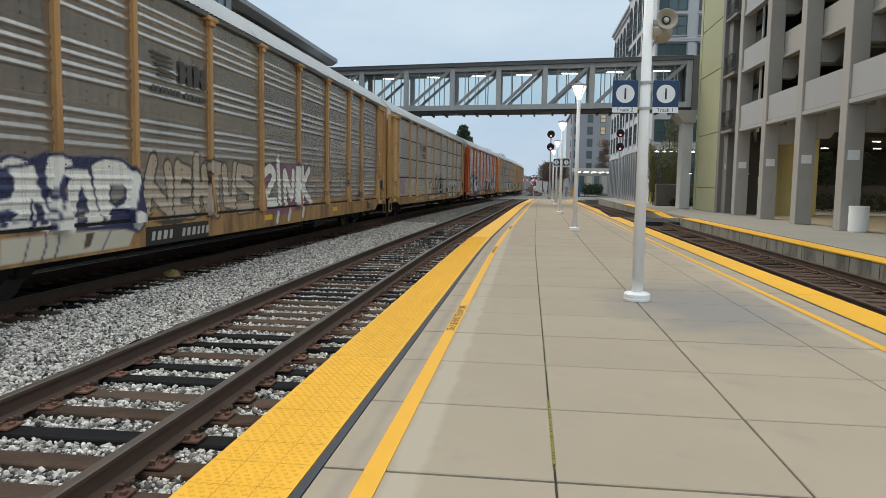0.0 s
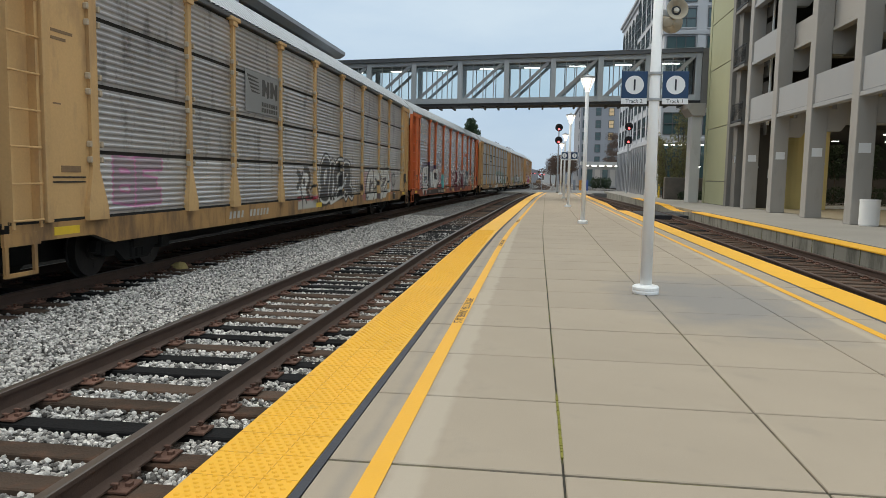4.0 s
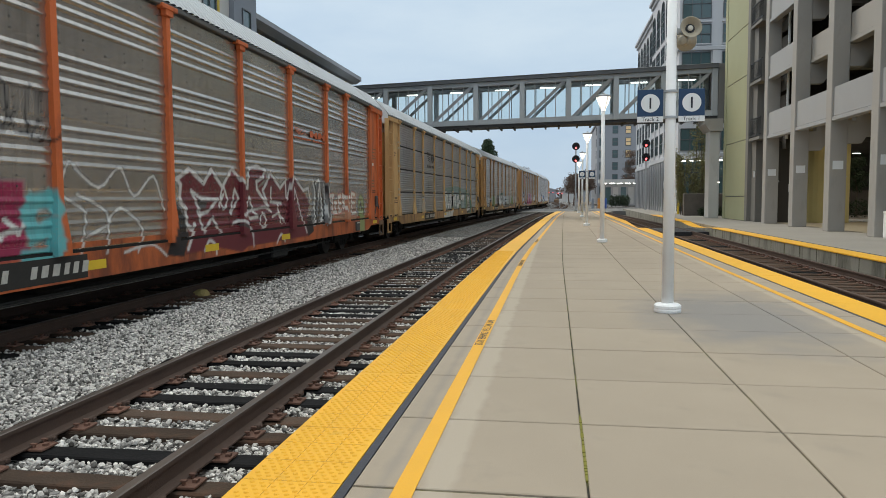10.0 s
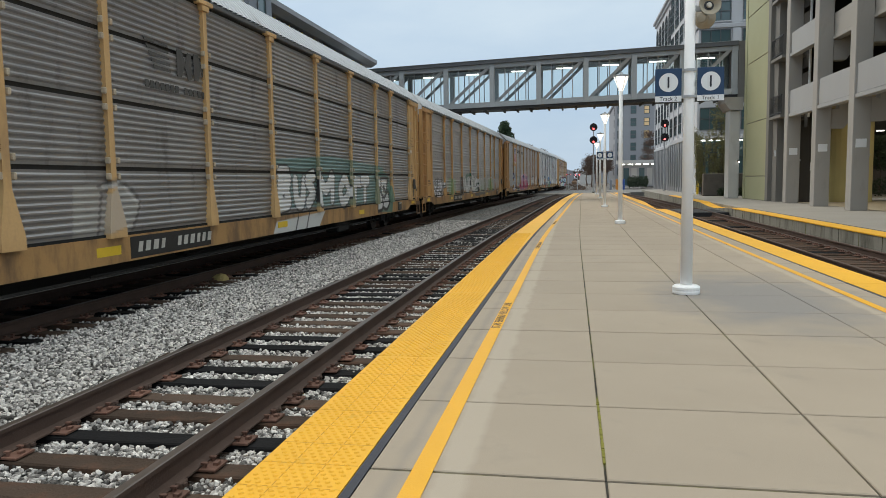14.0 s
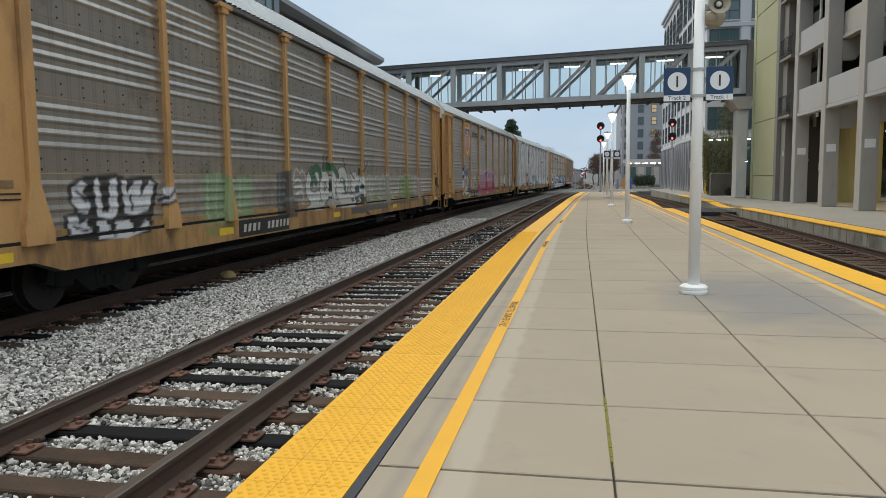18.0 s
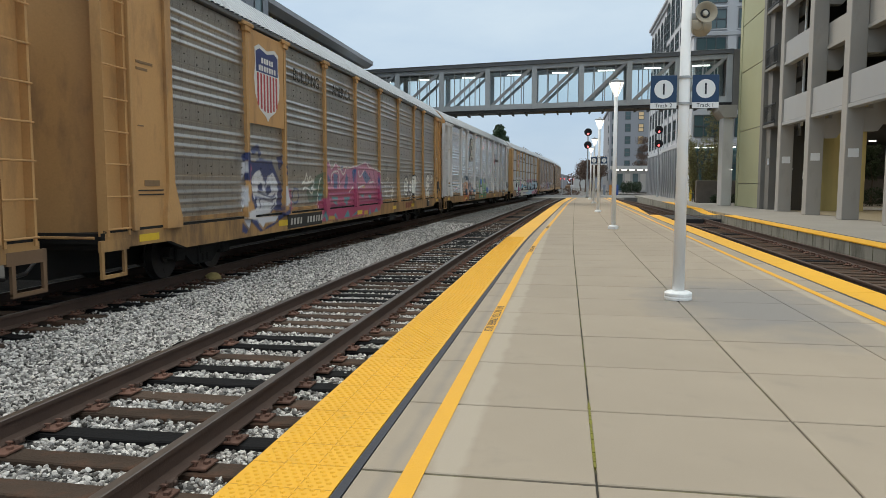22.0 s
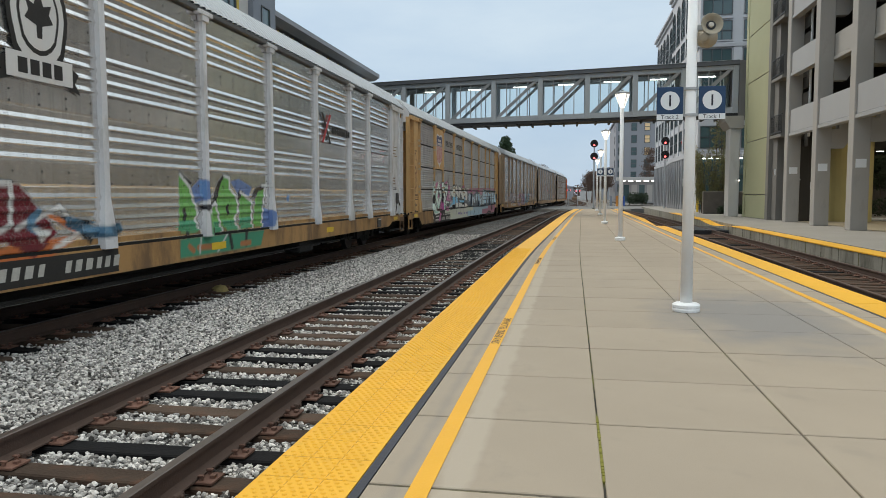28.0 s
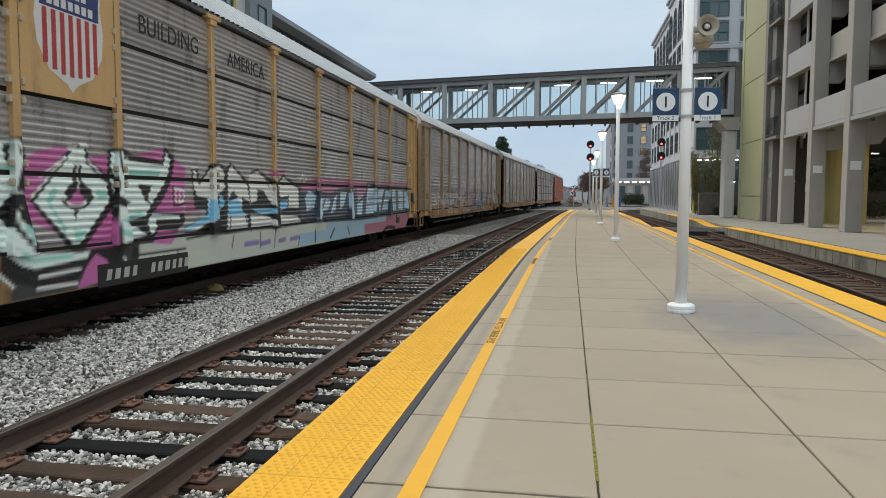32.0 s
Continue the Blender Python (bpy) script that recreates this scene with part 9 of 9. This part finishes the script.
def build_left_building():
    b = thing("residential_building", "modern residential building with a long overhanging flat roof", "building", kind="structure")
    bm = bmesh.new()
    box(bm, -40, -18.75, 42.6, 65.0, 0, 11.9)
    part("wall", bm, SLATE, b)
    for k in range(27):
        y = 43.0 + k * 0.8
        bm = bmesh.new()
        box(bm, -18.74, -18.68, y, y + 0.66, 9.6, 11.85)
        part("clerestory", bm, PANE_LIT if k % 9 == 2 else PANE, b)
        bm = bmesh.new()
        box(bm, -18.74, -18.58, y + 0.67, y + 0.79, 0, 11.88)
        part("fin", bm, ACCENT if k % 3 == 1 else CREAM, b)
    bm = bmesh.new()
    extrude(bm, [(-41, 12.0), (-18.5, 12.05), (-18.0, 12.35), (-18.0, 12.66), (-41, 12.66)], "y", 42.5, 66.8)
    part("roof", bm, ROOF_EDGE, b, "grey overhanging roof slab")
    w = thing("residential_wing", "tall pale residential wing with dark bays and yellow window reveals", "building", kind="structure")
    bm = bmesh.new()
    box(bm, -40, -18.2, 14, 39.3, 0, 26)
    part("wall", bm, CREAM, w)
    bm = bmesh.new()
    box(bm, -40, -17.9, 39.31, 42.4, 0, 26)
    part("corner_bay", bm, SLATE, w)
    for r in range(8):
        z = 1.6 + r * 2.95
        window(w, pose(-17.895, 40.9, z, 0, 0, 90), 1.1, 1.9, cols=1, rows=1)
        for q in range(5):
            y = 36.9 - q * 4.6
            window(w, pose(-18.195, y, z, 0, 0, 90), 1.5, 1.8, cols=2, rows=1)
            bm = bmesh.new()
            box(bm, -18.2, -18.1, y + 0.8, y + 1.05, z - 0.1, z + 1.9)
            part("reveal", bm, ACCENT, w)
            bm = bmesh.new()
            box(bm, -18.2, -18.15, y + 1.9, y + 2.3, z + 0.4, z + 1.0)
            part("vent", bm, STUCCO_D, w)


# ---------------------------------------------------------------- plants
def leaves(name, label, category, clumps, count, size, material, seed, parent=None, kind="stuff"):
    """Small leaf blades in clumps (x, y, z, rx, ry, rz)."""
    rng = np.random.default_rng(seed)
    c = np.array(clumps)
    pick = rng.integers(0, len(c), count)
    d = rng.normal(size=(count, 3))
    d /= np.linalg.norm(d, axis=1)[:, None]
    r = rng.uniform(0.35, 1.0, (count, 1)) ** 0.5
    p = c[pick, :3] + d * r * c[pick, 3:] * rng.uniform(0.8, 1.15, (count, 1))
    a = rng.normal(size=(count, 3))
    a /= np.linalg.norm(a, axis=1)[:, None]
    b = np.cross(a, rng.normal(size=(count, 3)))
    b /= np.linalg.norm(b, axis=1)[:, None]
    s = size * rng.uniform(0.5, 1.2, (count, 1))
    quad = np.stack([p - a * s, p + b * s * 0.45, p + a * s, p - b * s * 0.45], 1).reshape(-1, 3)
    me = bpy.data.meshes.new(name)
    me.from_pydata([tuple(v) for v in quad], [], [(4 * i, 4 * i + 1, 4 * i + 2, 4 * i + 3) for i in range(count)])
    me.materials.append(material)
    ob = new(name, me)
    if parent is not None:
        ob.parent = parent
        return ob
    return tagged(ob, label, category, kind=kind)


def limbs(bm, base, height, r, n, spread, seed, twigs=0):
    """A tapered trunk with limbs; returns the limb ends."""
    rng = random.Random(seed)
    ends, p = [], Vector(base)
    k = 6
    for i in range(k):
        q = p + Vector((rng.uniform(-0.04, 0.04) * height, rng.uniform(-0.04, 0.04) * height, height / k))
        tube(bm, p, q, r * (1 - i / (k + 0.6)), r * (1 - (i + 1) / (k + 0.6)), 8)
        if i >= 2:
            for j in range(n):
                a = rng.uniform(0, 6.28)
                l = spread * rng.uniform(0.5, 1.0) * (1.1 - i / k * 0.6)
                e = q + Vector((math.cos(a) * l, math.sin(a) * l, l * rng.uniform(0.3, 0.9)))
                tube(bm, q, e, r * 0.35 * (1 - i / (k + 1)), r * 0.08, 5)
                ends.append(e)
                for _ in range(twigs):
                    m = q.lerp(e, rng.uniform(0.3, 0.95))
                    f = m + Vector((rng.uniform(-1, 1), rng.uniform(-1, 1), rng.uniform(0.1, 1.2))) * spread * 0.35
                    tube(bm, m, f, r * 0.07, r * 0.02, 3, caps=False)
                    ends.append(f)
        p = q
    ends.append(p)
    return ends


def tree(name, label, at, height, spread, r, leaf, count, size, seed, n=5, twigs=0, squash=0.8):
    t = thing(name, label, "tree", pose(*at))
    bm = bmesh.new()
    ends = limbs(bm, (0, 0, 0), height, r, n, spread, seed, twigs)
    part("trunk", bm, BARK if leaf is not TWIG else TWIG, t)
    if count:
        leaves("crown", "", "", [(e.x, e.y, e.z, spread * 0.33, spread * 0.33, spread * 0.33 * squash) for e in ends], count, size, leaf, seed, t)
    return t


def build_plants():
    t = thing("evergreen_tree", "dark evergreen tree rising behind the train", "tree", pose(-12.2, 132, -0.7))
    bm = bmesh.new()
    limbs(bm, (0, 0, 0), 11.0, 0.35, 6, 1.8, 5)
    part("trunk", bm, BARK, t)
    rng = random.Random(4)
    clumps = []
    for _ in range(75):
        z = rng.uniform(3.0, 12.3)
        r = 2.1 * min(1.0, (13.0 - z) / 4.2)
        a = rng.uniform(0, 6.28)
        q = r * rng.uniform(0.3, 1.0)
        clumps.append((q * math.cos(a), q * math.sin(a), z, 0.55, 0.55, 0.5))
    leaves("crown", "", "", clumps, 11000, 0.20, LEAF, 5, t)
    for k, (x, y, h, n) in enumerate(((10.55, 62.0, 5.4, 10), (11.75, 62.6, 9.2, 11))):
        t = thing("bamboo_clump", "slender olive-green bamboo rising from a stone planter", "tree", pose(x, y, 0.0))
        rng = random.Random(20 + k)
        clumps = []
        for _ in range(n):
            bx, by, hh = rng.uniform(-0.6, 0.6), rng.uniform(-0.4, 0.4), h * rng.uniform(0.7, 1.0)
            tx, ty = bx * 1.5 + rng.uniform(-0.8, 0.8), by + rng.uniform(-0.6, 0.6)
            bm = bmesh.new()
            tube(bm, (bx, by, 0), (tx, ty, hh), 0.035, 0.012, 6)
            part("stem", bm, BARK, t)
            for q in range(9):
                u = 0.25 + 0.75 * q / 8
                clumps.append((bx + (tx - bx) * u + rng.uniform(-0.2, 0.2), by + (ty - by) * u, hh * u, 0.20 + 0.16 * rng.random(), 0.28, 0.34))
        leaves("foliage", "", "", clumps, 7000, 0.075, LEAF_OLIVE, 6 + k, t)
    for i, (x, y, h) in enumerate(((4.0, 168, 5.6), (5.4, 176, 6.2), (6.6, 170, 6.6), (7.8, 182, 7.2), (15.0, 163, 10.5), (3.6, 196, 6.0), (6.0, 192, 6.8), (-11.5, 190, 9.4), (-8.6, 196, 8.6))):
        tree("bare_tree", "leafless brown street tree in the distance", (x, y, -0.6), h, 2.1, 0.2, TWIG, 3200, 0.15, 50 + i, 6, 14)


# ---------------------------------------------------------------- platform furniture
def lamp_post(x, y, signs, big=True):
    p = thing("lamp_post", "white round lamp post with a glowing funnel-shaped lamp", "lamp post", pose(x, y, 0.0), group="platform lamp posts")
    bm = bmesh.new()
    lathe(bm, [(0.10, 0.0), (0.17, 0.002), (0.175, 0.03), (0.17, 0.05), (0.175, 0.06), (0.175, 0.09), (0.15, 0.11), (0.10, 0.12)], (0, 0, 0), 24)
    part("base_flange", bm, WHITE_METAL, p, smooth=False)
    bm = bmesh.new()
    tube(bm, (0, 0, 0.1), (0, 0, 4.42), 0.077, 0.060, 20)
    part("pole", bm, WHITE_METAL, p, smooth=True)
    bm = bmesh.new()
    lathe(bm, [(0.07, 4.36), (0.09, 4.42), (0.225, 4.76), (0.225, 4.79), (0.05, 4.80)], (0, 0, 0), 20)
    part("funnel_lamp", bm, LAMP_GLOW, p, "glowing funnel-shaped lamp")
    bm = bmesh.new()
    lathe(bm, [(0.245, 4.79), (0.25, 4.85), (0.10, 4.89), (0.05, 4.90), (0.05, 4.94), (0.0001, 4.95)], (0, 0, 0), 20)
    part("lamp_cap", bm, STEEL, p, "grey metal lamp cap")
    for k in range(4):
        a = k * 1.571 + 0.6
        bm = bmesh.new()
        tube(bm, (0.075 * math.cos(a), 0.075 * math.sin(a), 4.38), (0.235 * math.cos(a), 0.235 * math.sin(a), 4.80), 0.018, 0.018, 6)
        part("cage_rib", bm, WHITE_METAL, p)
    for text, s in (signs or ()):
        sg = part("sign_board", box(bmesh.new(), min(s * 0.095, s * 0.42), max(s * 0.095, s * 0.42), -0.018, 0.0, 2.47, 2.89, bevel=0.004), NAVY, p, "navy track sign")
        c = s * 0.2575
        bm = bmesh.new()
        box(bm, c - 0.1625, c + 0.1625, -0.022, -0.0185, 2.472, 2.545)
        part("label_strip", bm, SIGN_WHITE, sg)
        bm = bmesh.new()
        tube(bm, (c, -0.0185, 2.715), (c, -0.0225, 2.715), 0.118, 0.118, 32)
        part("disc", bm, SIGN_WHITE, sg, "white disc")
        bm = bmesh.new()
        box(bm, c - 0.011, c + 0.011, -0.0265, -0.023, 2.645, 2.785)
        part("bar", bm, INK, sg)
        lettering("caption", text, 0.07, INK, sg, pose(c, -0.0225, 2.508, 90, 0, 0), "dark lettering", depth=0.001)
        for z in (2.53, 2.86):
            bm = bmesh.new()
            box(bm, min(0, s * 0.13), max(0, s * 0.13), -0.012, 0.012, z - 0.012, z + 0.012)
            part("bracket", bm, STEEL, sg)
    for z in (2.53, 2.86):
        if signs:
            bm = bmesh.new()
            tube(bm, (0, 0, z - 0.015), (0, 0, z + 0.015), 0.086, 0.086, 20)
            part("clamp", bm, STEEL, p)
    return p


def horn(parent, c, yaw, pitch):
    """A beige paging horn on the pole."""
    h = part("paging_horn", lathe(bmesh.new(), [(0.05, -0.26), (0.07, -0.25), (0.075, -0.12), (0.06, -0.10), (0.085, -0.04), (0.125, 0.01), (0.16, 0.035), (0.165, 0.045), (0.155, 0.042), (0.12, 0.018), (0.07, -0.03), (0.05, -0.05)],
                                  (0, 0, 0), 28), HORN, parent, "beige paging horn", smooth=True)
    h.matrix_basis = Matrix.Translation(c) @ pose(0, 0, 0, pitch, 0, yaw) @ Matrix.Scale(0.83, 4)
    # black disc painted in for the shade deep inside the horn
    bm = bmesh.new()
    lathe(bm, [(0.074, -0.032), (0.074, -0.028)], (0, 0, 0), 20)
    part("throat_shade", bm, BLACK, h)
    bm = bmesh.new()
    lathe(bm, [(0.036, -0.05), (0.042, -0.005), (0.03, 0.012), (0.0001, 0.018)], (0, 0, 0), 16)
    part("plug", bm, mat("horn_plug", (0.55, 0.52, 0.46), 0.5, var=0.1), h)


def build_lamps():
    first = lamp_post(1.29, 9.94, (("Track 2", -1), ("Track 1", 1)))
    horn(first, (0.215, -0.08, 3.64), 5, 82)
    horn(first, (0.185, 0.10, 3.52), 160, 80)
    bm = bmesh.new()
    box(bm, 0.05, 0.14, -0.03, 0.03, 3.58, 3.66, bevel=0.01)
    part("horn_bracket", bm, STEEL, first)
    for i, (x, y) in enumerate(((1.38, 25.0), (1.48, 39.5), (1.85, 56.5), (2.06, 71.0))):
        lamp_post(x, y, (("Track 2", -1), ("Track 1", 1)) if i == 1 else None)


def signal(x, y, z, label):
    s = thing("signal_mast", label, "railway signal", pose(x, y, z), group="railway signals")
    bm = bmesh.new()
    tube(bm, (0, 0, 0), (0, 0, 7.9), 0.09, 0.07, 12)
    part("mast", bm, STEEL, s)
    bm = bmesh.new()
    box(bm, -0.16, 0.16, -0.16, 0.16, 0, 0.16, bevel=0.02)
    part("base", bm, OLD_CONCRETE, s)
    for zz in (7.72, 6.22):
        bm = bmesh.new()
        tube(bm, (0, -0.12, zz), (0, -0.05, zz), 0.45, 0.45, 28)
        hd = part("signal_head", bm, BLACK, s, "round black signal head")
        for dx, dz, lit in ((0, -0.2, True), (-0.17, 0.12, False), (0.17, 0.12, False)):
            bm = bmesh.new()
            tube(bm, (dx, -0.16, zz + dz), (dx, -0.121, zz + dz), 0.105, 0.105, 16)
            part("lens", bm, RED_GLOW if lit else INK, hd, "glowing red lens" if lit else "")
            bm = bmesh.new()
            for k in range(7):
                a0, a1 = math.pi * k / 7, math.pi * (k + 1) / 7
                q = [(0.12 * math.cos(a), 0.12 * math.sin(a)) for a in (a0, a1)]
                vs = [bm.verts.new((dx + q[0][0], -0.12, zz + dz + q[0][1])), bm.verts.new((dx + q[1][0], -0.12, zz + dz + q[1][1])),
                      bm.verts.new((dx + q[1][0], -0.38, zz + dz + q[1][1])), bm.verts.new((dx + q[0][0], -0.38, zz + dz + q[0][1]))]
                bm.faces.new(vs)
            part("hood", bm, BLACK, hd)
    for k in range(12):
        bm = bmesh.new()
        tube(bm, (-0.2, 0.12, 1 + 0.4 * k), (0.2, 0.12, 1 + 0.4 * k), 0.012, 0.012, 5)
        part("rung", bm, STEEL, s)


def build_distance():
    """Far belt of leafless trees and low roofs that closes the view down the line."""
    rng = random.Random(9)
    leaves("distant_trees", "brownish belt of leafless trees along the horizon", "trees", [(-70 + i * 4.2 + rng.uniform(-2, 2), 380 + rng.uniform(-30, 30), 2.5, 4, 4, rng.uniform(3.0, 6.5)) for i in range(36)], 9000, 0.8, TWIG, 71)
    for x, y, w, h, mt in ((-9, 300, 9, 4.5, FAR_GREY), (2.5, 290, 5, 3.5, CREAM), (8.5, 330, 9, 6, FAR_GREY), (-24, 330, 12, 6, CREAM)):
        bm = bmesh.new()
        box(bm, x, x + w, y, y + 12, -0.7, h)
        extrude(bm, [(x - 0.4, h), (x + w + 0.4, h), (x + w / 2, h + 1.4)], "y", y - 0.4, y + 12.4)
        tagged(part("low_building", bm, mt), "low distant building beside the line", "building", kind="structure")
    for x, y, h, mt in ((0.55, 116, 2.3, RED_GLOW), (-0.9, 128, 2.5, RED_GLOW)):
        cs = thing("crossing_signal", "road crossing signal with red lamps on a thin post", "crossing signal", pose(x, y, -0.22), group="crossing signals")
        bm = bmesh.new()
        tube(bm, (0, 0, 0), (0, 0, h + 0.5), 0.06, 0.05, 8)
        part("post", bm, STEEL, cs)
        bm = bmesh.new()
        box(bm, -0.45, 0.45, -0.05, 0.0, h - 0.06, h + 0.06, bevel=0.02)
        part("crossarm", bm, BLACK, cs)
        for q in (-0.3, 0.3):
            bm = bmesh.new()
            tube(bm, (q, -0.14, h), (q, -0.06, h), 0.07, 0.07, 14)
            part("red_lamp", bm, mt, cs, "glowing red lamp")
    for x, y, mt in ((3.4, 300, SLATE), (-0.6, 262, GRIMY), (1.4, 330, CREAM)):
        bm = bmesh.new()
        box(bm, x, x + 1.8, y, y + 4.4, -0.72, 0.8, bevel=0.3)
        tagged(part("parked_truck", bm, mt), "small distant vehicle parked beyond the street", "vehicle")


def build_small():
    signal(2.22, 88.5, -0.22, "signal mast with two black heads showing red beyond the platform")
    signal(9.75, 84.0, -0.35, "signal mast with two black heads showing red on the side platform")
    rock = thing("painted_stone", "yellow-painted stone lying beside the main track", "stone", pose(-7.1, 13.6, -0.40))
    bm = bmesh.new()
    bmesh.ops.create_icosphere(bm, subdivisions=2, radius=0.16)
    for v in bm.verts:
        v.co = Vector((v.co.x * 1.0, v.co.y * 1.1, v.co.z * 0.85)) * (1 + 0.25 * noise.noise(v.co * 9))
    part("stone", bm, mat("stone_yellow", (0.34, 0.26, 0.10), 0.9, var=0.3, scale=8), rock)
    for x, y in ((10.4, 66.0), (10.6, 72.0), (10.8, 78.0)):
        bl = thing("bollard", "yellow steel bollard on the side platform", "bollard", pose(x, y, 0), group="bollards")
        bm = bmesh.new()
        tube(bm, (0, 0, 0), (0, 0, 1.1), 0.09, 0.09, 12)
        lathe(bm, [(0.09, 1.1), (0.06, 1.15), (0.0001, 1.17)], (0, 0, 0), 12)
        part("post", bm, PLACARD_Y, bl)
    for x, y in ((10.6, 75.0), (10.9, 82.0), (9.9, 70.0)):
        sp = thing("street_sign", "small white sign on a thin grey post", "sign", pose(x, y, 0), group="small signs")
        bm = bmesh.new()
        tube(bm, (0, 0, 0), (0, 0, 3.0), 0.03, 0.03, 8)
        part("post", bm, STEEL, sp)
        bm = bmesh.new()
        box(bm, -0.22, 0.22, -0.05, -0.035, 2.3, 2.95, bevel=0.004)
        part("panel", bm, SIGN_WHITE, sp)
        bm = bmesh.new()
        box(bm, -0.15, 0.15, -0.056, -0.051, 2.5, 2.75)
        part("mark", bm, BLUE_SIGN, sp)


build_bridge()
build_garage()
build_tower()
build_white_block()
build_far_right()
build_left_building()
build_plants()
build_lamps()
build_distance()
build_small()


motions()
